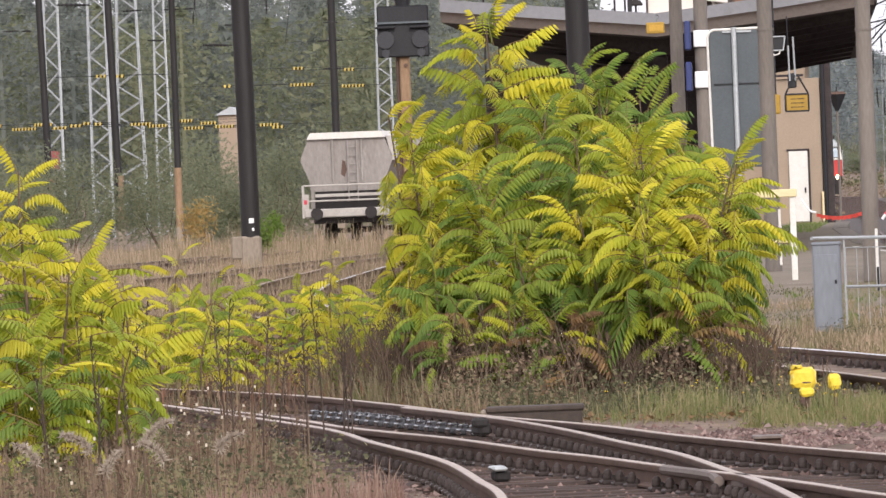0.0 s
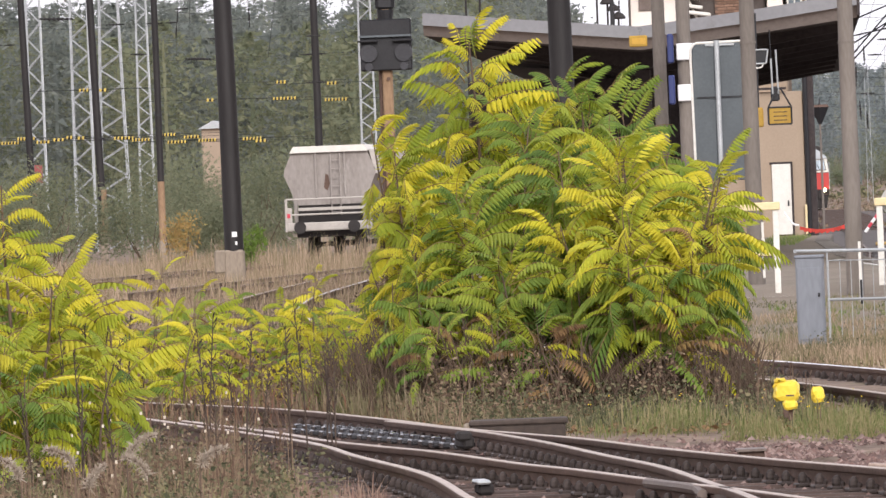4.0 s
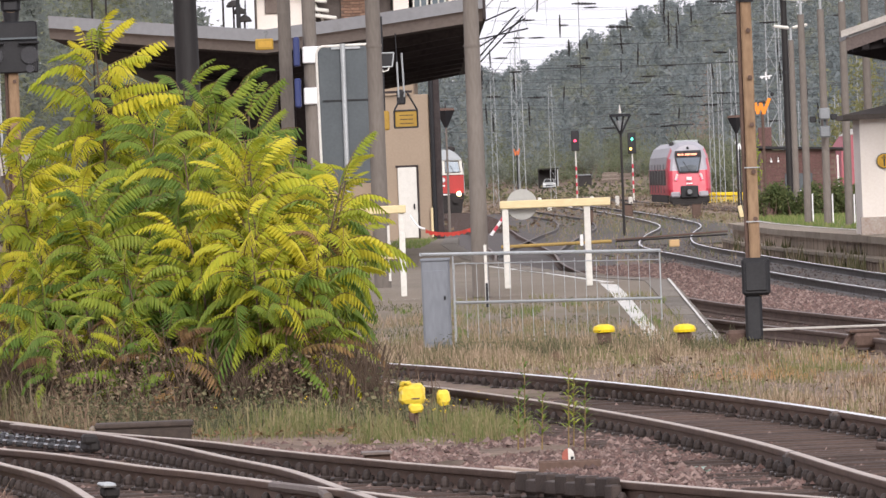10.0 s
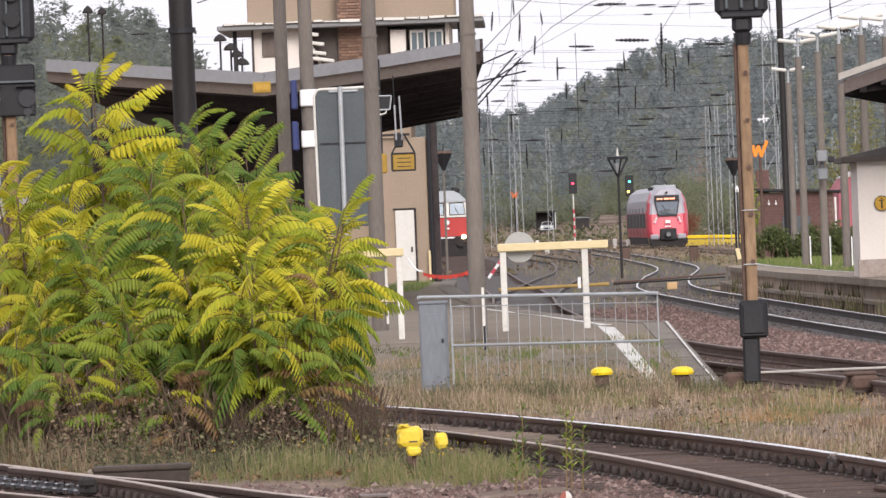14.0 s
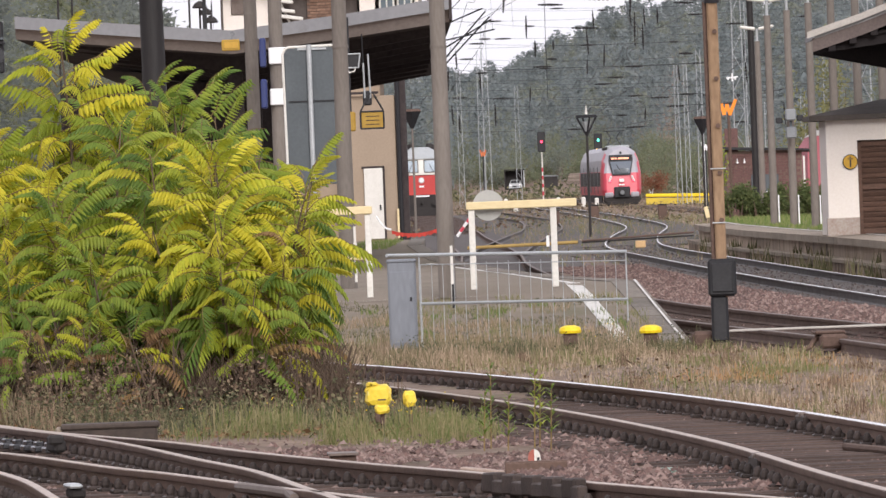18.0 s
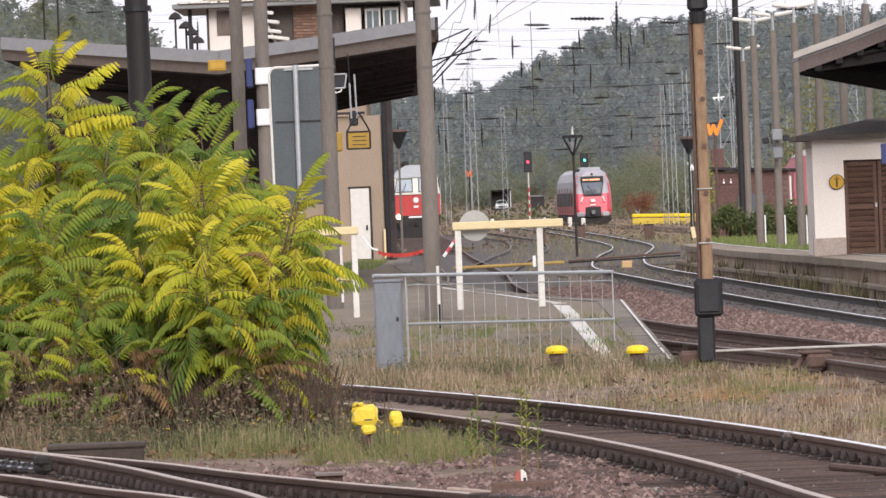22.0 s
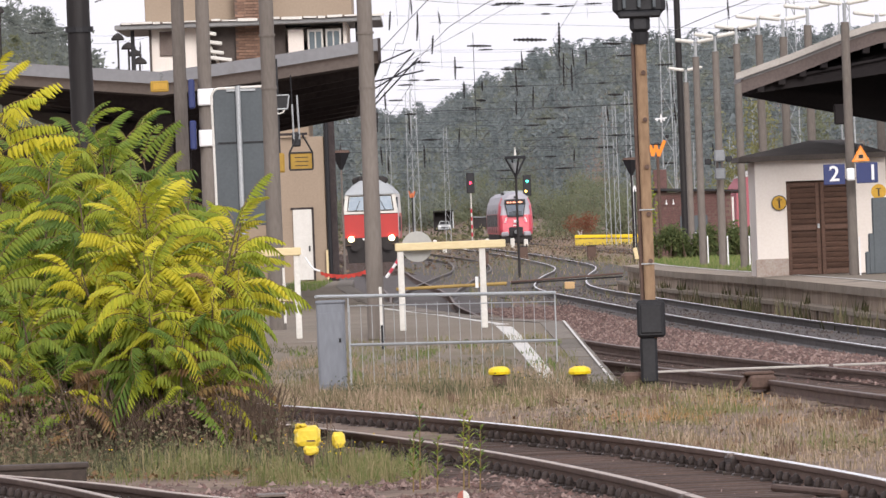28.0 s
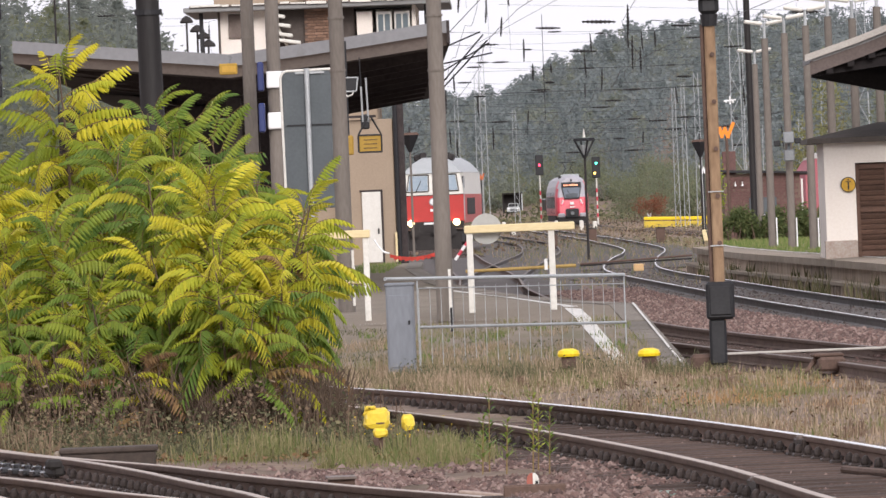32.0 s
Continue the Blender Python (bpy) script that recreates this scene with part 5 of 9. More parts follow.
fence = thing("grid_fence", (0, 124, 0), label="galvanised grid fence panel between cabinet and platform", category="fence")
fa, fb = Vector((-1.56, -2.0, 0)), Vector((1.35, 2.2, 0))
for z0, z1, r in ((1.06, 0.97, 0.022), (0.46, 0.38, 0.018)):
    a, b = (fa if z0 > 1 else fa.lerp(fb, 0.13)), fb
    part("rail", Geo().rod(a + Vector((0, 0, z0)), b + Vector((0, 0, z1)), r, n=10), GALV, fence, "tubular rail")
for k in range(20):
    p = fa.lerp(fb, 0.135 + 0.865 * k / 19)
    part("bar", Geo().rod(p + Vector((0, 0, -0.2)), p + Vector((0, 0, 0.93)), 0.0032, n=6), GALV, fence)
part("top_wire", Geo().rod(fa.lerp(fb, 0.13) + Vector((0, 0, 0.93)), fb + Vector((0, 0, 0.86)), 0.007, n=6), GALV, fence)
part("end_post", Geo().rod(fb + Vector((0, 0, -0.2)), fb + Vector((0, 0, 0.98)), 0.009, n=8), GALV, fence)
part("mid_post", Geo().rod(fa.lerp(fb, 0.13) + Vector((0, 0, -0.2)), fa.lerp(fb, 0.13) + Vector((0, 0, 1.03)), 0.01, n=8), GALV, fence)

CABGREY = mat("streaked_blue_grey_paint", (0.21, 0.225, 0.25), (0.16, 0.172, 0.195), 2.5, 0.65, 0, 0.08, 25, 0.05, c=(0.25, 0.25, 0.25), cover=0.36, stretch=(1, 1, 0.25))
cab = thing("cable_cabinet", (-1.38, 121.2, -0.06), rz=-3, label="light grey metal cable cabinet at the fence end", category="cabinet")
part("body", Geo().box((0, 0, 0.52), (0.325, 0.28, 1.04), ch=0.012), CABGREY, cab)
part("lid", Geo().box((0, 0, 1.055), (0.35, 0.3, 0.045), ch=0.015), CABGREY, cab)
part("door", Geo().box((0, -0.145, 0.5), (0.28, 0.012, 0.86), ch=0.004), CABGREY, cab)
part("lock", Geo().box((0.11, -0.155, 0.6), (0.025, 0.02, 0.05), ch=0.004), BLACK, cab)

# back of a tall platform sign on posts
sb = thing("sign_back", (0, 140, 0.55), label="dark grey back of a tall sign with pale frame", category="sign")
s = 140 / 18000
x0, x1 = (383 - 784) * s, (462 - 784) * s
part("panel", Geo().box(((x0 + x1) / 2 + 0.12, 0, 2.35), (x1 - x0 + 0.2, 0.04, 1.9), ch=0.01), DARKGREY, sb, "dark grey panel")
part("frame", Geo().pipe([(x0 + 0.02, -0.02, 1.3), (x0, -0.02, 3.2), (x0 + 0.03, -0.02, 3.27), (x0 + 0.08, -0.02, 3.3), (x1 + 0.1, -0.02, 3.31)], 0.018, 8), WHITE, sb, "pale rounded frame")
part("post", Geo().rod(((430 - 784) * s, -0.06, 0), ((430 - 784) * s, -0.06, 3.33), 0.035, n=12), GALV, sb, "galvanised post")
part("cross_bar", Geo().box(((x0 + x1) / 2 + 0.1, -0.04, 3.27), (0.4, 0.03, 0.03)), GALV, sb)
part("cross_bar", Geo().box(((x0 + x1) / 2 + 0.12, -0.03, 2.55), (x1 - x0 + 0.1, 0.02, 0.02)), BLACK, sb)

bx = thing("pole_display", (-3.34, 146, 0), label="white and blue boxes clamped to a concrete pole", category="display")
for z in (3.82, 3.23):
    part("clamp_box", Geo().box((0.03, -0.13, z), (0.28, 0.06, 0.24), ch=0.015), SIGNWHITE, bx, "white clamp plate")
    part("display_edge", Geo().box((-0.19, -0.12, z + 0.05), (0.09, 0.3, 0.42), ch=0.02), BLUE, bx, "blue display edge")

hs = thing("hanging_warning_sign", (0, 150, 0), label="ochre triangular warning sign hanging from the canopy", category="sign", group="hanging canopy signs")
s = 150 / 18000
X = lambda px: (px - 784) * s
part("bracket", Geo().box((X(530), 0.05, 3.2), (0.13, 0.1, 0.22), ch=0.02), BLACK, hs)
part("rod", Geo().rod((X(526), 0, 3.2), (X(525), 0, 3.72), 0.015, n=6), GALV, hs)
part("rod", Geo().rod((X(525), 0, 3.72), (X(524), 0, 4.15), 0.01, n=6), BLACK, hs)
part("rod", Geo().rod((X(536), 0, 3.2), (X(534), 0, 3.85), 0.015, n=6), GALV, hs)
part("plate", Geo().box((X(538), 0, 2.87), (0.33, 0.03, 0.26), ch=0.01), SIGNOCHRE, hs, "ochre plate")
for a, b in (((517, 3.0), (535, 3.28)), ((558, 3.0), (540, 3.28)), ((517, 3.0), (517, 2.75)), ((558, 3.0), (558, 2.75)), ((517, 2.75), (558, 2.75)), ((517, 3.0), (558, 3.0))):
    part("edge_strip", Geo().rod((X(a[0]), -0.02, a[1]), (X(b[0]), -0.02, b[1]), 0.014, n=5), BLACK, hs)
for k in range(3):
    part("text_bar", Geo().box((X(538), -0.018, 2.93 - k * 0.06), (0.2, 0.006, 0.01)), BLACK, hs)
hs2 = thing("hanging_warning_sign", (0, 156, 0), label="second ochre warning sign seen edge-on under the canopy", category="sign", group="hanging canopy signs")
part("plate", Geo().box(((500 - 784) / 18000 * 156, 0, 2.9), (0.14, 0.3, 0.3), ch=0.02), SIGNOCHRE, hs2)
part("rod", Geo().rod(((500 - 784) / 18000 * 156, 0, 3.0), ((500 - 784) / 18000 * 156, 0, 4.5), 0.015, n=6), BLACK, hs2)
yl = thing("canopy_number_box", (0, 163.5, 0), label="small yellow box hanging at the canopy edge", category="sign", group="hanging canopy signs")
part("box", Geo().box((-4.47, 0, 4.25), (0.29, 0.1, 0.18), ch=0.015), SIGNOCHRE, yl)
part("face", Geo().box((-4.46, -0.055, 4.25), (0.22, 0.01, 0.1), ch=0.003), mat("faded_ochre_face", (0.5, 0.3, 0.05), (0.42, 0.25, 0.05), 12), yl, "faded lettering field")
part("hook", Geo().pipe([(-4.44, 0, 4.34), (-4.44, 0, 4.4), (-4.4, 0, 4.43), (-4.44, 0, 4.47), (-4.47, 0, 4.44)], 0.014, 6), STEELGREY, yl, "steel ring hook")
cm = thing("canopy_lamp", (0, 148, 0), label="small floodlight with cable on a concrete pole", category="lamp")
hx = (507 - 784) / 18000 * 148
part("housing", Geo().prism([(hx - 0.12, 3.82), (hx + 0.1, 3.82), (hx + 0.07, 3.64), (hx - 0.09, 3.64)], -0.12, 0.02), BLACK, cm, "dark trapezoid floodlight")
for (xa, za), (xb, zb) in (((-0.13, 3.83), (0.11, 3.83)), ((0.11, 3.83), (0.08, 3.63)), ((0.08, 3.63), (-0.1, 3.63)), ((-0.1, 3.63), (-0.13, 3.83))):
    part("rim", Geo().rod((hx + xa, -0.13, za), (hx + xb, -0.13, zb), 0.012, n=6), GALV, cm, "pale rim")
part("cable", Geo().pipe([(hx - 0.3, -0.1, 3.86), (hx - 0.2, -0.12, 3.74), (hx - 0.12, -0.13, 3.63), (hx - 0.05, -0.13, 3.56), (hx + 0.02, -0.13, 3.58), (hx + 0.04, -0.12, 3.64)], 0.012, 6), WHITE, cm, "white cable loop")
part("arm", Geo().box((-2.42, -0.02, 3.75), (0.2, 0.03, 0.03)), GALV, cm)

# blue platform numbers
bs = thing("platform_number_sign", (0, 198, 0), label="blue platform signs with white numbers two and one on a post", category="sign")
q = 198 / 18000
X = lambda px: (px - 784) * q
part("clamp", Geo().box((X(1508), -0.05, 2.52), (0.16, 0.08, 0.24), ch=0.02), SIGNWHITE, bs)
for cx, ch in ((1479, "2"), (1537, "1")):
    pl = part("plate", Geo().box((X(cx), -0.06, 2.53 if ch == "2" else 2.54), (0.42, 0.04, 0.4), ch=0.01), BLUE, bs, "blue enamel plate")
    cu = bpy.data.curves.new("digit", "FONT")
    cu.body = ch
    cu.size = 0.42
    cu.extrude = 0.006
    cu.offset = 0.006
    cu.align_x, cu.align_y = "CENTER", "CENTER"
    tmp = bpy.data.objects.new("digit", cu)
    scene.collection.objects.link(tmp)
    me = bpy.data.meshes.new_from_object(tmp.evaluated_get(bpy.context.evaluated_depsgraph_get()))
    bpy.data.objects.remove(tmp)
    me.materials.clear()
    me.materials.append(SIGNWHITE)
    dg = new("digit", me)
    dg.parent = pl
    dg.matrix_basis = pose(X(cx if ch == "2" else 1547), -0.09, 2.53, 90, 0, 0)
tri = part("warning_triangle", Geo().prism([(X(1510), 2.76), (X(1543), 2.77), (X(1527), 3.08)], -0.1, -0.08), ORANGE, bs, "orange warning triangle")
part("triangle_inner", Geo().prism([(X(1515), 2.785), (X(1538), 2.79), (X(1527), 3.02)], -0.107, -0.1), mat("pale_orange", (0.85, 0.4, 0.15), (0.7, 0.3, 0.1)), tri)
part("symbol", Geo().box((X(1527), -0.11, 2.86), (0.09, 0.008, 0.07), ch=0.003), BLACK, tri)
part("cap", Geo().box((X(1526), 0.0, 3.06), (0.14, 0.1, 0.1), ch=0.02), BLACK, tri)
gs = thing("stepped_grey_bin", (X(1557), 200, 0.55), label="dark grey stepped housing on the platform", category="housing")
part("body", Geo().box((0.1, 0, 0.75), (0.34, 0.3, 1.5), ch=0.02).box((-0.1, 0, 0.4), (0.12, 0.28, 0.8), ch=0.02).box((-0.18, 0, 0.22), (0.1, 0.26, 0.45), ch=0.02), DARKGREY, gs)
ys2 = thing("round_warning_sign", (X(1574), 199.5, 0.55), label="round yellow sign with a black figure on the wall", category="sign")
part("disc", Geo().disc((0, 3.0, 1.62), 0.15, 0.02, 26), OCHRE, ys2)
part("symbol", Geo().box((0, 2.985, 1.6), (0.03, 0.01, 0.14)).box((0, 2.985, 1.68), (0.1, 0.01, 0.018)), BLACK, ys2)

OLDYELLOW = mat("scuffed_yellow_plastic", (0.85, 0.64, 0.06), (0.7, 0.5, 0.04), 7, 0.5, 0, 0.3, 30, 0.05, c=(0.8, 0.74, 0.5), cover=0.48)
# yellow caps and markers in the grass
for x, y in ((0.6, 121.0), (1.53, 118.9)):
    c = thing("yellow_capped_stub", (x, y, -0.07), label="low dark stub with a yellow plastic cap", category="marker", group="yellow capped stubs")
    part("stub", Geo().box((0, 0, 0.06), (0.17, 0.14, 0.16), ch=0.02), RUST, c)
    part("cap", Geo().pipe([(0, 0, 0.13), (0, 0, 0.16), (0, 0, 0.2), (0, 0, 0.225)], [0.125, 0.135, 0.12, 0.06], 12), YELLOW, c, "yellow cap")


def battered(w, d, h, z, seed, dent):
    """A rounded box cut into a grid, its skin dented unevenly."""
    rnd = random.Random(seed)
    g = Geo()
    n = 5
    rings = []
    for a in range(n + 1):
        u = a / n
        k = 0.8 if a in (0, n) else 1.0
        ring = []
        for q in range(14):
            t = 2 * math.pi * q / 14
            cx, cy = math.cos(t), math.sin(t)
            m = max(abs(cx), abs(cy)) ** 0.75
            ring.append((cx / m * w / 2 * k + rnd.uniform(-dent, dent), cy / m * d / 2 * k, z + u * h + rnd.uniform(-dent, dent)))
        rings.append(ring)
    for a, b in zip(rings, rings[1:]):
        for q in range(14):
            g.add([a[q], a[(q + 1) % 14], b[(q + 1) % 14], b[q]], [(0, 1, 2, 3)])
    g.add(rings[-1], [tuple(range(14))])
    g.add(rings[0], [tuple(reversed(range(14)))])
    return g


for i, (x, y, w, h) in enumerate(((-1.22, 86.2, 0.215, 0.17), (-0.945, 85.6, 0.1, 0.12), (-1.18, 85.4, 0.12, 0.07), (-7.0, 104.5, 0.2, 0.17), (-7.52, 104.6, 0.08, 0.1))):
    c = thing("yellow_marker_box", (x, y, -0.08), label="battered yellow marker box half hidden in grass", category="marker", group="yellow marker boxes")
    z = 0.12 if h > 0.1 else 0.07
    part("foot", Geo().box((0, 0.05, 0.05), (w * 0.3, 0.06, 0.16), ch=0.01), RUST, c)
    part("box", battered(w, 0.14, h, z, i, 0.012 if h > 0.1 else 0.006), OLDYELLOW, c)
    if i == 0:
        part("torn_edge", battered(w * 0.42, 0.13, 0.03, z + h - 0.005, 31, 0.009), OLDYELLOW, c, "torn rim").location = (-0.05, -0.01, 0)
        part("slot", Geo().box((0.03, -0.072, z + 0.05), (0.07, 0.012, 0.012)), RUST, c, "dark slot")
tr = thing("cable_trough", (-3.46, 84.5, -0.17), rz=2, label="grey brown concrete cable trough with its lid beside the rail", category="trough")
TROUGH = mat("grey_brown_trough_concrete", (0.085, 0.064, 0.054), (0.05, 0.04, 0.034), 3, 0.9, 0, 0.3, 22, 0.05)
part("body", Geo().box((0.02, 0, 0.07), (0.8, 0.5, 0.15), ch=0.02), TROUGH, tr)
part("lid", Geo().box((0.03, 0.02, 0.165), (0.82, 0.56, 0.045), ch=0.012), TROUGH, tr, "grey brown lid")
part("end_cap", Geo().box((-0.4, -0.02, 0.08), (0.05, 0.46, 0.17), ch=0.015), CONCRETE, tr, "pale end face")
part("opening", Geo().box((-0.36, -0.262, 0.07), (0.035, 0.012, 0.05)), BLACK, tr, "dark cable opening")
pl = thing("metal_plate", (-1.35, 75.6, -0.14), rz=3, label="small flat metal box lid in the ballast", category="lid")
part("lid", Geo().box((0, 0, 0.06), (0.22, 0.5, 0.02), ch=0.004), DULLSTEEL, pl)
part("box", Geo().box((0, 0, 0.02), (0.19, 0.42, 0.08), ch=0.01), RUST, pl)
rw = thing("red_white_peg", (0.07, 72.9, -0.2), label="short red and white arched marker peg between tracks", category="marker")
arch = [(-0.045, 0), (0.0, 0), (0.0, 0.17), (-0.02, 0.165), (-0.038, 0.145), (-0.045, 0.11)]
part("peg", Geo().prism(arch, -0.04, 0.04), mat("faded_red_paint", (0.45, 0.14, 0.1), (0.3, 0.1, 0.08)), rw, "faded red half")
part("face", Geo().prism([(-x, z) for x, z in arch], -0.04, 0.04), WHITE, rw, "white half with black marks")
part("mark", Geo().box((0.02, -0.042, 0.06), (0.03, 0.006, 0.045), ch=0.002).box((0.028, -0.042, 0.1), (0.02, 0.006, 0.025)), BLACK, rw)
ai = thing("angle_iron", (0.08, 72.3, -0.2), rz=2, label="dark iron angle lying in the ballast", category="iron bar")
part("bar", Geo().box((0, 0, 0.05), (0.44, 0.05, 0.09), ch=0.006).box((0, 0.07, 0.095), (0.44, 0.14, 0.014)), RUST, ai)
wb = thing("broken_board", (-0.3, 71.6, -0.18), rz=-30, label="pale broken board beside the rail", category="board")
part("board", Geo().box((0, 0, 0.05), (0.32, 0.09, 0.025), ch=0.006, ry=6), mat("weathered_pale_board", (0.42, 0.33, 0.28), (0.3, 0.23, 0.19)), wb)
gl = thing("green_glass_pane", (1.0, 70.5, -0.18), label="small pale green plate in the ballast", category="plate")
part("plate", Geo().box((0, 0, 0.03), (0.12, 0.3, 0.02), rx=4), mat("pale_green_plate", (0.3, 0.38, 0.32), (0.2, 0.27, 0.23)), gl)
pm = thing("point_machine", (3.42, 113.4, -0.1), rz=4, label="grey metal point machine beside the rail", category="point machine")
part("body", Geo().box((0.05, 0, 0.08), (0.3, 0.6, 0.16), ch=0.03), RUST, pm)
part("cover", Geo().box((0.02, 0, 0.18), (0.34, 0.4, 0.04), ch=0.015), RUST, pm)
part("lever", Geo().pipe([(-0.1, 0, 0.15), (-0.2, -0.05, 0.02), (-0.32, -0.1, -0.02)], 0.03), RUST, pm)
wp = thing("cable_duct", (4.4, 121.8, -0.01), label="long pale cable duct crossing the track", category="cable duct")
part("duct", Geo().box((-0.95, 0, 0.015), (2.2, 0.12, 0.028), ch=0.008), DULLWHITE, wp)
part("duct", Geo().box((1.4, 0.0, 0.015), (2.4, 0.12, 0.028), ch=0.008), DULLWHITE, wp)
kb = thing("platform_drain_cover", (-0.25, 128.6, 0.3), label="flat grey metal cover on the platform ramp", category="cover")
part("plate", Geo().box((0, 0, 0.0), (0.86, 0.55, 0.03), ch=0.01, rx=5.2), STEELGREY, kb)
part("rim", Geo().box((0, -0.29, -0.02), (0.9, 0.04, 0.035), ch=0.008, rx=5.2), CONCRETE, kb, "pale concrete rim")

# yellow crash barrier, low pipes, chain and tape
yb = thing("yellow_guard_rail", (12.1, 722, -0.2), rz=-4, label="long yellow guard rail beside the far track", category="guard rail")
part("rail", Geo().box((0, 0, 0.62), (5.6, 0.2, 0.24), ry=1.5, ch=0.05), YELLOW, yb)
part("lower_rail", Geo().box((0, 0.05, 0.2), (5.6, 0.2, 0.46), ry=1.5, ch=0.04), mat("grimy_yellow", (0.62, 0.45, 0.05), (0.45, 0.34, 0.06), 2), yb, "grimy yellow lower board")
for k in range(4):
    part("post", Geo().box((-2.4 + k * 1.6, 0.14, 0.3), (0.12, 0.12, 0.8), ch=0.02), UNDER, yb)
yf = thing("yellow_post_foot", (8.1, 430, -0.2), label="small yellow plates at a lantern foot", category="marker")
part("plate", Geo().box((0.0, 0, 0.45), (0.18, 0.1, 0.5), ch=0.03, ry=-10), CREAM, yf)
part("plate", Geo().box((0.28, 0, 0.45), (0.2, 0.1, 0.4), ch=0.03), YELLOW, yf)
lp = thing("low_yellow_pipe", (0, 290, 0), label="low yellow pipe along the point rods", category="pipe")
part("pipe", Geo().rod((-1.4, 0, 0.03), (1.75, 0, 0.08), 0.05, n=10), mat("grimy_ochre_pipe", (0.4, 0.27, 0.08), (0.22, 0.15, 0.06), 3), lp)
part("pipe", Geo().rod((1.95, 10, 0.05), (5.3, 14, 0.16), 0.03, n=8), RUST, lp, "dark rod bundle")
part("pipe", Geo().rod((1.95, 10.5, 0.0), (5.3, 14.5, 0.06), 0.025, n=8), UNDER, lp, "dark rod")
ob = thing("wooden_crossing_board", (4.35, 283, -0.1), label="pale wooden board lying between the rails", category="board")
part("board", Geo().box((-0.9, 0, 0.1), (0.28, 0.6, 0.2), ch=0.02), mat("pale_board", (0.6, 0.4, 0.2), (0.5, 0.33, 0.17)), ob)
net = thing("red_mesh_fence", (0, 250, 0), label="sagging red tape and white chain by the building", category="barrier")
sagline = [Vector((-3.42 + 0.36 * u, 0, 1.16 - 0.34 * u - 0.1 * math.sin(min(1, u) * 3.1))) for u in np.linspace(0, 1, 9)]
for k in range(8):
    part("chain_link", Geo().rod(sagline[k], sagline[k + 1], 0.028, n=6), SIGNWHITE, net, "white chain link")
for k in range(12):
    x, x2 = -3.05 + k * 0.092, -3.05 + (k + 1) * 0.092
    za, zb = (0.7 + 0.09 * ((q - 6) / 6) ** 2 for q in (k, k + 1))
    part("tape", Geo().add([(x, 0, za), (x2, 0, zb), (x2, 0.02, zb - 0.07 - 0.02 * (k % 3)), (x, 0.02, za - 0.07 - 0.02 * ((k + 1) % 3)), (x, 0.03, za), (x2, 0.03, zb)], [(0, 1, 2, 3), (4, 5, 2, 3), (0, 4, 5, 1)]), REDTAPE, net, "red tape")
for k in range(5):
    part("chain_link", Geo().rod((-1.94 + k * 0.05, 0, 0.78 + k * 0.014), (-1.89 + k * 0.05, 0, 0.8 + k * 0.02), 0.03, n=6), SIGNWHITE if k != 2 else REDTAPE, net, "white chain link")
tp = thing("barrier_tape", (-0.77, 133, 0.5), label="red and white barrier pole leaning at the beam", category="barrier")
for k in range(4):
    part("segment", Geo().rod((k * 0.045, 0, 0.7 + k * 0.06), (k * 0.045 + 0.045, 0, 0.76 + k * 0.06), 0.02, n=8), RED if k % 2 else SIGNWHITE, tp)
wpst = thing("white_marker_post", (-0.81, 126, 0.4), label="thin white marker post beside the pole", category="marker")
part("post", Geo().box((0, 0, 0.35), (0.035, 0.035, 0.75), ch=0.004), WHITE, wpst)
part("lower_post", Geo().box((0.005, -0.01, 0.1), (0.03, 0.03, 0.3)), BLACK, wpst)

# mushroom lamps and insulator posts beyond the canopy
for i, (px, pyy, r) in enumerate(((1127, 96, 0.2), (1146, 112, 0.22), (1157, 124, 0.2), (1166, 138, 0.22), (893, 46, 0.16), (918, 48, 0.14))):
    d, k = 300, 300 / 18000
    x, z = (px - 1703 + (pyy - 441) * -0.0384) * k, 1.9 + (458 - (px - 784) * 0.0384 - pyy) * k
    ml = thing("mushroom_lamp", (x, d, -0.2), label="dark mushroom shaped yard lamp on a thin post", category="lamp post", group="mushroom lamps")
    part("post", Geo().rod((0, 0, 0), (0, 0, z + 0.15), 0.035, 0.03, 8), UNDER, ml)
    part("shade", Geo().pipe([(0, 0, z + 0.1), (0, 0, z + 0.14), (0, 0, z + 0.24), (0, 0, z + 0.32)], [r * 0.9, r, r * 0.7, r * 0.15], 12), UNDER, ml, "dark domed shade")

# a pale house glimpsed between the trees
hs = thing("far_house", (-43.8, 632, 0), label="small pale ochre house with a grey roof among trees", category="house")
part("wall", Geo().box((0, 0, 3.3), (1.5, 4.0, 6.6), ch=0.02), PLASTER, hs)
part("roof", Geo().prism([(-0.95, 6.6), (0.95, 6.6), (0, 7.1)], -2.3, 2.3), LOCOGREY, hs, "pale grey roof")

# parked car under a dark shelter far off
def place_far(ob, x, y, k):
    ob.matrix_basis = Matrix.Translation((x, y, hump(x, y) - 0.05)) @ Matrix.Diagonal((k, k, k, 1))


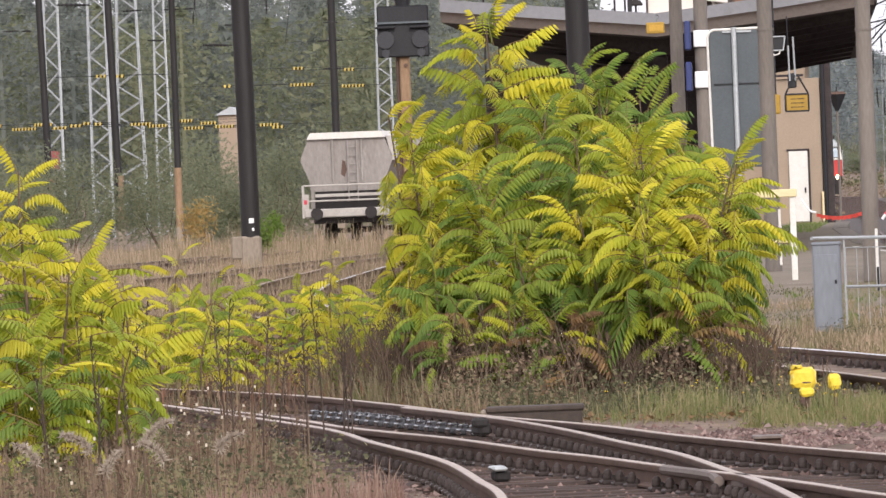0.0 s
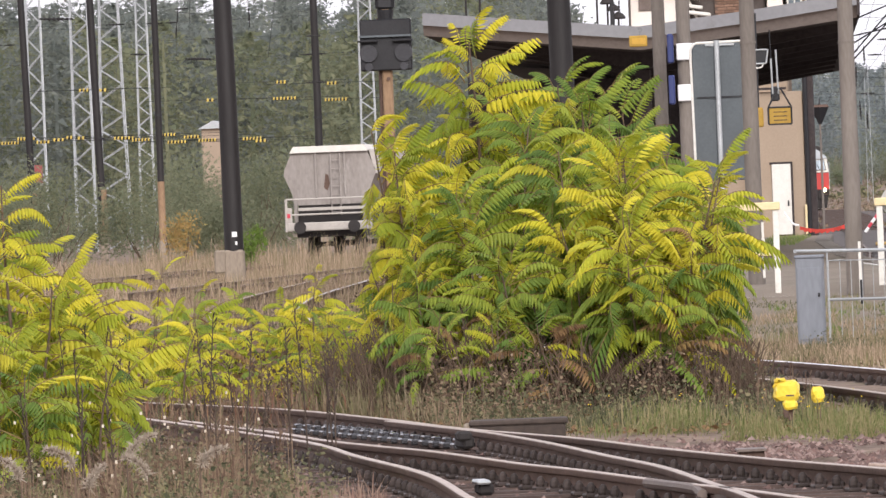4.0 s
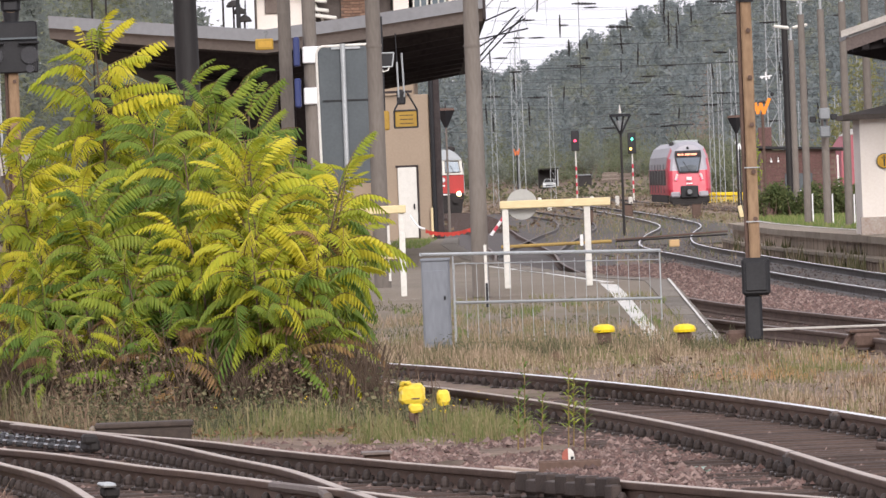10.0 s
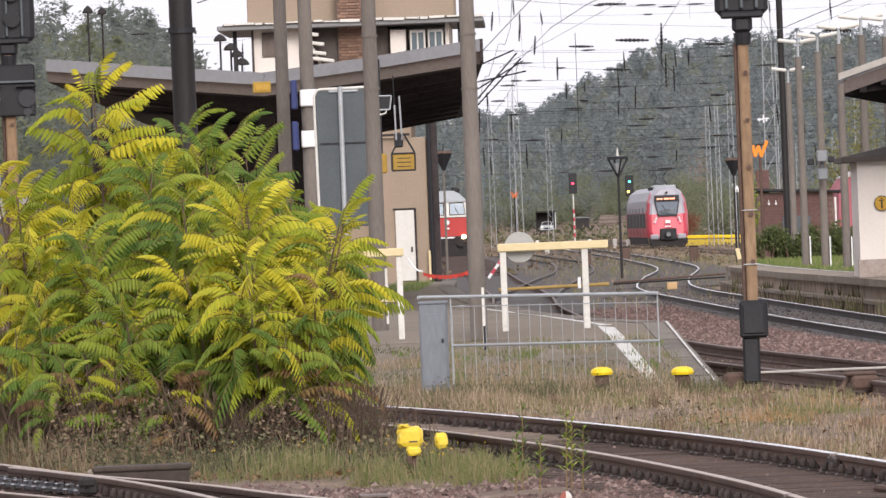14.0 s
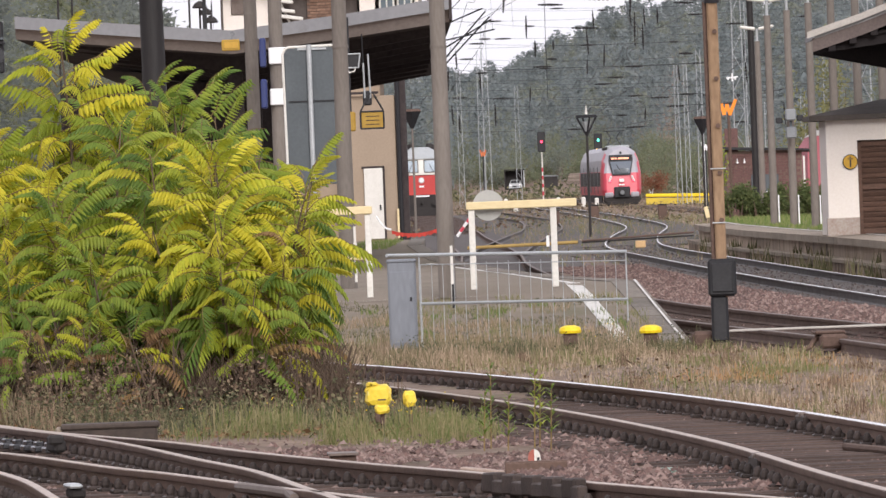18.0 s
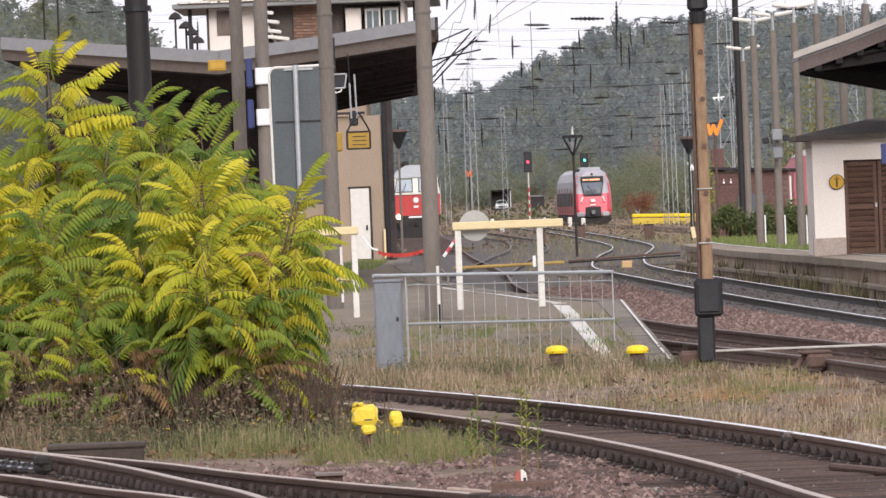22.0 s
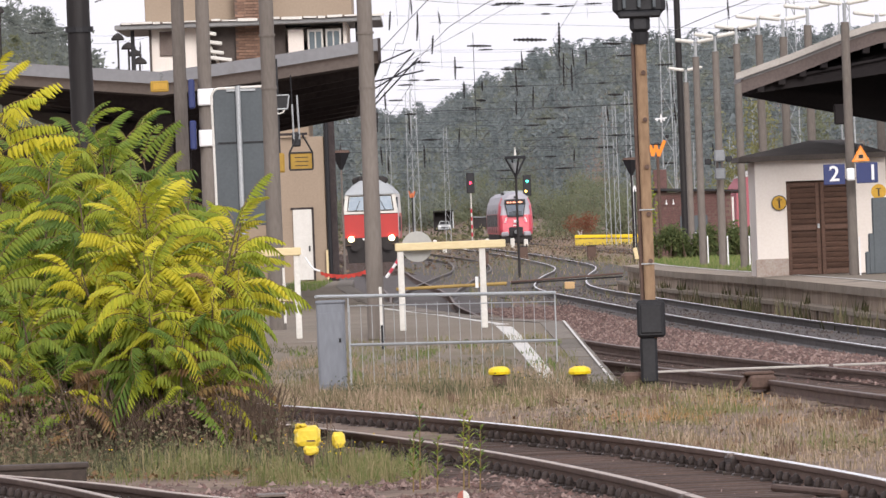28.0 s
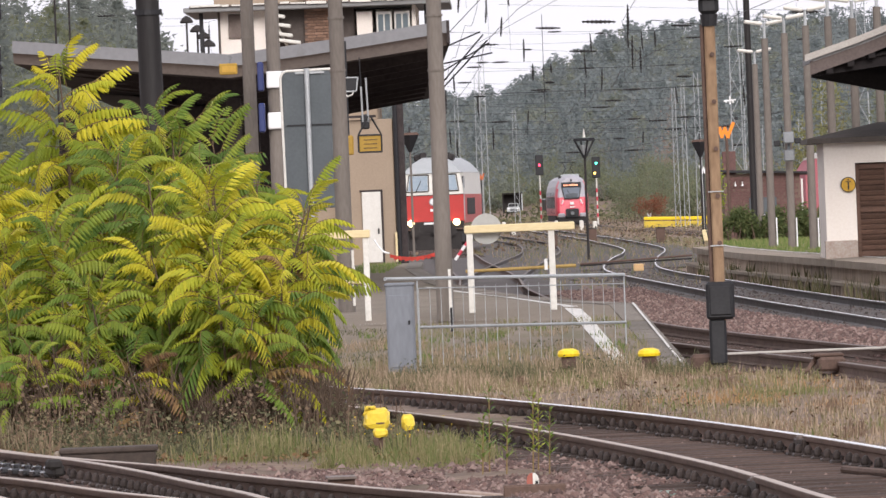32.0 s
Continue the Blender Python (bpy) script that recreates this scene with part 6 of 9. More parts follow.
shl = thing("dark_shelter", label="dark open shelter far along the yard", category="shelter")
part("back", Geo().box((-0.3, 2, 1.3), (2.6, 0.2, 2.6)), UNDER, shl)
part("roof", Geo().box((-0.3, 1, 2.7), (2.8, 3.0, 0.16), ch=0.03), UNDER, shl)
for x in (-1.6, 1.0):
    part("side", Geo().box((x, 1, 1.3), (0.15, 2.4, 2.7)), GALV if x > 0 else UNDER, shl)
place_far(shl, 0.35, 1300, 0.94)
car = thing("parked_car", label="silver estate car parked before the shelter", category="car")
part("body", Geo().prism([(-0.86, 0.35), (0.86, 0.35), (0.88, 0.7), (0.8, 0.98), (-0.8, 0.98), (-0.88, 0.7)], -2.1, 2.1), GALV, car)
part("cabin", Geo().prism([(-0.78, 0.96), (0.78, 0.96), (0.58, 1.46), (-0.58, 1.46)], -1.1, 1.9), GALV, car)
part("windscreen", Geo().prism([(-0.68, 1.0), (0.68, 1.0), (0.52, 1.4), (-0.52, 1.4)], -1.14, -1.09), BLACK, car)
part("grille", Geo().box((0, -2.11, 0.55), (0.9, 0.05, 0.2), ch=0.02), BLACK, car)
for sx in (-1, 1):
    part("headlamp", Geo().box((sx * 0.64, -2.1, 0.76), (0.32, 0.06, 0.16), ch=0.03), SIGNWHITE, car)
    for y in (-1.3, 1.3):
        w = part("wheel", Geo().rod((sx * 0.72, y, 0.32), (sx * 0.88, y, 0.32), 0.32, n=16), BLACK, car)
        part("rim", Geo().rod((sx * 0.86, y, 0.32), (sx * 0.89, y, 0.32), 0.18, n=12), GALV, w)
place_far(car, 0.15, 1292, 0.94)
low = thing("low_dark_shed", label="low dark shed beyond the far tracks", category="shed")
part("wall", Geo().box((0, 1, 0.75), (1.7, 2.0, 1.5)), UNDER, low)
part("roof", Geo().prism([(-0.95, 1.5), (0.95, 1.5), (0.95, 1.6), (-0.95, 1.7)], -0.2, 2.2), STEELGREY, low)
place_far(low, 4.7, 1290, 1.0)
STACKWOOD = mat("grey_stacked_timber", (0.26, 0.21, 0.18), (0.15, 0.12, 0.1), 3, 0.9, 0, 0.2, 15, 0.25)
for x, d, rows_ in ((7.9, 1300, 6), (9.6, 1310, 4)):
    st = thing("sleeper_stack", label="stack of old wooden sleepers beyond the tracks", category="timber stack", group="sleeper stacks")
    for r in range(rows_):
        part("sleeper", Geo().box(((r % 2) * 0.1, 0, 0.12 + r * 0.25), (2.5 - 0.12 * r, 0.9, 0.21), ch=0.03), STACKWOOD, st)
        part("spacer", Geo().box((-0.8, 0, 0.235 + r * 0.25), (0.12, 0.8, 0.05)), UNDER, st)
        part("spacer", Geo().box((0.8, 0, 0.235 + r * 0.25), (0.12, 0.8, 0.05)), UNDER, st)
    place_far(st, x, d, 1.0)
for k in range(9):
    x = -3.0 + k * 1.1 + random.uniform(-0.3, 0.3)
    d = random.uniform(640, 900)
    c = thing("track_marker", (x, d, -0.2), label="small white marker stone beside the tracks", category="marker", group="white track markers")
    part("stone", Geo().box((0, 0, 0.35), (0.3, 0.2, random.uniform(0.5, 0.9)), ch=0.06), WHITE, c)
for x, d in ((1.9, 440), (4.1, 500), (7.0, 470)):
    c = thing("trackside_cabinet", (x - 0.2, d, -0.2), label="small dark cabinet between the tracks", category="cabinet", group="trackside cabinets")
    part("body", Geo().box((0, 0, 0.35), (0.42, 0.4, 0.75), ch=0.04), RUST, c)
    part("lid", Geo().box((0, 0, 0.74), (0.46, 0.44, 0.06), ch=0.02), UNDER, c)
pc = thing("parked_red_coach", (0, 330, 0), label="faded red coach end standing behind the hut", category="train")
part("body", Geo().prism([(9.5, 0.5), (12.2, 0.5), (12.25, 2.4), (11.9, 3.0), (9.9, 3.0), (9.55, 2.5)], 0, 14), mat("faded_red_coach_paint", (0.46, 0.15, 0.17), (0.36, 0.11, 0.13), 1.5), pc)
for k in range(5):
    part("side_rib", Geo().box((9.8 + k * 0.5, -0.03, 1.7), (0.07, 0.05, 2.2), ch=0.01), LOCOGREY, pc, "grey vertical strip")
part("roof", Geo().prism([(9.85, 2.98), (11.95, 2.98), (11.6, 3.2), (10.2, 3.2)], -0.05, 14), DULLWHITE, pc, "pale roof end")
part("underframe", Geo().box((10.9, 7, 0.2), (2.4, 13, 0.8)), UNDER, pc)
part("corner_strip", Geo().box((9.42, -0.04, 1.4), (0.06, 0.05, 1.9)), WHITE, pc, "white corner strip")


# ---- overhead wires ----
def wire(pts, r, parent, name="wire"):
    return part(name, Geo().pipe(pts, r, 4), WIREMAT, parent)


def insulator(parent, a, b, n=6, r=0.07, m=None):
    """A spindle of ribbed discs, thickest in the middle."""
    a, b = Vector(a), Vector(b)
    pts, rad = [a], [r * 0.2]
    for k in range(n):
        swell = 0.45 + 0.55 * math.sin(math.pi * (k + 0.5) / n)
        for u, w in ((0.16, 0.55), (0.3, 1.0), (0.6, 0.95), (0.78, 0.55)):
            pts.append(a.lerp(b, (k + u) / n))
            rad.append(r * w * swell)
    return part("insulator", Geo().pipe(pts + [b], rad + [r * 0.2], 7), m or TAR, parent)


def cross_span(y, x0, x1, z, seed):
    """Wires slung across the yard between masts, with a few insulators and hangers over the tracks."""
    rnd = random.Random(seed)
    t = thing("cross_span", (0, y, 0), label="overhead cross wires with dark insulators over the tracks", category="overhead line", group="overhead cross wires")
    k = y / 18000
    for dz in (0.0, 1.5):
        sag = 0.9 if dz else 0.2
        tilt = rnd.uniform(-0.35, 0.35)
        pts = [(x0 + (x1 - x0) * u, 0, z + dz + sag * 4 * (u - 0.5) ** 2 + tilt * (u - 0.5)) for u in np.linspace(0, 1, 9)]
        wire(pts, 0.2 * k, t)
        for j in range(rnd.randint(1, 3)):
            u = rnd.uniform(0.1, 0.9)
            x, zz = x0 + (x1 - x0) * u, z + dz + sag * 4 * (u - 0.5) ** 2 + tilt * (u - 0.5)
            insulator(t, (x, 0, zz), (x + rnd.uniform(16, 34) * k, 0, zz), 6, 2.2 * k)
    for j in range(3):
        x = rnd.uniform(x0 + 1, x1 - 1)
        hgt = rnd.uniform(20, 45) * k
        wire([(x, 0, z + 1.6), (x + rnd.uniform(-5, 5) * k, 0, z - 0.2)], 0.22 * k, t, "hanger")
        insulator(t, (x, 0, z + 1.5), (x + rnd.uniform(-3, 3) * k, 0, z + 1.5 - hgt), 6, 2.0 * k)


for i, (y, x0, x1, z) in enumerate(((300, -3.0, 14, 6.6), (345, -4.5, 15, 7.6), (400, -5, 16, 6.2), (520, -6, 19, 6.0), (660, -8, 24, 6.4), (830, -9, 26, 5.9), (930, -10, 30, 7.5), (375, -4, 15, 9.4), (560, -6, 20, 9.6), (700, -8, 24, 9.5), (880, -9, 28, 10.5), 
                                     (300, -29, -15, 9.0), (360, -36, -18, 8.4), (440, -47, -22, 8.2), (520, -56, -28, 10.4), (330, -14, -7.0, 6.6), (420, -18, -9, 8.6))):
    cross_span(y, x0, x1, z, i)
lines = thing("catenary_wires", label="contact and carrying wires running along the tracks", category="overhead line")
for pts, z0, z1 in ((T3, 150, 900), (T4, 120, 760), (T6, 370, 900)):
    ys = np.linspace(z0, z1, 40)
    for h, sag in ((5.5, 0.0), (6.9, 0.6)):
        line = [(float(np.interp(y, [p[1] for p in pts], [p[0] for p in pts])), float(y), h + sag * (2 * ((y / 62) % 1) - 1) ** 2) for y in ys]
        part("wire", Geo().pipe(line, [max(0.007, y * 0.000025) for y in ys], 4), WIREMAT, lines)
for a, b, r in (((-1.2, 190, 5.0), (6.3, 330, 16.0), 0.012), ((-8, 240, 7.4), (12, 420, 20), 0.015), ((-20, 300, 11.0), (-30, 500, 14), 0.015), ((-12, 200, 7.2), (-26, 420, 13.2), 0.012), ((1.2, 330, 8.0), (1.2, 331, 4.6), 0.01)):
    wire([a, Vector(a).lerp(Vector(b), 0.5) - Vector((0, 0, 0.25)), b], r, lines)
arm = thing("cantilever_arm", (0, 210, 0), label="slanting overhead line arm beside the canopy", category="overhead line")
k = 210 / 18000
for (xa, ya), (xb, yb) in (((667, 190), (752, 105)), ((667, 180), (745, 95)), ((667, 160), (755, 110)), ((667, 145), (760, 128)), ((668, 118), (740, 90))):
    za, zb = (1.9 + (397 - p) * k for p in (ya, yb))
    part("tube", Geo().rod(((xa - 784) * k, 0, za), ((xb - 784) * k, 0, zb), 0.018, n=6), BLACK, arm)
for xa, ya in ((702, 55), (750, 75), (776, 100)):
    insulator(arm, ((xa - 784) * k, 0, 1.9 + (397 - ya) * k), ((xa + 3 - 784) * k, 0, 1.9 + (397 - ya + 34) * k), 7, 0.03)

SPACERYELLOW = mat("faded_spacer_yellow", (0.6, 0.45, 0.1), (0.45, 0.34, 0.09), 5, 0.6)
# yellow and black spacers on the yard wires
rows = ((22, 357, 46), (84, 362, 45), (118, 354, 34), (148, 360, 26), (176, 356, 22), (195, 352, 14), (216, 353, 15), (292, 353, 38), (322, 356, 34), (371, 347, 28), (386, 360, 36), (412, 351, 30), (440, 357, 34), (520, 354, 36), (535, 358, 22), (580, 283, 44), (671, 285, 42), (575, 254, 20), (665, 256, 20), (448, 286, 16), (224, 268, 20), (258, 268, 16))
for i, (px, pyy, w) in enumerate(rows):
    d = 470
    k = d / 18000
    x, z = (px - 919 - 784) * k, 1.9 + (458 - (px - 784) * 0.0384 - pyy) * k
    m = thing("striped_spacer", (x, d, z), label="yellow and black striped spacer hanging on a yard wire", category="wire marker", group="striped wire spacers")
    n = max(2, int(w / 5.6))
    part("core", Geo().rod((-w / 2 * k, 0, 0), (w / 2 * k, 0, -0.03), 1.6 * k, n=8), BLACK, m)
    for j in range(n):
        part("yellow_block", Geo().box((-w / 2 * k + (j + 0.5) * w * k / n, -0.02, 0), (0.5 * w * k / n, 0.2, 6.0 * k), ch=0.02, ry=8), SPACERYELLOW, m)
    part("wire", Geo().rod((-3.0, 0, 0.05), (3.0, 0, 0.0), 0.35 * k, n=4), WIREMAT, m)

# insulators and wires near the camera side of the yard, over the tracks
fit = thing("overhead_fittings", (0, 330, 0), label="dark insulators hanging in the overhead wires", category="overhead line")
K = 330 / 18000


def spot(px, pyy, side):
    """A point in the plane y = 330, from an angle grid; side 0: over the main tracks, 1: over the sidings."""
    if side:
        return Vector(((px - 1703 + (pyy - 441) * -0.0384) * K, 0, 1.9 + (458 - (px - 784) * 0.0384 - pyy) * K))
    return Vector(((px - 784 + (pyy - 441) * -0.0384) * K, 0, 1.9 + (393 - (px - 784) * 0.0384 - pyy) * K))


for x0, y0, x1, y1, r, side in ((906, 71, 966, 71, 4, 0), (824, 82, 868, 82, 3, 0), (875, 7, 926, 7, 3, 0), (1277, 54, 1325, 54, 4, 0), (1064, 78, 1100, 78, 3, 0), (884, 123, 932, 123, 3, 0), (841, 178, 858, 178, 3, 0), (1074, 168, 1099, 168, 3, 0),
                                (987, 40, 988, 95, 3, 0), (995, 95, 996, 155, 2.4, 0), (1009, 115, 1011, 162, 2.4, 0), (1035, 88, 1036, 115, 2.4, 0), (803, 101, 804, 142, 2.4, 0), (819, 145, 820, 175, 2.4, 0), (851, 145, 852, 162, 2.4, 0), (725, 0, 727, 27, 2, 0),
                                (557, 30, 558, 100, 3.2, 1), (388, 86, 439, 86, 3, 1), (138, 142, 200, 142, 3.4, 1), (398, 213, 440, 213, 3, 1), (612, 173, 638, 173, 2.6, 1), (612, 255, 650, 254, 2, 1), (300, 205, 330, 205, 2.4, 1)):
    insulator(fit, spot(x0, y0, side), spot(x1, y1, side), 8, r * K)
for x0, y0, x1, y1, r, side in ((558, 100, 545, 212, 1.0, 1), (405, 10, 406, 150, 0.8, 1), (440, 3, 622, 10, 1.5, 1), (0, 50, 100, 90, 0.9, 1), (30, 0, 78, 78, 0.9, 1), (330, 0, 342, 120, 0.8, 1), (380, 130, 450, 136, 1.0, 1), (630, 30, 700, 45, 0.8, 1), (650, 50, 712, 85, 0.8, 1),
                                (980, 95, 1010, 130, 1.2, 0), (1028, 68, 1120, 76, 1.4, 0), (700, 120, 920, 0, 0.8, 0), (760, 40, 1320, 52, 0.5, 0), (1200, 65, 1360, 5, 0.6, 0), (0, 30, 60, 60, 0.6, 0), (700, 200, 1568, 170, 0.6, 0), (690, 235, 1568, 215, 0.5, 0), (690, 262, 1568, 255, 0.5, 0), (700, 160, 1300, 140, 0.5, 0)):
    part("wire", Geo().rod(spot(x0, y0, side), spot(x1, y1, side), r * 0.5 * K, n=5), WIREMAT, fit)

# ---- trains ----
def railcar():
    """The red regional railcar, seen from its rounded front."""
    t = thing("regional_railcar", label="red electric railcar with grey roof and lit destination display", category="train")
    sec = [(-1.4, 0.8), (-1.46, 1.2), (-1.45, 2.5), (-1.33, 3.3), (-1.08, 3.9), (-0.6, 4.22), (0, 4.3), (0.6, 4.22), (1.08, 3.9), (1.33, 3.3), (1.45, 2.5), (1.46, 1.2), (1.4, 0.8)]
    n = len(sec)
    def loft(g, rings, slot_of):
        v = [p for r in rings for p in r]
        for i in range(len(rings) - 1):
            for k in range(n - 1):
                g.add([rings[i][k], rings[i][k + 1], rings[i + 1][k + 1], rings[i + 1][k]], [(0, 1, 2, 3)], slot_of(i, k))
    rings = []
    for y, sc, dz in ((-0.1, 0.74, 0.0), (0.06, 0.85, 0.0), (0.4, 0.935, 0.0), (1.0, 0.985, 0), (2.2, 1.0, 0)):
        rings.append([(x * sc, y + max(0, (z - 1.2)) * 0.32 * (1 - min(1, y / 2.2)), 0.45 + (z - 0.45) * (0.94 + 0.06 * min(1, max(0, y) / 2.2))) for x, z in sec])
    g = Geo()
    loft(g, rings, lambda i, k: 1 if (i == 0 and 2 <= k <= 9) or (i == 1 and 3 <= k <= 8) or 4 <= k <= 7 else 0)
    g.add(rings[0], [(0, 1, 2, 10, 11, 12)], 0)
    g.add(rings[0], [tuple(range(2, 11))], 1)
    cab = part("cab_front", g, (RED, SILVER), t, "rounded red cab front with a silver surround", smooth=True)
    part("windscreen", Geo().add([(-0.66, 0.14, 2.22), (0.66, 0.14, 2.22), (0.88, 0.5, 3.3), (0.84, 0.62, 3.68), (-0.84, 0.62, 3.68), (-0.88, 0.5, 3.3), (-0.66, 0.34, 2.22), (0.66, 0.34, 2.22), (0.84, 0.95, 3.68), (-0.84, 0.95, 3.68)],
         [(0, 1, 2, 3, 4, 5), (0, 6, 7, 1), (3, 8, 9, 4)]), BLACK, cab, "dark windscreen surround")
    part("pane", Geo().add([(-0.58, 0.115, 2.32), (0.58, 0.115, 2.32), (0.78, 0.43, 3.2), (-0.78, 0.43, 3.2)], [(0, 1, 2, 3)]), SCREENGLASS, cab, "blue grey windscreen")
    part("dashboard", Geo().add([(-0.5, 0.1, 2.34), (0.5, 0.1, 2.34), (0.56, 0.2, 2.66), (0.15, 0.22, 2.74), (-0.56, 0.2, 2.62)], [(0, 1, 2, 3, 4)]), DARKGLASS, cab, "dark desk behind the glass")
    part("wiper", Geo().rod((0.1, 0.09, 2.3), (-0.35, 0.3, 3.0), 0.02, n=5), BLACK, cab)
    part("destination_display", Geo().box((0, 0.5, 3.42), (1.56, 0.06, 0.28), ch=0.01, rx=-20), mat("display_glass", (0.03, 0.02, 0.02), None, 4, 0.2), cab, "dark display with lit amber bars")
    dd = Geo()
    for x, w in ((-0.58, 0.2), (-0.36, 0.14), (-0.02, 0.34), (0.38, 0.38)):
        dd.box((x, 0.45, 3.42), (w, 0.02, 0.12), rx=-20)
    part("display_letters", dd, mat("amber_display", (0.9, 0.4, 0.25), None, 4, 0.4, glow=(1.0, 0.3, 0.15), glow_power=0.9), cab)
    part("top_lamp", Geo().disc((0, 0.62, 3.84), 0.09, 0.1, 14), BLACK, cab, "small dark top lamp")
    for sx in (-1, 1):
        part("headlamp", Geo().box((sx * 0.82, -0.02, 1.95), (0.15, 0.12, 0.46), ch=0.05, ry=-sx * 20), mat("clear_lamp", (0.8, 0.72, 0.72), None, 4, 0.2), cab, "headlamp cluster")
        part("tail_lamp", Geo().box((sx * 0.79, -0.1, 1.8), (0.08, 0.04, 0.1), ch=0.03), LAMPRED, cab, "lit lamp")
        part("corner_skirt", Geo().box((sx * 0.92, -0.05, 0.82), (0.62, 0.3, 0.36), ch=0.08, rz=sx * 14), SILVER, t, "grey corner skirt")
    part("emblem", Geo().box((0, -0.13, 1.84), (0.34, 0.04, 0.22), ch=0.03), SIGNWHITE, cab, "small white plate")
    part("number_bars", Geo().box((0, -0.13, 1.52), (0.4, 0.03, 0.09)), SIGNWHITE, cab, "pale number bars")
    part("coupler_recess", Geo().box((0, -0.12, 0.98), (1.15, 0.2, 0.8), ch=0.06), BLACK, t, "black coupler recess")
    cp = part("coupler", Geo().box((0, -0.4, 0.98), (0.42, 0.5, 0.34), ch=0.06), UNDER, t, "grey automatic coupler")
    part("coupler_face", Geo().rod((0, -0.67, 0.98), (0, -0.62, 0.98), 0.16, n=14), STEELGREY, cp)
    part("skirt", Geo().box((0, 0.3, 0.5), (2.66, 0.6, 0.5), ch=0.1), UNDER, t, "dark front skirt")
    part("plough", Geo().box((0, 0.1, 0.22), (2.3, 0.3, 0.3), ch=0.05), UNDER, t)
    b = Geo()
    ring2 = [[(x * (0.9 if y in (17.6, 34.6) else 1.0), y, z) for x, z in sec] for y in (2.2, 17.0, 17.6, 34.0, 34.6, 51.0)]
    loft(b, ring2, lambda i, k: 1 if 2 <= k <= 9 else 0)
    b.add(ring2[-1], [tuple(range(n))], 0)
    part("body", b, (RED, SILVER), t, "red car body with grey roof", smooth=True)
    for sx in (-1, 1):
        for k in range(17):
            part("side_window", Geo().box((sx * 1.452, 4.0 + k * 2.7, 1.95), (0.04, 2.5, 1.0), ch=0.02), BLACK, t)
            if k % 3 == 1:
                part("side_door", Geo().box((sx * 1.46, 5.3 + k * 2.7, 1.9), (0.03, 0.9, 1.9), ch=0.02), STEELGREY, t, "grey sliding door")
        part("side_skirt", Geo().box((sx * 1.32, 26, 0.55), (0.08, 46, 0.5), ch=0.02), UNDER, t)
    part("roof_equipment", Geo().box((0, 6, 4.2), (1.6, 3.0, 0.35), ch=0.08).box((0, 11, 4.2), (1.5, 3.6, 0.3), ch=0.08), LOCOGREY, t, "grey roof boxes")
    part("roof_rail", Geo().box((-0.85, 9, 4.16), (0.08, 9.0, 0.22), ch=0.02).box((0.85, 9, 4.16), (0.08, 9.0, 0.22), ch=0.02), UNDER, t, "dark roof edge equipment")
    pg = part("pantograph", Geo().rod((-0.55, 13, 4.3), (-0.2, 14.2, 4.95), 0.03).rod((0.55, 13, 4.3), (0.2, 14.2, 4.95), 0.03).rod((-0.2, 14.2, 4.95), (-0.5, 13.2, 5.45), 0.025).rod((0.2, 14.2, 4.95), (0.5, 13.2, 5.45), 0.025), BLACK, t, "raised pantograph")
    part("contact_strip", Geo().rod((-0.8, 13.2, 5.45), (0.8, 13.2, 5.45), 0.03), BLACK, pg)
    for y in (2.6, 5.2):
        w = part("wheelset", Geo().rod((-0.72, y, 0.43), (0.72, y, 0.43), 0.08), UNDER, t)
        for sx in (-1, 1):
            part("wheel", Geo().rod((sx * 0.7, y, 0.43), (sx * 0.83, y, 0.43), 0.43, n=20), UNDER, w)
    part("bogie_frame", Geo().box((0, 3.9, 0.6), (2.3, 4.0, 0.4), ch=0.05), UNDER, t)
    return t


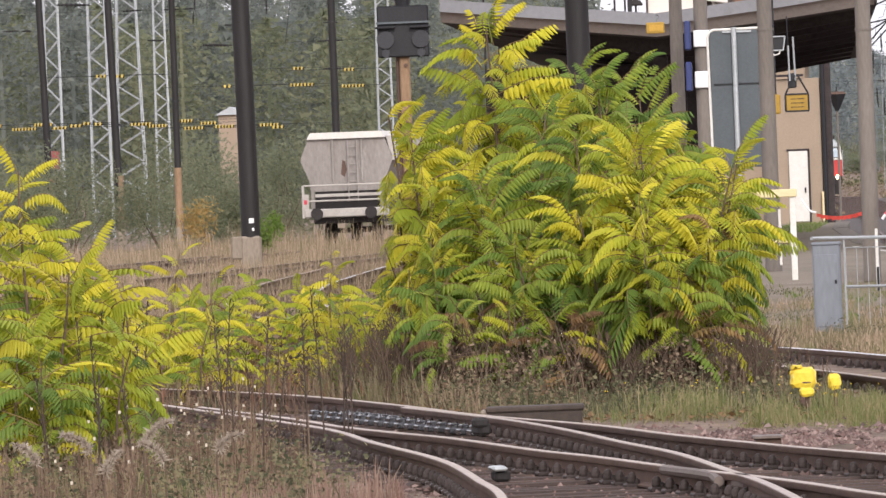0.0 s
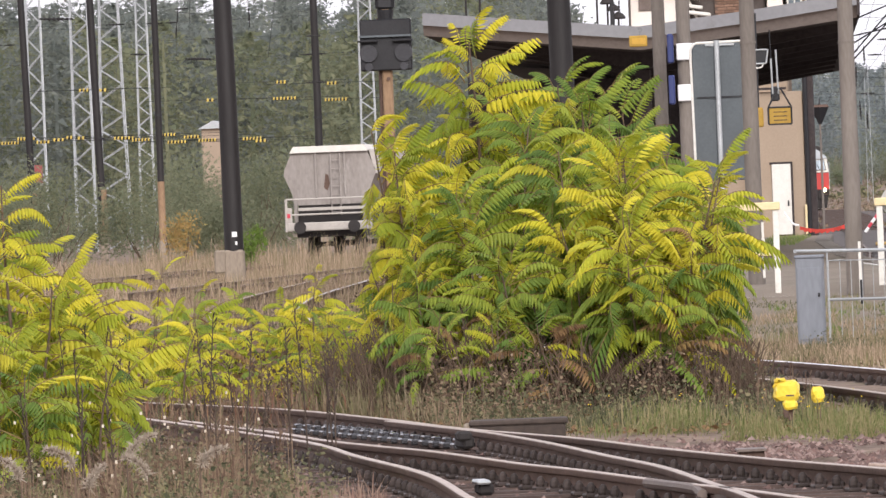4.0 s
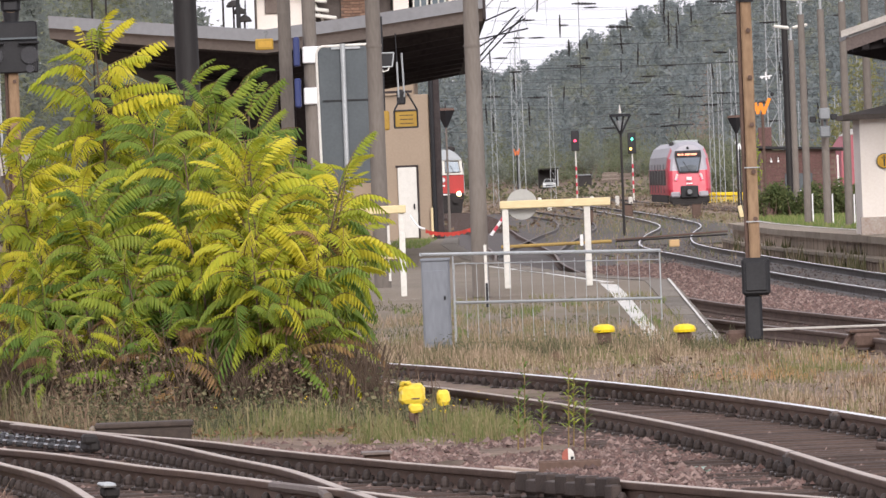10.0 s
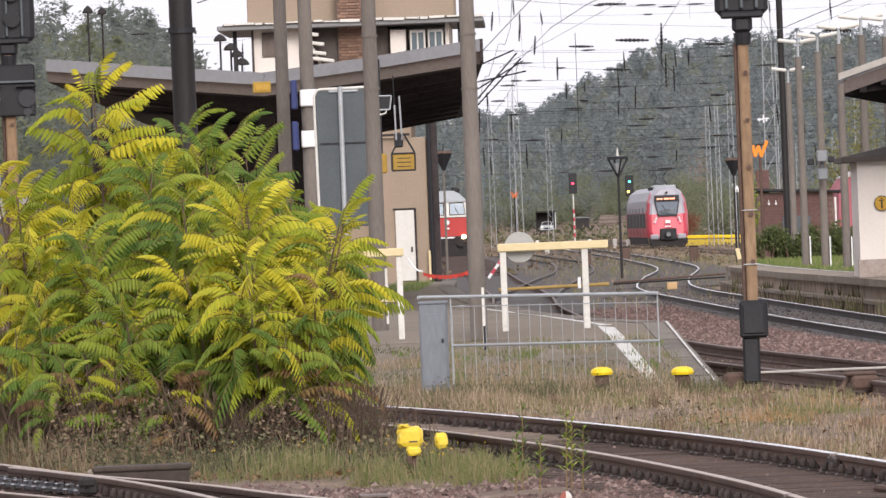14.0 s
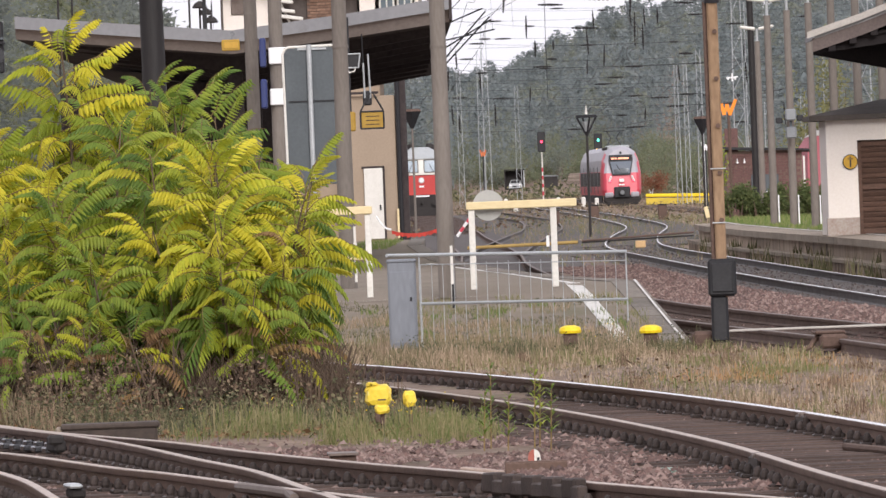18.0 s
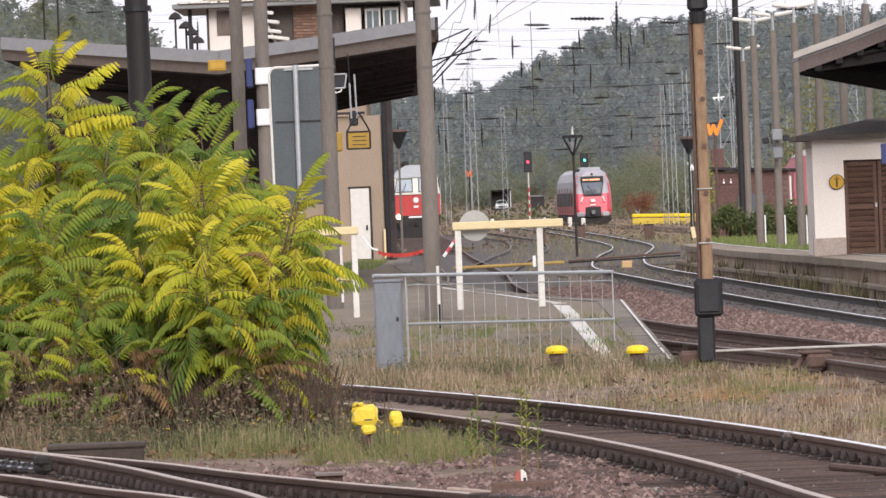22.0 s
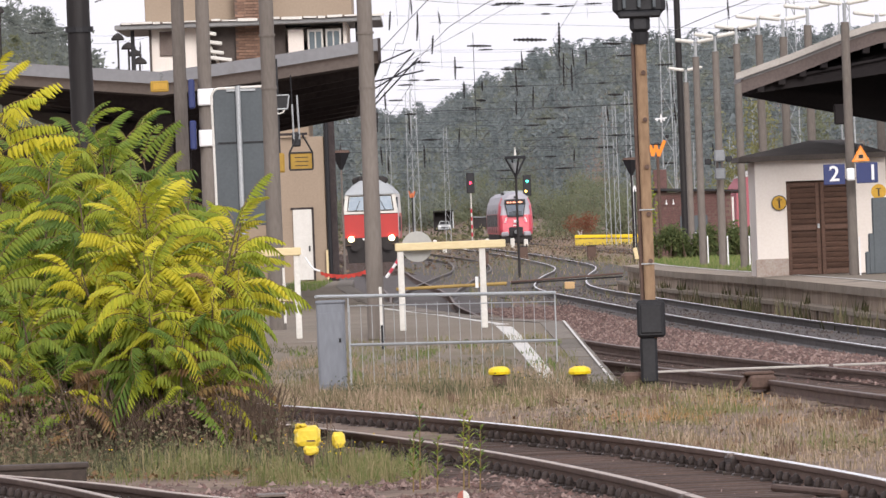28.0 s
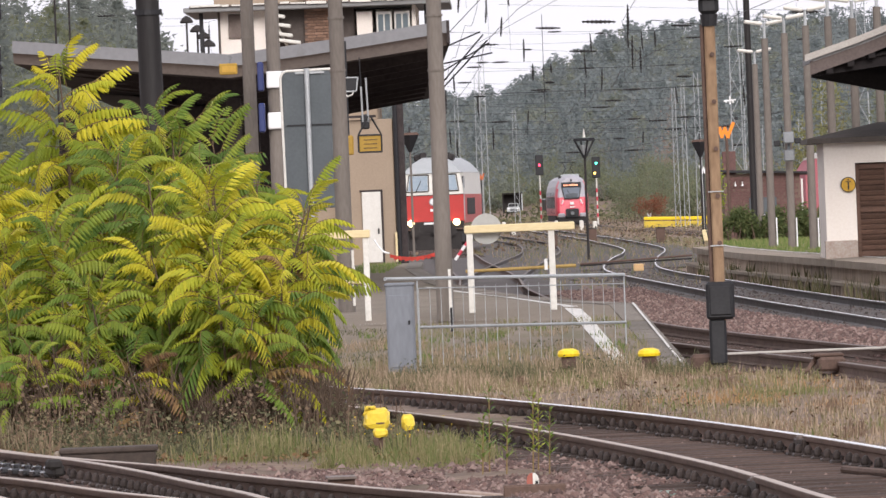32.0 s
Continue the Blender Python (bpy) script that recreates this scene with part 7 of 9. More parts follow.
def diesel():
    """The heavy red and white diesel locomotive, seen from the front."""
    t = thing("diesel_locomotive", label="red and white diesel locomotive with two lit headlamps", category="locomotive")
    part("lower_nose", Geo().prism([(-1.46, 1.5), (1.46, 1.5), (1.48, 2.78), (-1.48, 2.78)], -0.02, 1.4), LOCORED, t, "red nose panel")
    up = Geo()
    ring = lambda y, k: [(-1.48 * k, y, 2.78), (-1.46 * k, y, 3.0), (-1.34 * k, y + 0.22, 3.9), (1.34 * k, y + 0.22, 3.9), (1.46 * k, y, 3.0), (1.48 * k, y, 2.78)]
    a, b = ring(0.0, 1.0), ring(1.5, 1.0)
    up.add(a + b, [(0, 1, 2, 3, 4, 5)] + [(i, i + 1, 7 + i, 6 + i) for i in range(5)])
    cab = part("cab", up, LOCOWHITE, t, "off-white driver's cab")
    for sx in (-1, 1):
        part("windscreen", Geo().add([(sx * 0.24, 0.0, 3.0), (sx * 1.2, 0.0, 3.0), (sx * 1.1, 0.16, 3.72), (sx * 0.24, 0.16, 3.72), (sx * 0.24, 0.08, 3.0), (sx * 1.2, 0.08, 3.0), (sx * 1.1, 0.24, 3.72), (sx * 0.24, 0.24, 3.72)], [(0, 1, 2, 3), (0, 4, 5, 1), (2, 6, 7, 3), (1, 5, 6, 2)]), CABGLASS, cab, "pale cab window")
        part("side_window", Geo().box((sx * 1.44, 0.9, 3.35), (0.1, 0.6, 0.6), ch=0.03), BLACK, cab)
        part("headlamp", Geo().disc((sx * 1.1, -0.08, 1.45), 0.16, 0.12, 20), LAMPON, t, "lit headlamp")
        bf = part("buffer", Geo().rod((sx * 0.88, -0.6, 1.02), (sx * 0.88, 0.0, 1.02), 0.1, n=12), UNDER, t)
        part("buffer_plate", Geo().disc((sx * 0.88, -0.62, 1.02), 0.24, 0.05, 20), UNDER, bf)
        part("grab_rail", Geo().rod((sx * 1.5, -0.05, 1.5), (sx * 1.5, -0.05, 3.6), 0.02, n=6), GALV, t)
        for a, b in (((0.2, 2.96), (1.25, 2.96)), ((1.25, 2.96), (1.14, 3.76)), ((1.14, 3.76), (0.2, 3.76)), ((0.2, 3.76), (0.2, 2.96))):
            part("gasket", Geo().rod((sx * a[0], -0.01 + (a[1] - 3.0) * 0.22, a[1]), (sx * b[0], -0.01 + (b[1] - 3.0) * 0.22, b[1]), 0.025, n=5), UNDER, cab, "dark rubber window seal")
        part("wiper", Geo().rod((sx * 0.8, -0.04, 2.98), (sx * 0.55, 0.08, 3.5), 0.018, n=5), BLACK, cab)
        part("nose_step", Geo().box((sx * 1.2, -0.12, 1.12), (0.4, 0.2, 0.06), ch=0.01), RUST, t, "rusty step")
        part("side_grille", Geo().box((sx * 1.47, 8.0, 2.2), (0.04, 8.0, 0.8), ch=0.01), UNDER, t, "dark louvred grille")
        part("exhaust_hood", Geo().box((sx * 0.72, 3.0, 4.62), (0.5, 1.6, 0.34), ch=0.08, ry=sx * 14), UNDER, t, "dark hood on the roof")
    part("seam", Geo().box((0, -0.03, 2.78), (2.94, 0.03, 0.035)), UNDER, t, "dark seam under the cab")
    part("lamp_ring", Geo().disc((0, -0.04, 2.45), 0.19, 0.06, 20), GALV, t, "steel ring of the middle lamp")
    part("top_lamp", Geo().disc((0, -0.09, 2.45), 0.14, 0.1, 18), SIGNWHITE, t, "pale unlit middle lamp")
    part("number_plate", Geo().box((0, -0.035, 2.05), (0.3, 0.02, 0.12)), SIGNWHITE, t, "white lettering bars")
    part("number_bar", Geo().box((0, -0.07, 1.42), (0.95, 0.02, 0.1)), SIGNWHITE, t, "white number bars")
    part("front_apron", Geo().box((0, 0.1, 1.22), (2.9, 0.3, 0.6), ch=0.04), UNDER, t, "grey buffer beam")
    part("snow_plough", Geo().prism([(-1.25, 0.08), (1.25, 0.08), (1.38, 0.98), (-1.38, 0.98)], -0.3, 0.2), UNDER, t, "dark plough")
    part("coupling_hook", Geo().box((0, -0.45, 1.0), (0.12, 0.5, 0.24), ch=0.03), UNDER, t)
    rf = Geo()
    sec = [(-1.42, 3.84), (-1.3, 4.02), (-0.95, 4.36), (-0.55, 4.6), (0.55, 4.6), (0.95, 4.36), (1.3, 4.02), (1.42, 3.84)]
    r0 = [(x * 0.98, 0.1 + (z - 3.84) * 0.9, 3.84 + (z - 3.84) * 0.95) for x, z in sec]
    r1 = [(x, 2.0, z) for x, z in sec]
    r2 = [(x, 20.0, z) for x, z in sec]
    rf.add(r0 + r1 + r2, [tuple(range(8))] + [(j * 8 + i, j * 8 + i + 1, j * 8 + 9 + i, j * 8 + 8 + i) for j in (0, 1) for i in range(7)])
    part("roof", rf, LOCOGREY, t, "pale grey rounded roof", smooth=True)
    part("horn", Geo().box((-0.5, 2.2, 4.7), (0.3, 0.5, 0.3), ch=0.04), UNDER, t, "dark horn on the roof")
    part("horn", Geo().box((0.6, 3.2, 4.68), (0.34, 0.5, 0.3), ch=0.04), UNDER, t, "dark horn on the roof")
    part("body", Geo().prism([(-1.45, 1.4), (1.45, 1.4), (1.46, 2.78), (-1.46, 2.78)], 1.4, 20.4), LOCORED, t, "red side panels")
    part("body_band", Geo().prism([(-1.455, 2.78), (1.455, 2.78), (1.4, 3.88), (-1.4, 3.88)], 1.5, 20.3), LOCOWHITE, t, "off-white upper band")
    part("tank", Geo().box((0, 10, 0.75), (2.6, 5.0, 0.9), ch=0.08), UNDER, t)
    for y in (2.6, 4.4, 6.2):
        w = part("wheelset", Geo().rod((-0.72, y, 0.52), (0.72, y, 0.52), 0.09), UNDER, t)
        for sx in (-1, 1):
            part("wheel", Geo().rod((sx * 0.7, y, 0.525), (sx * 0.84, y, 0.525), 0.525, n=20), UNDER, w)
    part("bogie_frame", Geo().box((0, 4.4, 0.7), (2.4, 5.2, 0.5), ch=0.05), UNDER, t)
    return t


def hopper():
    t = thing("hopper_wagon", (-19.25, 329, 0), rz=-2.6, label="dusty grey covered hopper wagon with white end railing", category="wagon")
    prof = [(-1.2, 1.75), (-1.24, 2.1), (-1.5, 2.72), (-1.49, 2.88), (-1.22, 3.5), (1.22, 3.5), (1.49, 2.88), (1.5, 2.72), (1.24, 2.1), (1.2, 1.75)]
    part("body", Geo().prism(prof, 0.9, 12.5), WAGONGREY, t, "dusty grey hopper body")
    part("lid", Geo().prism([(-1.28, 3.45), (1.28, 3.45), (1.15, 3.66), (-1.15, 3.66)], 0.75, 12.6), WHITE, t, "white roof edge")
    for x in (-0.45, 0.5):
        part("rib", Geo().box((x, 0.85, 2.75), (0.06, 0.1, 1.5), ch=0.01), WAGONGREY, t)
    ld = part("ladder", Geo().rod((0.05, 0.75, 1.4), (0.05, 0.75, 3.4), 0.02, n=6).rod((0.35, 0.75, 1.4), (0.35, 0.75, 3.4), 0.02, n=6), WAGONGREY, t, "grey end ladder")
    for k in range(7):
        part("rung", Geo().rod((0.05, 0.75, 1.5 + k * 0.28), (0.35, 0.75, 1.5 + k * 0.28), 0.014, n=6), WAGONGREY, ld)
    # Solid block; its near-black colour gives the shade below the sloping end
    part("bin_front", Geo().prism([(-1.1, 1.1), (1.1, 1.1), (1.05, 1.78), (-1.05, 1.78)], 0.95, 1.6), UNDER, t, "near-black fill for the shade under the sloping end")
    for sx in (-1, 1):
        part("end_strut", Geo().box((sx * 1.12, 0.7, 1.5), (0.12, 0.1, 0.75), ch=0.01), WAGONGREY, t)
    part("rust_patch", Geo().prism([(-0.2, 2.3), (-0.08, 2.2), (0.0, 2.45), (-0.05, 2.72), (-0.14, 2.75)], 0.885, 0.899), RUST, t, "rusty stain on the end wall")
    rl = part("end_railing", Geo().rod((-1.38, 0.1, 0.9), (-1.38, 0.1, 1.95), 0.045).rod((1.38, 0.1, 0.9), (1.38, 0.1, 1.95), 0.03), DULLWHITE, t, "grimy white end railing")
    part("railing_bar", Geo().rod((-1.38, 0.1, 1.95), (1.38, 0.1, 1.95), 0.03).rod((-1.38, 0.1, 1.45), (1.38, 0.1, 1.45), 0.03), DULLWHITE, rl)
    part("headstock", Geo().box((0, 0.15, 1.05), (2.7, 0.25, 0.28), ch=0.03), DULLWHITE, t, "pale buffer beam")
    for sx in (-1, 1):
        b = part("buffer", Geo().rod((sx * 0.88, -0.5, 1.03), (sx * 0.88, 0.05, 1.03), 0.09, n=12), UNDER, t)
        part("buffer_plate", Geo().disc((sx * 0.88, -0.52, 1.03), 0.2, 0.05, 18), UNDER, b)
    for y in (1.8, 3.6, 9.8, 11.6):
        w = part("wheelset", Geo().rod((-0.72, y, 0.46), (0.72, y, 0.46), 0.08), UNDER, t)
        for sx in (-1, 1):
            part("wheel", Geo().rod((sx * 0.7, y, 0.46), (sx * 0.83, y, 0.46), 0.46, n=18), UNDER, w)
    part("corner_plate", Geo().box((-1.3, 0.12, 1.3), (0.22, 0.1, 0.75), ch=0.02), DULLWHITE, t, "grimy white corner plate")
    part("red_mark", Geo().box((-1.3, 0.06, 1.42), (0.1, 0.02, 0.14)), RED, t, "small red mark")
    part("chute", Geo().prism([(-0.95, 0.75), (0.95, 0.75), (0.55, 1.7), (-0.55, 1.7)], 1.0, 1.5), WAGONGREY, t, "sloping discharge chute")
    part("cross_plate", Geo().box((0.1, 0.3, 1.62), (2.2, 0.06, 0.1), ch=0.01), DULLWHITE, t)
    part("side_flare", Geo().prism([(1.3, 3.5), (1.62, 3.42), (1.66, 2.7), (1.5, 2.7)], 0.9, 12.4), DULLWHITE, t, "pale flared side")
    part("underframe", Geo().box((0, 6.5, 0.85), (2.2, 12.0, 0.3), ch=0.03), UNDER, t)
    return t


red_train = railcar()
loco = diesel()
hopper()

# ---- plants ----
def frond_mesh(name, seed, leaf, pairs=14, droop=0.5, hang=0.8):
    """A pinnate leaf one metre long: an arched stalk with even pairs of lance-shaped leaflets that spread or hang."""
    rnd = random.Random(seed)
    g = Geo()
    def stalk(u):
        return Vector((u * (1 - 0.22 * droop * u), 0.09 * math.sin(u * 2.6 + seed), 0.46 * u - droop * u * u * 0.66))
    g.pipe([stalk(u) for u in np.linspace(0, 1, 7)], [0.009, 0.008, 0.007, 0.006, 0.005, 0.004, 0.003], 3, slot=1)
    for i in range(pairs):
        u = 0.14 + 0.86 * i / (pairs - 1)
        o = stalk(u)
        d = (stalk(min(1, u + 0.03)) - stalk(u - 0.03)).normalized()
        ln = 0.158 * (0.62 + 0.6 * math.sin(math.pi * (0.14 + 0.78 * u))) * rnd.uniform(0.92, 1.08)
        if u > 0.97:
            ln *= 0.7
        for s in (-1, 1):
            if rnd.random() < 0.035:
                continue
            side = d.cross(Vector((0, 0, 1))).normalized() * s
            way = (side * rnd.uniform(0.85, 1.0) + d * (0.2 + 0.45 * u) * rnd.uniform(0.8, 1.2) + Vector((0, 0, -hang * rnd.uniform(0.8, 1.2)))).normalized()
            cross = way.cross(Vector((0, 0, 1)) + side * 0.4).normalized()
            w = ln * rnd.uniform(0.135, 0.17)
            lift = way.cross(cross) * w * 0.35
            bend = Vector((0, 0, -ln * (0.1 + 0.12 * rnd.random())))
            p = [o, o + way * ln * 0.24 + cross * w + lift, o + way * ln * 0.28, o + way * ln * 0.24 - cross * w + lift, o + way * ln * 0.62 + cross * w * 0.72 + bend * 0.4 + lift, o + way * ln * 0.64 + bend * 0.4, o + way * ln * 0.62 - cross * w * 0.72 + bend * 0.4 + lift, o + way * ln + bend]
            g.add([tuple(q) for q in p], [(0, 2, 1), (0, 3, 2), (1, 2, 5, 4), (2, 3, 6, 5), (4, 5, 7), (5, 6, 7)])
    me = bpy.data.meshes.new(name)
    me.from_pydata(g.v, [], g.f)
    me.materials.append(leaf)
    me.materials.append(STALK)
    me.polygons.foreach_set("material_index", g.m)
    return me


FRONDS = {k: [frond_mesh("frond", i + j * 10, lf, 12 + i % 3, (0.75, 1.0, 1.2, 0.9, 1.35, 0.6)[i], (0.3, 0.9, 1.5, 0.6, 1.2, 1.8)[i]) for i in range(6)] for j, (k, lf) in enumerate((("y", LEAF_YELLOW), ("l", LEAF_LIME), ("g", LEAF_GREEN), ("b", LEAF_BROWN)))}


def sumac(x, y, z0, height, mix, size, n, seed, label, lean=(0, 0), spread=0.25, group="pinnate shrubs", low=0.35, limit=99, west=-99, floor=0.0):
    """One shoot: a bent stem with a whorl of arching feathery leaves at its tip and thinner ones below, their greener
    colours partly standing for shade.
    """
    rnd = random.Random(seed)
    t = thing("sumac_shrub", (x, y, z0), label=label, category="shrub", group=group)
    top = Vector((lean[0], lean[1], height))
    path = [top * u + Vector((0.08 * math.sin(3 * u + seed), 0.05 * math.cos(4 * u + seed), 0)) * u for u in np.linspace(0, 1, 6)]
    part("stem", Geo().pipe([(0, 0, -0.25)] + path[1:], [min(1, 0.35 + height * 0.2) * r for r in (0.022, 0.02, 0.018, 0.015, 0.012, 0.007)], 6), BARK, t, "brown woody stem")
    whorl = int(n * 0.5)
    reach = min(1.15, height * 0.7)
    for i in range(n):
        if i < whorl:
            q = (i + 0.5) / whorl
            u = 1 - reach * q / height
            el = 60 - 70 * q ** 0.55 + rnd.uniform(-18, 18)
            sz = size * (0.55 + 0.45 * min(1, q * 1.8)) * rnd.uniform(0.75, 1.2)
            kind = rnd.choice(mix)
        else:
            u = low + (0.85 - low) * (i - whorl + rnd.random()) / max(1, n - whorl)
            el = rnd.uniform(-25, 25)
            sz = size * rnd.uniform(0.55, 1.0)
            kind = rnd.choice(mix + "lg")
        k = min(4, int(u * 5))
        o = path[k].lerp(path[k + 1], u * 5 - k)
        # lowest leaves turn dark green and brown, partly for the shrub's own shade
        if floor > 0 and o.z < 1.15:
            kind = rnd.choice("gglb" if o.z < 0.8 else "ggl")
        if floor > 0 and o.z < floor and rnd.random() < 0.6:
            continue
        az = i * 137.5 + rnd.uniform(-50, 50) + seed * 40
        if x + o[0] + 0.95 * size * math.cos(radians(az)) > limit:
            az = 180 - az
        elif x + o[0] + 0.95 * size * math.cos(radians(az)) < west:
            az = 180 - az + rnd.uniform(-30, 30)
        off = Vector((math.cos(radians(az)), math.sin(radians(az)), 0)) * rnd.uniform(0, spread * 0.4)
        ob = piece("frond", rnd.choice(FRONDS[kind]), t, pose(*(o + off), rnd.uniform(-20, 20), -el, az))
        ob.scale = (sz, sz, sz)
    return t


big = "tall feathery leaved shrub turning yellow beside the tracks"
for i, (x, y, h, mix, size, n, lx) in enumerate((
        (-4.15, 96.0, 3.42, "llyy", 0.75, 44, -0.1), (-3.5, 96.5, 2.98, "lgl", 0.75, 40, 0.05), (-3.05, 96.5, 2.8, "ggg", 0.75, 42, 0.1), (-3.75, 94.8, 2.6, "glg", 0.75, 44, -0.1),
        (-4.6, 94.8, 2.4, "lyl", 0.75, 44, -0.15), (-4.75, 93.6, 1.8, "lyl", 0.7, 40, -0.15), (-4.1, 93.0, 1.95, "glg", 0.75, 42, -0.05), (-3.3, 93.2, 2.35, "lgg", 0.75, 44, 0.0),
        (-2.65, 92.4, 2.25, "lyl", 0.78, 46, -0.05), (-2.3, 92.6, 2.15, "lly", 0.75, 42, 0.0), (-2.05, 93.6, 2.05, "lgl", 0.7, 40, 0.1), (-2.5, 91.2, 1.7, "yylyly", 0.72, 40, -0.05),
        (-2.1, 91.4, 1.5, "ylyyb", 0.68, 36, 0.05), (-3.05, 91.8, 1.65, "lyylb", 0.72, 36, -0.1), (-3.7, 91.8, 1.4, "llg", 0.7, 34, -0.1), (-2.2, 91.0, 1.15, "yly", 0.5, 14, 0.1),
        (-4.4, 92.4, 1.3, "llg", 0.65, 30, -0.1), (-5.0, 94.6, 1.5, "lyl", 0.65, 28, -0.1), (-2.7, 95.0, 2.45, "ggl", 0.75, 38, 0.05), (-3.2, 97.5, 2.95, "ggg", 0.72, 26, 0.05), (-2.75, 97.0, 2.7, "ggl", 0.7, 26, 0.1), (-3.6, 97.2, 2.7, "glg", 0.72, 26, 0.0), (-4.3, 96.8, 2.7, "lgl", 0.72, 26, -0.1), (-2.4, 95.4, 2.3, "gll", 0.7, 26, 0.1), (-1.95, 92.6, 1.35, "bbl", 0.5, 20, 0.05), (-1.9, 93.0, 1.0, "bbb", 0.45, 14, 0.0), (-5.3, 93.4, 0.8, "ggg", 0.6, 12, -0.15), (-4.9, 96.5, 2.6, "lyl", 0.72, 26, -0.1), (-5.0, 95.5, 2.0, "lgl", 0.68, 26, -0.1), (-3.9, 97.5, 2.95, "lgg", 0.72, 24, 0.0), (-5.1, 92.4, 1.2, "lly", 0.5, 20, 0.0), (-4.6, 91.3, 0.9, "lyl", 0.48, 18, 0.0), (-5.4, 94.2, 1.4, "lly", 0.55, 20, 0.0), (-3.9, 91.0, 0.85, "llg", 0.5, 16, 0.0), (-3.3, 90.9, 0.8, "lyg", 0.6, 16, 0.0), (-2.0, 92.4, 2.0, "lyl", 0.72, 34, 0.3), (-1.95, 93.2, 2.15, "llg", 0.72, 30, 0.25))):
    sumac(max(x - (0.25 if x > -2.4 else 0), -0.0520 * y), y, -0.08, h, mix, size * 1.1, int(n * 1.75), i, big, (lx + 0.22 * math.sin(i * 2.7), 0.35 * math.cos(i * 1.9)), 0.3, low=0.3 if i % 3 else 0.18, limit=-1.22 if h > 1.9 else -1.5, west=-0.0558 * y, floor=0.5)
left = "young feathery leaved shrub with yellow green fronds among weeds"
for i, (x, y, h, mix, size, n, lx) in enumerate((
        (-6.65, 74, 2.2, "yyl", 0.62, 26, 0.0), (-6.95, 75, 2.0, "lly", 0.7, 22, -0.1), (-7.3, 74, 1.75, "ggl", 0.7, 20, -0.1), (-6.45, 73, 1.45, "lly", 0.7, 22, 0.1), (-6.9, 72.5, 1.2, "llg", 0.7, 20, 0.0),
        (-6.1, 75, 1.35, "ylg", 0.65, 18, 0.1), (-6.4, 71.5, 0.85, "glg", 0.65, 18, 0.1), (-7.2, 71.5, 0.95, "lgg", 0.7, 18, 0.0), (-5.95, 72.5, 0.95, "lgg", 0.6, 16, 0.1), (-7.7, 73, 1.6, "lly", 0.7, 18, 0), (-6.75, 75.5, 1.7, "lgl", 0.7, 22, 0), (-6.3, 74.2, 1.6, "lyl", 0.65, 22, 0.05), (-7.0, 73.2, 1.55, "llg", 0.7, 22, 0), (-6.0, 73.8, 1.25, "lly", 0.65, 20, 0.1), (-6.6, 72.2, 1.05, "gll", 0.65, 20, 0))):
    sumac(x, y, -0.1, h, mix + ("y" if i in (0, 1, 6) else "l"), size * 1.08, int(n * 1.5), i + 40, left, (lx, 0), 0.2, low=0.25, limit=-5.45)
small = "low yellow green sucker shrub among dry weeds"
for i, (x, y, h) in enumerate(((-6.6, 104, 0.85), (-6.2, 103, 0.7), (-7.0, 106, 0.8), (-8.2, 108, 0.95), (-8.6, 106, 0.7), (-7.6, 104, 0.6), (-9.2, 110, 0.8), (-5.9, 102, 0.55), (-9.9, 109, 0.6), (-5.5, 100, 0.6), (-7.9, 102, 0.55), (-10.6, 112, 0.8), (-6.9, 101, 0.45), (-5.2, 97.5, 0.9), (-5.6, 95.5, 0.6), (-9.0, 104, 0.7), (-8.4, 101, 0.5), (-10.0, 105, 0.75), (-10.8, 107, 0.6), (-6.4, 106.5, 0.9), (-7.4, 109, 0.9), (-9.6, 101, 0.6), (-11.5, 109, 0.8), (-6.0, 99.5, 0.5), (-7.2, 99, 0.45), (-8.8, 98, 0.5), (-5.75, 104.5, 0.85), (-6.1, 101.2, 0.8), (-6.7, 102.6, 0.75), (-7.5, 103.4, 0.8), (-8.1, 105.2, 0.8), (-5.4, 98.8, 0.65), (-8.9, 107.2, 0.9))):
    sumac(x, y, -0.12, h * (1.15 + 0.3 * (i % 2)), ("lly", "yyl", "llg")[i % 3], 0.55, 18, i + 70, small, (0.05, 0), 0.12, "low sucker shrubs", 0.2)
rs = random.Random(31)
for i in range(20):
    y = rs.uniform(95.5, 110)
    x = rs.uniform(-0.098, -0.055) * y
    sumac(x, y, -0.12, rs.uniform(0.5, 1.0), rs.choice(("lyb", "yyl", "lyl", "llg")), rs.uniform(0.5, 0.68), 20, i + 130, small, (rs.uniform(-0.15, 0.15), 0), 0.15, "low sucker shrubs", 0.15)

DARKBED = mat("oily_dark_ballast", (0.085, 0.068, 0.06), (0.045, 0.037, 0.034), 0.7, 0.75, 0, 0.6, 7, 0, c=(0.14, 0.11, 0.09), cover=0.4)

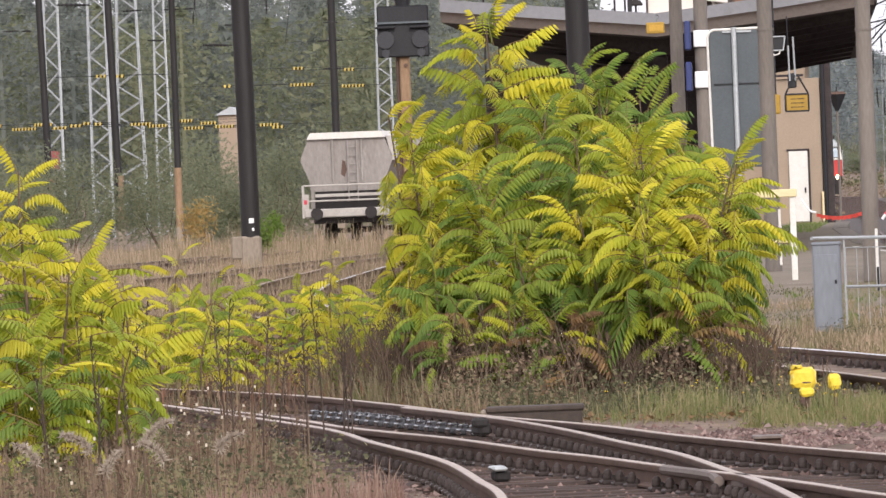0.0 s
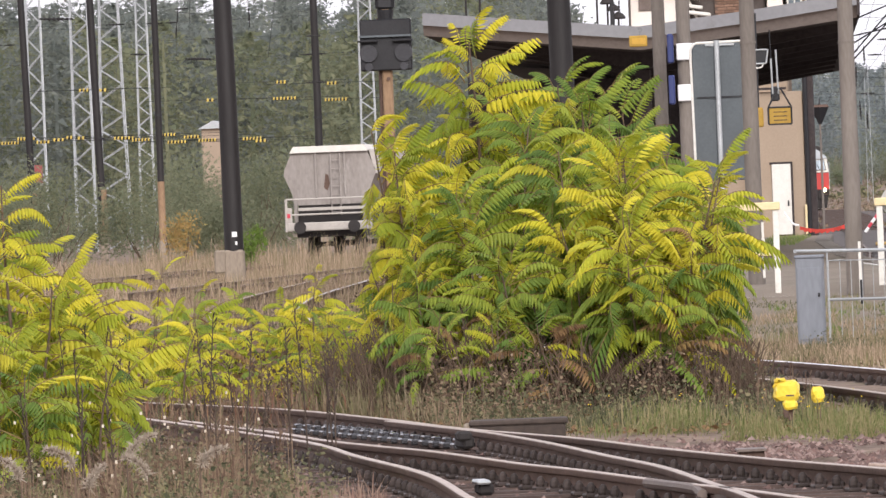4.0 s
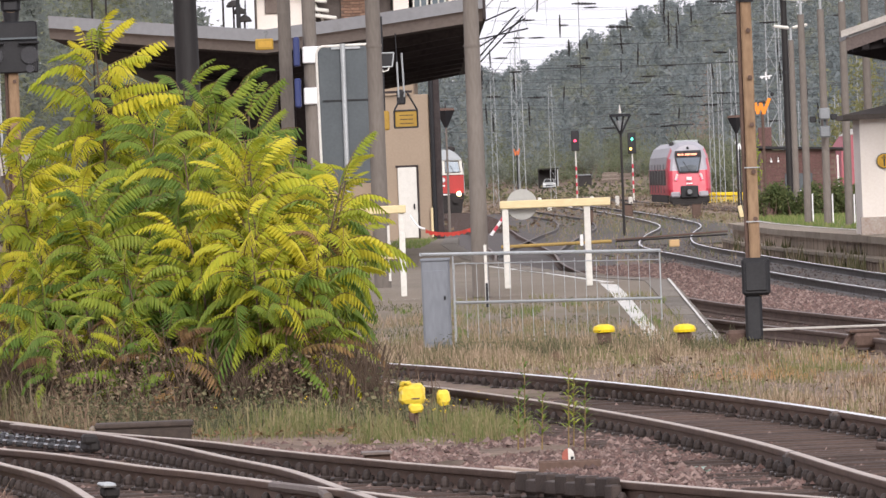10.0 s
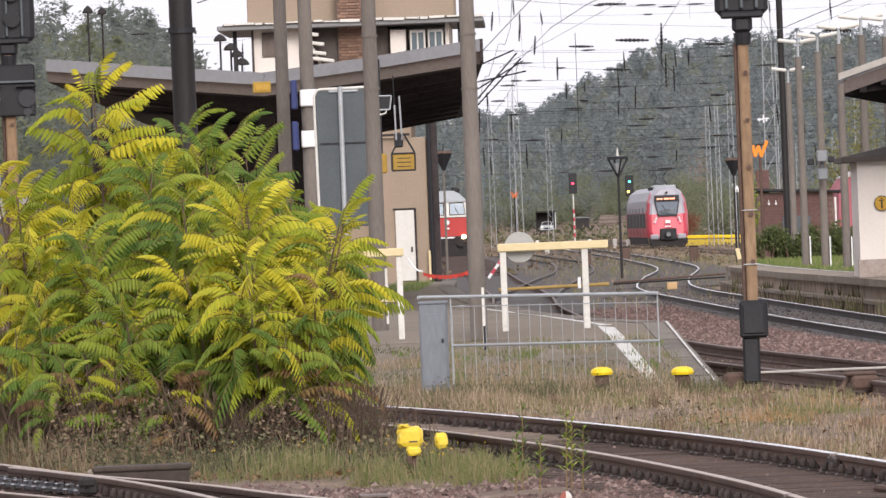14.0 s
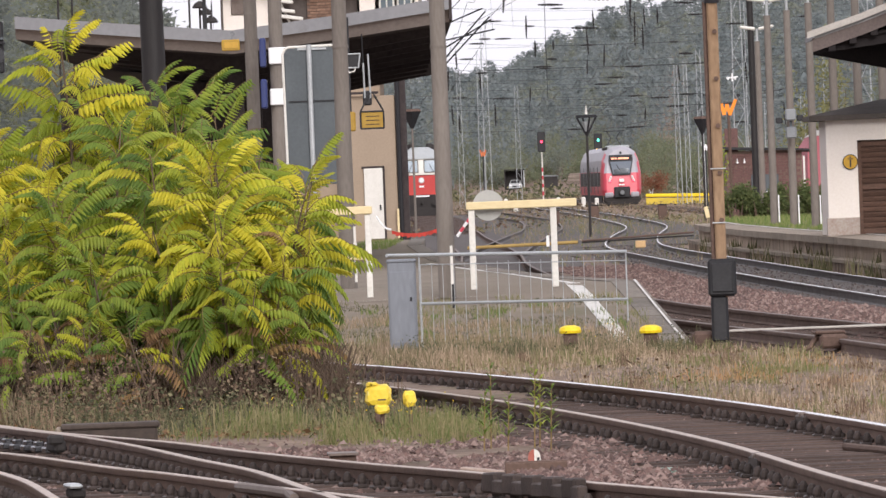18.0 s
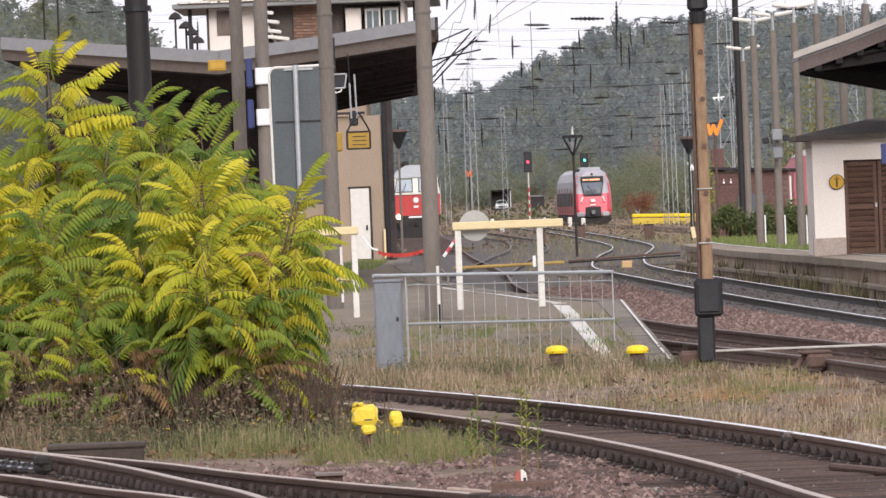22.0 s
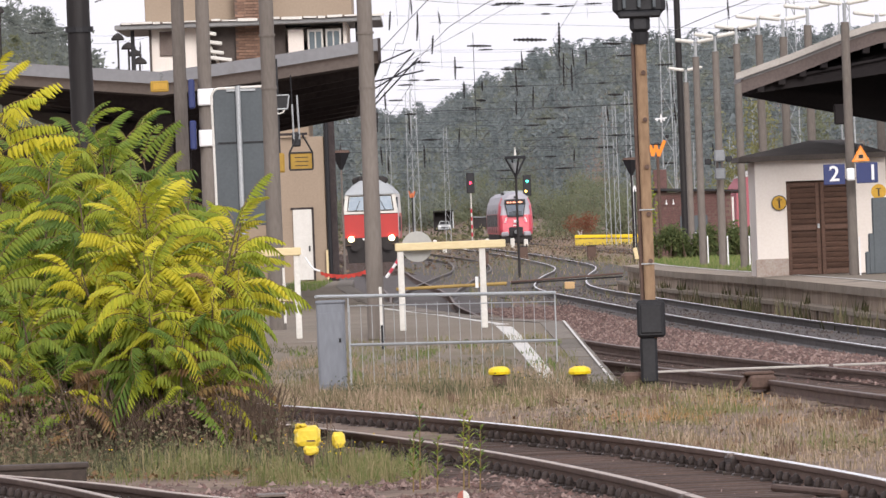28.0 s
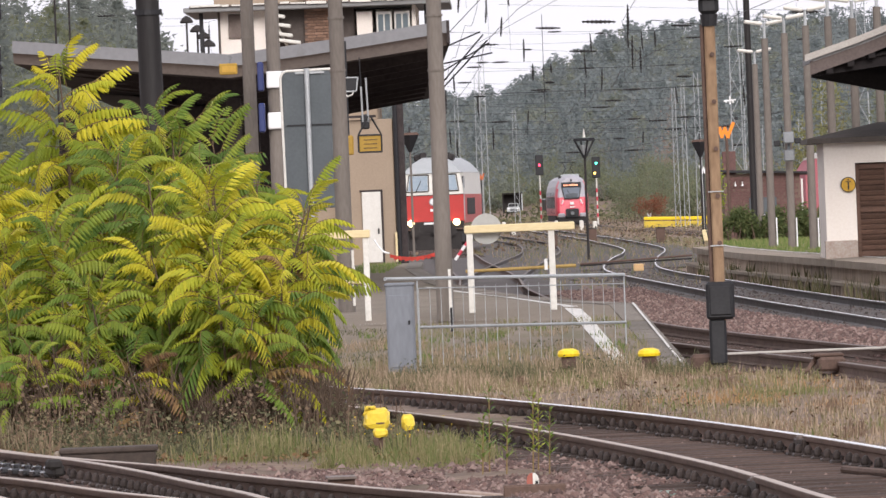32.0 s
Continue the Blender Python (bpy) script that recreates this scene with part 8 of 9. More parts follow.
# ---- grass, weeds and stones, far too many to count ----
def blades(name, n, place, hmin, hmax, width, material, label, lean=0.35, seed=1, category="grass"):
    rnd = np.random.RandomState(seed)
    v, f = [], []
    for i in range(n):
        x, y, k = place(rnd)
        if x is None:
            continue
        z = hump(x, y)
        h = (hmin + (hmax - hmin) * rnd.rand() ** 1.5) * k
        a = rnd.rand() * 6.283
        l = lean * (0.25 + 1.5 * rnd.rand() ** 2)
        dx, dy = math.cos(a) * h * l, math.sin(a) * h * l
        w = width * (0.5 + 0.9 * rnd.rand())
        ux, uy = w * 0.5 * abs(math.sin(a)) + w * 0.15, 0.0
        h *= max(0.35, 1 - 0.35 * l)
        b = len(v)
        if width > 0.0125:
            v += [(x - ux, y, z - 0.03), (x + ux, y, z - 0.03), (x + dx, y + dy, z + h)]
            f += [(b, b + 1, b + 2)]
            continue
        v += [(x - ux, y, z - 0.03), (x + ux, y, z - 0.03), (x + dx * 0.4 + ux * 0.85, y + dy * 0.4, z + h * 0.7), (x + dx * 0.4 - ux * 0.85, y + dy * 0.4, z + h * 0.7), (x + dx * 1.15, y + dy * 1.15, z + h * (1.0 - 0.3 * l))]
        f += [(b, b + 1, b + 2, b + 3), (b + 3, b + 2, b + 4)]
    tagged(new(name, raw(name, v, f, material)), label, category, kind="stuff")


def zone(x0, x1, y0, y1, clump=1.0, edge=None, k=1.0):
    def f(r):
        x, y = x0 + (x1 - x0) * r.rand(), y0 + (y1 - y0) * r.rand()
        if edge and not edge(x, y):
            return None, None, 0
        q = 0.5 + 0.5 * noise.noise((x * clump, y * clump * 0.5, 7.0))
        if r.rand() > q * 1.5:
            return None, None, 0
        return x, y, k * (0.55 + q * 0.9)
    return f


def tufts(x0, x1, y0, y1, n, r, edge, k=1.0, seed=3):
    q = np.random.RandomState(seed)
    c = [(x0 + (x1 - x0) * q.rand(), y0 + (y1 - y0) * q.rand(), r * (0.4 + q.rand())) for i in range(n)]
    def f(rr):
        a, b, w = c[rr.randint(n)]
        x, y = a + rr.normal() * w, b + rr.normal() * w * 1.6
        if not edge(x, y):
            return None, None, 0
        return x, y, k * math.exp(-((x - a) / w) ** 2 * 0.5) * (0.7 + w)
    return f


ra_x = lambda y: float(np.interp(y, [52, 61, 67, 69.8, 73.9, 77.9, 82.5, 87.5, 93.1, 98.2, 104], [3.2, 1.0, -0.42, -1.09, -1.97, -2.72, -3.8, -4.75, -5.97, -7.5, -9.4]))
rd_x = lambda y: float(np.interp(y, [52, 60.7, 64.6, 68.4, 71, 73.2, 75.6, 78.6, 81.9, 92.4], [-2.3, -2.68, -3.0, -3.35, -3.67, -3.99, -4.33, -4.71, -5.27, -7.3]))
t1c = lambda y: float(np.interp(y, [p[1] for p in T1], [p[0] for p in T1]))
t3c = lambda y: t3x(y)
between = lambda x, y: ra_x(y) + 0.7 < x < t1c(y) - 1.15
beyond = lambda x, y: t1c(y) + 1.2 < x < t3c(y) - 1.15 and not (y > 123.5 and x < 2.0)
MEADOW = leafy("mixed_dry_meadow_grass", (0.15, 0.125, 0.07), (0.31, 0.24, 0.16), (0.47, 0.37, 0.27), 0.25, 0.85)
SAGE = leafy("grey_green_weed_leaves", (0.06, 0.066, 0.037), (0.125, 0.125, 0.07), (0.24, 0.215, 0.125), 0.3, 0.8)
UMBER = leafy("umber_weed_leaves", (0.085, 0.058, 0.043), (0.16, 0.11, 0.075), (0.26, 0.195, 0.13), 0.2, 0.9)
blades("dry_grass", 46000, zone(-9, 7, 78, 124, 1.9, beyond), 0.04, 0.19, 0.0065, MEADOW, "straw coloured dry grass between the tracks", 1.2, seed=2)
blades("straw_tufts", 12000, tufts(-6, 7, 84, 123, 170, 0.16, beyond, seed=91), 0.08, 0.3, 0.006, DRYGRASS, "pale straw tufts between the tracks", 0.9, seed=92)
blades("reddish_grass", 7000, tufts(-6, 7, 80, 123, 90, 0.3, beyond, seed=93), 0.04, 0.2, 0.006, DRYWEED, "reddish brown withered grass between the tracks", 0.9, seed=31)
blades("green_grass", 12000, tufts(-6, 6, 84, 124, 100, 0.35, beyond), 0.05, 0.24, 0.007, GREENGRASS, "low green grass patches between the tracks", 0.8, seed=3)
blades("scrub_weeds", 7000, tufts(-8.5, -4.1, 87.5, 96, 80, 0.3, between, seed=71), 0.12, 0.48, 0.006, DRYWEED, "pale brown dry weeds before the shrub", 0.8, seed=72)
blades("scrub_grass", 18000, tufts(-7.5, -0.9, 85.6, 93, 150, 0.3, between, seed=21), 0.08, 0.36, 0.007, SAGE, "grey green grass under the shrub", 1.2, seed=4)
blades("dry_weeds", 5000, zone(-7.5, -0.9, 89, 101, 0.9, between), 0.1, 0.5, 0.007, DARKWEED, "brown dry weeds under the shrub", 0.8, seed=5)
blades("tuft_grass", 6000, tufts(-2.6, -0.2, 83, 88.5, 34, 0.22, between, seed=22), 0.1, 0.42, 0.006, GREENGRASS, "green tufts around the yellow markers", 0.8, seed=6)
blades("field_weeds", 20000, zone(-14, -5.0, 92, 150, 0.6, lambda x, y: x < ra_x(min(y, 104)) + 2.4 + (y - 104) * -0.14 or y < 101), 0.1, 0.6, 0.009, DARKWEED, "brown and grey dry weeds beside the yard", 0.9, seed=7)
blades("field_grass", 14000, zone(-14, -5.0, 92, 150, 0.5, lambda x, y: x < ra_x(min(y, 104)) + 2.4 + (y - 104) * -0.14 or y < 101), 0.08, 0.45, 0.009, SAGE, "grey green grass beside the yard", 1.0, seed=17)
blades("red_weeds", 9000, zone(-13, -4.2, 93, 135, 0.6, lambda x, y: x > ra_x(min(y, 104)) - 3), 0.15, 0.6, 0.01, REDWEED, "reddish brown dry weeds beside the yard", 0.9, seed=8)
blades("front_weeds", 4500, zone(-9, -3.2, 57, 82, 1.6, lambda x, y: x < rd_x(y) - 0.85), 0.1, 0.5, 0.006, DARKWEED, "brown dry weeds before the turnout", 0.9, seed=9)
blades("front_grass", 20000, zone(-9, -3.2, 57, 82, 1.4, lambda x, y: x < rd_x(y) - 0.85), 0.08, 0.42, 0.006, SAGE, "grey green grass before the turnout", 1.1, seed=10)
blades("far_field_grass", 76000, zone(-34, -9, 145, 360, 0.3), 0.12, 0.62, 0.015, DRYGRASS, "pale dry grass across the disused sidings", 0.6, seed=11)
blades("far_field_weeds", 8000, tufts(-34, -9, 140, 320, 120, 0.8, lambda x, y: True, seed=131), 0.12, 0.5, 0.015, DRYWEED, "brown weeds across the disused sidings", 0.7, seed=12)


blades("wagon_grass", 5000, tufts(-24, -15, 296, 327, 60, 0.6, lambda x, y: True, seed=141), 0.3, 1.05, 0.012, DRYGRASS, "tall pale dry grass before the hopper wagon", 0.35, seed=142)


def herbs(name, n, place, hmax, smin, smax, material, label, seed):
    """Loose leafy herbs: many small leaves at all heights of their clumps."""
    rnd = np.random.RandomState(seed)
    v, f = [], []
    for i in range(n):
        x, y, k = place(rnd)
        if x is None:
            continue
        z = hump(x, y) + hmax * max(0.25, min(1.3, k)) * rnd.rand() ** 1.3
        s = smin + (smax - smin) * rnd.rand() ** 1.5
        d = rnd.normal(size=3)
        d *= s / np.linalg.norm(d)
        a = rnd.rand() * 6.283
        c, q = math.cos(a) * s * 0.32, math.sin(a) * s * 0.32
        b = len(v)
        v += [(x, y, z), (x + d[0] * 0.5 + c, y + d[1] * 0.5 + c * 0.4, z + d[2] * 0.3 + q), (x + d[0], y + d[1], z + d[2] * 0.7), (x + d[0] * 0.5 - c, y + d[1] * 0.5 - c * 0.4, z + d[2] * 0.3 - q)]
        f += [(b, b + 1, b + 2, b + 3)]
    tagged(new(name, raw(name, v, f, material)), label, "weeds", kind="stuff")


herbs("weed_leaves", 26000, tufts(-8.8, -3.4, 60, 82, 150, 0.24, lambda x, y: x < rd_x(y) - 0.75, seed=101), 0.5, 0.02, 0.055, SAGE, "small grey green leaves of weeds before the turnout", 102)
herbs("brown_weed_leaves", 13000, tufts(-8.0, -3.4, 60, 80, 90, 0.2, lambda x, y: x < rd_x(y) - 0.75, seed=103), 0.55, 0.015, 0.045, UMBER, "small withered leaves of weeds before the turnout", 104)
herbs("scrub_leaves", 16000, tufts(-8.0, -1.2, 87, 96, 110, 0.3, between, seed=105), 0.4, 0.02, 0.06, SAGE, "small grey green leaves of weeds under the shrub", 106)
herbs("withered_scrub", 12000, tufts(-8.0, -1.8, 88.5, 97, 70, 0.3, between, seed=107), 0.75, 0.02, 0.06, UMBER, "small withered leaves of weeds under the shrub", 108)
herbs("field_herbs", 26000, tufts(-14, -4.8, 94, 135, 140, 0.5, lambda x, y: x < ra_x(min(y, 104)) + 3.4, seed=109), 0.6, 0.03, 0.08, SAGE, "grey green leafy weeds beside the yard", 110)
herbs("field_scrub", 18000, tufts(-14, -4.8, 94, 140, 90, 0.5, lambda x, y: x < ra_x(min(y, 104)) + 3.4, seed=111), 0.7, 0.03, 0.08, UMBER, "withered leafy weeds beside the yard", 112)
herbs("verge_leaves", 9000, tufts(-5, 7, 84, 123, 120, 0.16, beyond, seed=113), 0.2, 0.012, 0.035, SAGE, "small green weeds in the dry grass", 114)


def lifted(name, n, x0, x1, y0, y1, low, h, w, material, label, seed, edge, rise=0.0):
    rnd = np.random.RandomState(seed)
    v, f = [], []
    for i in range(n):
        x, y = x0 + (x1 - x0) * rnd.rand(), y0 + (y1 - y0) * rnd.rand()
        if not edge(x, y):
            continue
        b, q, z = len(v), h * (0.4 + rnd.rand()), low + rise * (y - y0)
        v += [(x - w, y, z), (x + w, y, z), (x + rnd.uniform(-0.3, 0.3) * q, y, z + q)]
        f += [(b, b + 1, b + 2)]
    tagged(new(name, raw(name, v, f, material)), label, "grass", kind="stuff")


e2x = lambda y: float(np.interp(y, [p[1] for p in edge2], [p[0] for p in edge2]))
BRIGHTGRASS = leafy("fresh_green_grass", (0.11, 0.165, 0.045), (0.16, 0.21, 0.065), (0.24, 0.25, 0.1), 0.3, 0.8)
lifted("platform_grass", 6000, 5, 9.5, 219, 300, 0.54, 0.1, 0.02, BRIGHTGRASS, "fresh green grass on the side platform", 20, lambda x, y: x > e2x(y) + 0.85 and (y > 224 or x < 7.0))
lifted("corner_grass", 2500, -3.7, -2.75, 215, 250, 0.45, 0.13, 0.02, BRIGHTGRASS, "green grass patch by the signal box", 21, lambda x, y: True)
lifted("wall_weeds", 7000, 4.6, 8.5, 150, 270, -0.2, 0.45, 0.02, OLIVEGRASS, "olive weeds along the foot of the platform wall", 22, lambda x, y: e2x(y) - 0.85 < x < e2x(y) - 0.25 and math.sin(y * 0.35) + math.sin(y * 0.83) > 0.5)
lifted("ledge_weeds", 3000, 4.6, 8.5, 150, 262, 0.13, 0.2, 0.02, OLIVEGRASS, "dark weeds on the ledge of the platform wall", 27, lambda x, y: e2x(y) - 0.28 < x < e2x(y) and math.sin(y * 0.27 + 1) + math.sin(y * 0.71) > 0.4)
lifted("ramp_moss", 16000, -2.8, 1.5, 123.3, 129.2, -0.18, 0.045, 0.011, SAGE, "grey green moss and weeds on the worn ramp", 24, lambda x, y: noise.noise((x * 1.3, y * 0.6, 3.0)) > -0.05 and x < 1.6 - (y - 123) * 0.06, 0.091)
lifted("ramp_tufts", 5000, -2.0, 1.5, 123.3, 128.6, -0.18, 0.085, 0.009, BRIGHTGRASS, "fresh green tufts on the worn ramp", 25, lambda x, y: noise.noise((x * 2.1, y * 0.9, 8.0)) > 0.3, 0.091)
lifted("ramp_grass", 2500, -4.6, 1.7, 121.5, 127, -0.15, 0.3, 0.006, DRYGRASS, "dry grass at the foot of the platform ramp", 23, lambda x, y: random.random() < 1.3 - (y - 121.5) * 0.4)

# grass growing on the ramp itself, orange bracken, litter and wispy weeds
ramp_z = lambda y: -0.2 + (y - 123.2) / 7.8 * 0.71
def ramp_turf(name, n, material, label, seed, x0, x1, y0, y1, h):
    rnd = np.random.RandomState(seed)
    v, f = [], []
    for i in range(n):
        x, y = x0 + (x1 - x0) * rnd.rand(), y0 + (y1 - y0) * rnd.rand() ** 1.4
        if noise.noise((x * 1.4, y * 0.8, seed)) < -0.02 + (y - y0) * 0.04:
            continue
        b, q = len(v), h * (0.3 + rnd.rand())
        v += [(x - 0.006, y, ramp_z(y)), (x + 0.006, y, ramp_z(y)), (x + rnd.uniform(-0.5, 0.5) * q, y, ramp_z(y) + q)]
        f += [(b, b + 1, b + 2)]
    tagged(new(name, raw(name, v, f, material)), label, "grass", kind="stuff")


ramp_turf("ramp_turf", 16000, GREENGRASS, "green grass growing through the ramp", 4, -3.5, 1.6, 123.3, 129.5, 0.1)
ramp_turf("ramp_weeds", 12000, DRYGRASS, "dry grass growing through the ramp", 9, -3.5, 1.2, 123.3, 128, 0.14)
BRACKEN = leafy("orange_dry_bracken", (0.46, 0.27, 0.13), (0.4, 0.24, 0.12), (0.34, 0.23, 0.13), 0.2, 0.9)
blades("fence_foot_grass", 7000, tufts(-2.2, 1.9, 113, 121.2, 40, 0.3, beyond, seed=41), 0.1, 0.36, 0.007, DRYGRASS, "taller straw grass before the fence", 0.8, seed=42)
blades("fence_foot_weeds", 2500, tufts(-2.2, 1.9, 113, 121.2, 25, 0.2, beyond, seed=43), 0.1, 0.42, 0.006, OLIVEGRASS, "olive weeds before the fence", 0.6, seed=44)
blades("fence_moss_grass", 6000, tufts(-1.6, 2.2, 117.5, 121.6, 46, 0.24, beyond, seed=45), 0.12, 0.4, 0.006, SAGE, "grey green grass at the foot of the fence", 0.9, seed=46)
herbs("fence_herbs", 3500, tufts(-1.6, 2.4, 118, 121.6, 34, 0.22, beyond, seed=47), 0.34, 0.015, 0.04, SAGE, "small green weeds at the foot of the fence", 48)
blades("dark_tufts", 9000, tufts(-4, 6.5, 84, 120, 80, 0.12, beyond, seed=61), 0.08, 0.3, 0.006, DARKWEED, "dark twiggy weed tufts in the dry grass", 0.5, seed=62)
blades("orange_bracken", 1700, tufts(1.4, 3.2, 99, 107, 9, 0.35, lambda x, y: True, seed=8), 0.05, 0.17, 0.006, BRACKEN, "orange brown dry bracken in the grass", 1.8, seed=33)


def litter(name, n, place, smin, smax, material, label, seed):
    rnd = np.random.RandomState(seed)
    v, f = [], []
    for i in range(n):
        x, y, k = place(rnd)
        if x is None:
            continue
        z, s, a, l = hump(x, y) + 0.03 + 0.03 * rnd.rand(), smin + (smax - smin) * rnd.rand(), rnd.rand() * 6.28, rnd.uniform(-0.6, 0.6, 4)
        b = len(v)
        for j in range(4):
            t = a + j * 1.571
            v.append((x + math.cos(t) * s * (1 if j % 2 else 0.5), y + math.sin(t) * s, z + l[j] * s))
        f += [(b, b + 1, b + 2), (b, b + 2, b + 3)]
    tagged(new(name, raw(name, v, f, material)), label, "leaf litter", kind="stuff")


litter("fallen_leaves", 5000, zone(-7.0, -0.8, 84.5, 97, 0.8, lambda x, y: ra_x(y) + 0.3 < x < t1c(y) - 1.0), 0.02, 0.045, LEAF_BROWN, "withered brown leaves lying under the shrub", 3)
litter("fallen_leaves", 3000, zone(-2, 7, 84, 122, 0.6, beyond), 0.015, 0.035, LEAF_BROWN, "withered brown leaves lying in the grass", 4)
blades("red_plumes", 1700, tufts(-4.35, -3.45, 58, 63.5, 16, 0.13, lambda x, y: x < rd_x(y) - 0.5, seed=5), 0.3, 0.62, 0.006, leafy("rosy_dry_grass", (0.3, 0.19, 0.15), (0.2, 0.125, 0.1), (0.34, 0.25, 0.19), 0.3, 0.9), "rosy brown dry grass plumes beside the turnout", 0.18, seed=34)
blades("wispy_weeds", 5000, tufts(-7.2, -4.6, 62, 80, 60, 0.18, lambda x, y: x < rd_x(y) - 0.6, seed=6), 0.25, 0.8, 0.006, DARKWEED, "wispy brown weeds before the turnout", 0.22, seed=35)
blades("fresh_weeds", 3000, tufts(-7.2, -4.4, 62, 76, 30, 0.14, lambda x, y: x < rd_x(y) - 0.6, seed=7), 0.12, 0.45, 0.009, GREENGRASS, "fresh green weeds before the turnout", 0.5, seed=36)
blades("pale_weeds", 6000, tufts(-6.8, -3.9, 89.5, 96, 70, 0.24, lambda x, y: x > ra_x(y) + 0.55, seed=81), 0.25, 0.75, 0.005, leafy("pale_olive_weeds", (0.2, 0.185, 0.1), (0.27, 0.235, 0.14), (0.34, 0.27, 0.19), 0.3, 0.9), "pale olive weeds at the shrub's edge", 0.8, seed=82)
blades("field_tufts", 7000, tufts(-9, -4.8, 88, 104, 60, 0.3, lambda x, y: x < ra_x(y) + 3.0 and x > ra_x(y) + 0.5, seed=11), 0.15, 0.5, 0.007, GREENGRASS, "grey green tufts beside the points", 0.5, seed=37)
seedheads = Geo()
rs = random.Random(77)
for i in range(70):
    x, y = rs.uniform(-7.3, -4.7), rs.uniform(62, 78)
    if x < rd_x(y) - 0.7:
        seedheads.box((x, y, hump(x, y) + rs.uniform(0.15, 0.75)), (0.014, 0.014, 0.02))
tagged(new("seed_heads", seedheads.mesh("seed_heads", mat("pale_seed_heads", (0.6, 0.55, 0.45), (0.45, 0.38, 0.3)))), "tiny pale seed heads on the weeds", "weeds", kind="stuff")


# the far yard: dark ballast under each track, grass between them
for pts, y0, y1 in ((T3, 225, 900), (LOOP, 262, 640), (T4, 300, 780), (T6, 365, 960)):
    line = [p for p in spline(pts, 6.0) if y0 < p.y < y1]
    bed2 = Geo().sweep([p + Vector((0, 0, -0.145 - 0.002 * (len(pts) % 5))) for p in line], [(-2.5, -0.12), (2.5, -0.12), (2.1, 0.0), (-2.1, 0.0)])
    tagged(new("track_bed", bed2.mesh("track_bed", DARKBED)), "dark oily ballast bed of a far track", "ballast", kind="structure")
blades("yard_grass", 12000, zone(-7, 9, 236, 520, 0.2, lambda x, y: abs(x - t3c(y)) > 1.5), 0.08, 0.35, 0.022, GREENGRASS, "rough green grass between the far tracks", 0.9, seed=51)
blades("yard_dry_grass", 16000, zone(-9, 14, 236, 800, 0.15, lambda x, y: abs(x - t3c(y)) > 1.5), 0.08, 0.4, 0.025, DRYGRASS, "rough dry grass between the far tracks", 0.9, seed=52)


herbs("yard_scrub", 16000, zone(-14, 24, 420, 1150, 0.1, lambda x, y: abs(x - t3c(y)) > 1.3 and abs(x - float(np.interp(y, [p[1] for p in T6], [p[0] for p in T6]))) > 1.3), 0.25, 0.08, 0.26, UMBER, "withered low weeds across the far yard", 121)
herbs("yard_weeds", 9000, zone(-14, 24, 420, 1150, 0.1, lambda x, y: abs(x - t3c(y)) > 1.3 and abs(x - float(np.interp(y, [p[1] for p in T6], [p[0] for p in T6]))) > 1.3), 0.25, 0.08, 0.24, SAGE, "grey green low weeds across the far yard", 122)


herbs("far_scrub", 7000, zone(-30, 45, 1080, 1336, 0.05), 0.5, 0.3, 0.9, SAGE, "grey green scrub at the foot of the hill", 123)


def plume(x, y, z, bend, size, seed):
    rnd = random.Random(seed)
    t = thing("withered_goldenrod", (x, y, z), label="withered goldenrod with a drooping pale fluffy plume", category="weed", group="withered goldenrod")
    arc = [Vector((bend * u * u * 0.55 * size, 0, size * (u - 0.45 * u * u * abs(bend)))) for u in np.linspace(0, 1, 9)]
    part("stem", Geo().pipe([(0, 0, -0.6)] + arc, [0.006] * 10, 5), BARK, t)
    g = Geo()
    for k in range(240):
        u = rnd.uniform(0.25, 1.0)
        i = min(7, int(u * 8))
        o = arc[i].lerp(arc[i + 1], u * 8 - i)
        d = Vector((rnd.gauss(0, 1), rnd.gauss(0, 1), rnd.gauss(0.5, 1))).normalized() * rnd.uniform(0.03, 0.075) * (1.25 - u * 0.6)
        w = d.cross(Vector((0, 1, 0))).normalized() * 0.005
        g.add([tuple(o - w), tuple(o + w), tuple(o + d)], [(0, 1, 2)])
    part("plume", raw("plume", g.v, g.f, PLUME), PLUME, t, kind="stuff")


PLUME = leafy("pale_seed_fluff", (0.42, 0.36, 0.29), (0.34, 0.28, 0.22), (0.5, 0.44, 0.37), 0.4, 0.9)
for i, (x, y, z, b, s) in enumerate(((-5.62, 66.5, 0.05, -1.0, 0.34), (-5.3, 66.8, 0.08, 0.9, 0.36), (-5.1, 66.0, 0.0, -0.9, 0.3), (-5.95, 66.2, 0.0, -0.8, 0.3), (-4.85, 67.2, 0.02, 1.0, 0.3), (-5.45, 65.4, -0.05, 0.7, 0.28))):
    plume(x * 0.93, y * 0.93, 1.9 - (1.9 - z) * 0.93 + 0.08, b, s, i)

# tall dry stalks that stand out singly
def stalk(x, y, h, seed):
    rnd = random.Random(seed)
    t = thing("dry_stalk", (x, y, -0.2), label="tall brown dry weed stalk with seed heads", category="weed", group="tall dry stalks")
    lean = rnd.uniform(-0.1, 0.1)
    g = Geo().pipe([(0, 0, 0), (lean * 0.3, 0, h * 0.5), (lean, 0, h)], [0.008, 0.006, 0.003], 5)
    part("stem", g, DARKSTALK, t)
    s = Geo()
    for k in range(18):
        u = 0.45 + 0.55 * k / 18
        a = rnd.uniform(0, 6.28)
        p = Vector((lean * u, 0, h * u))
        q = p + Vector((math.cos(a) * 0.035, math.sin(a) * 0.035, 0.05))
        s.rod(p, q, 0.003, 0.005, 4)
    part("seed_spike", s, DARKSTALK, t, kind="stuff")


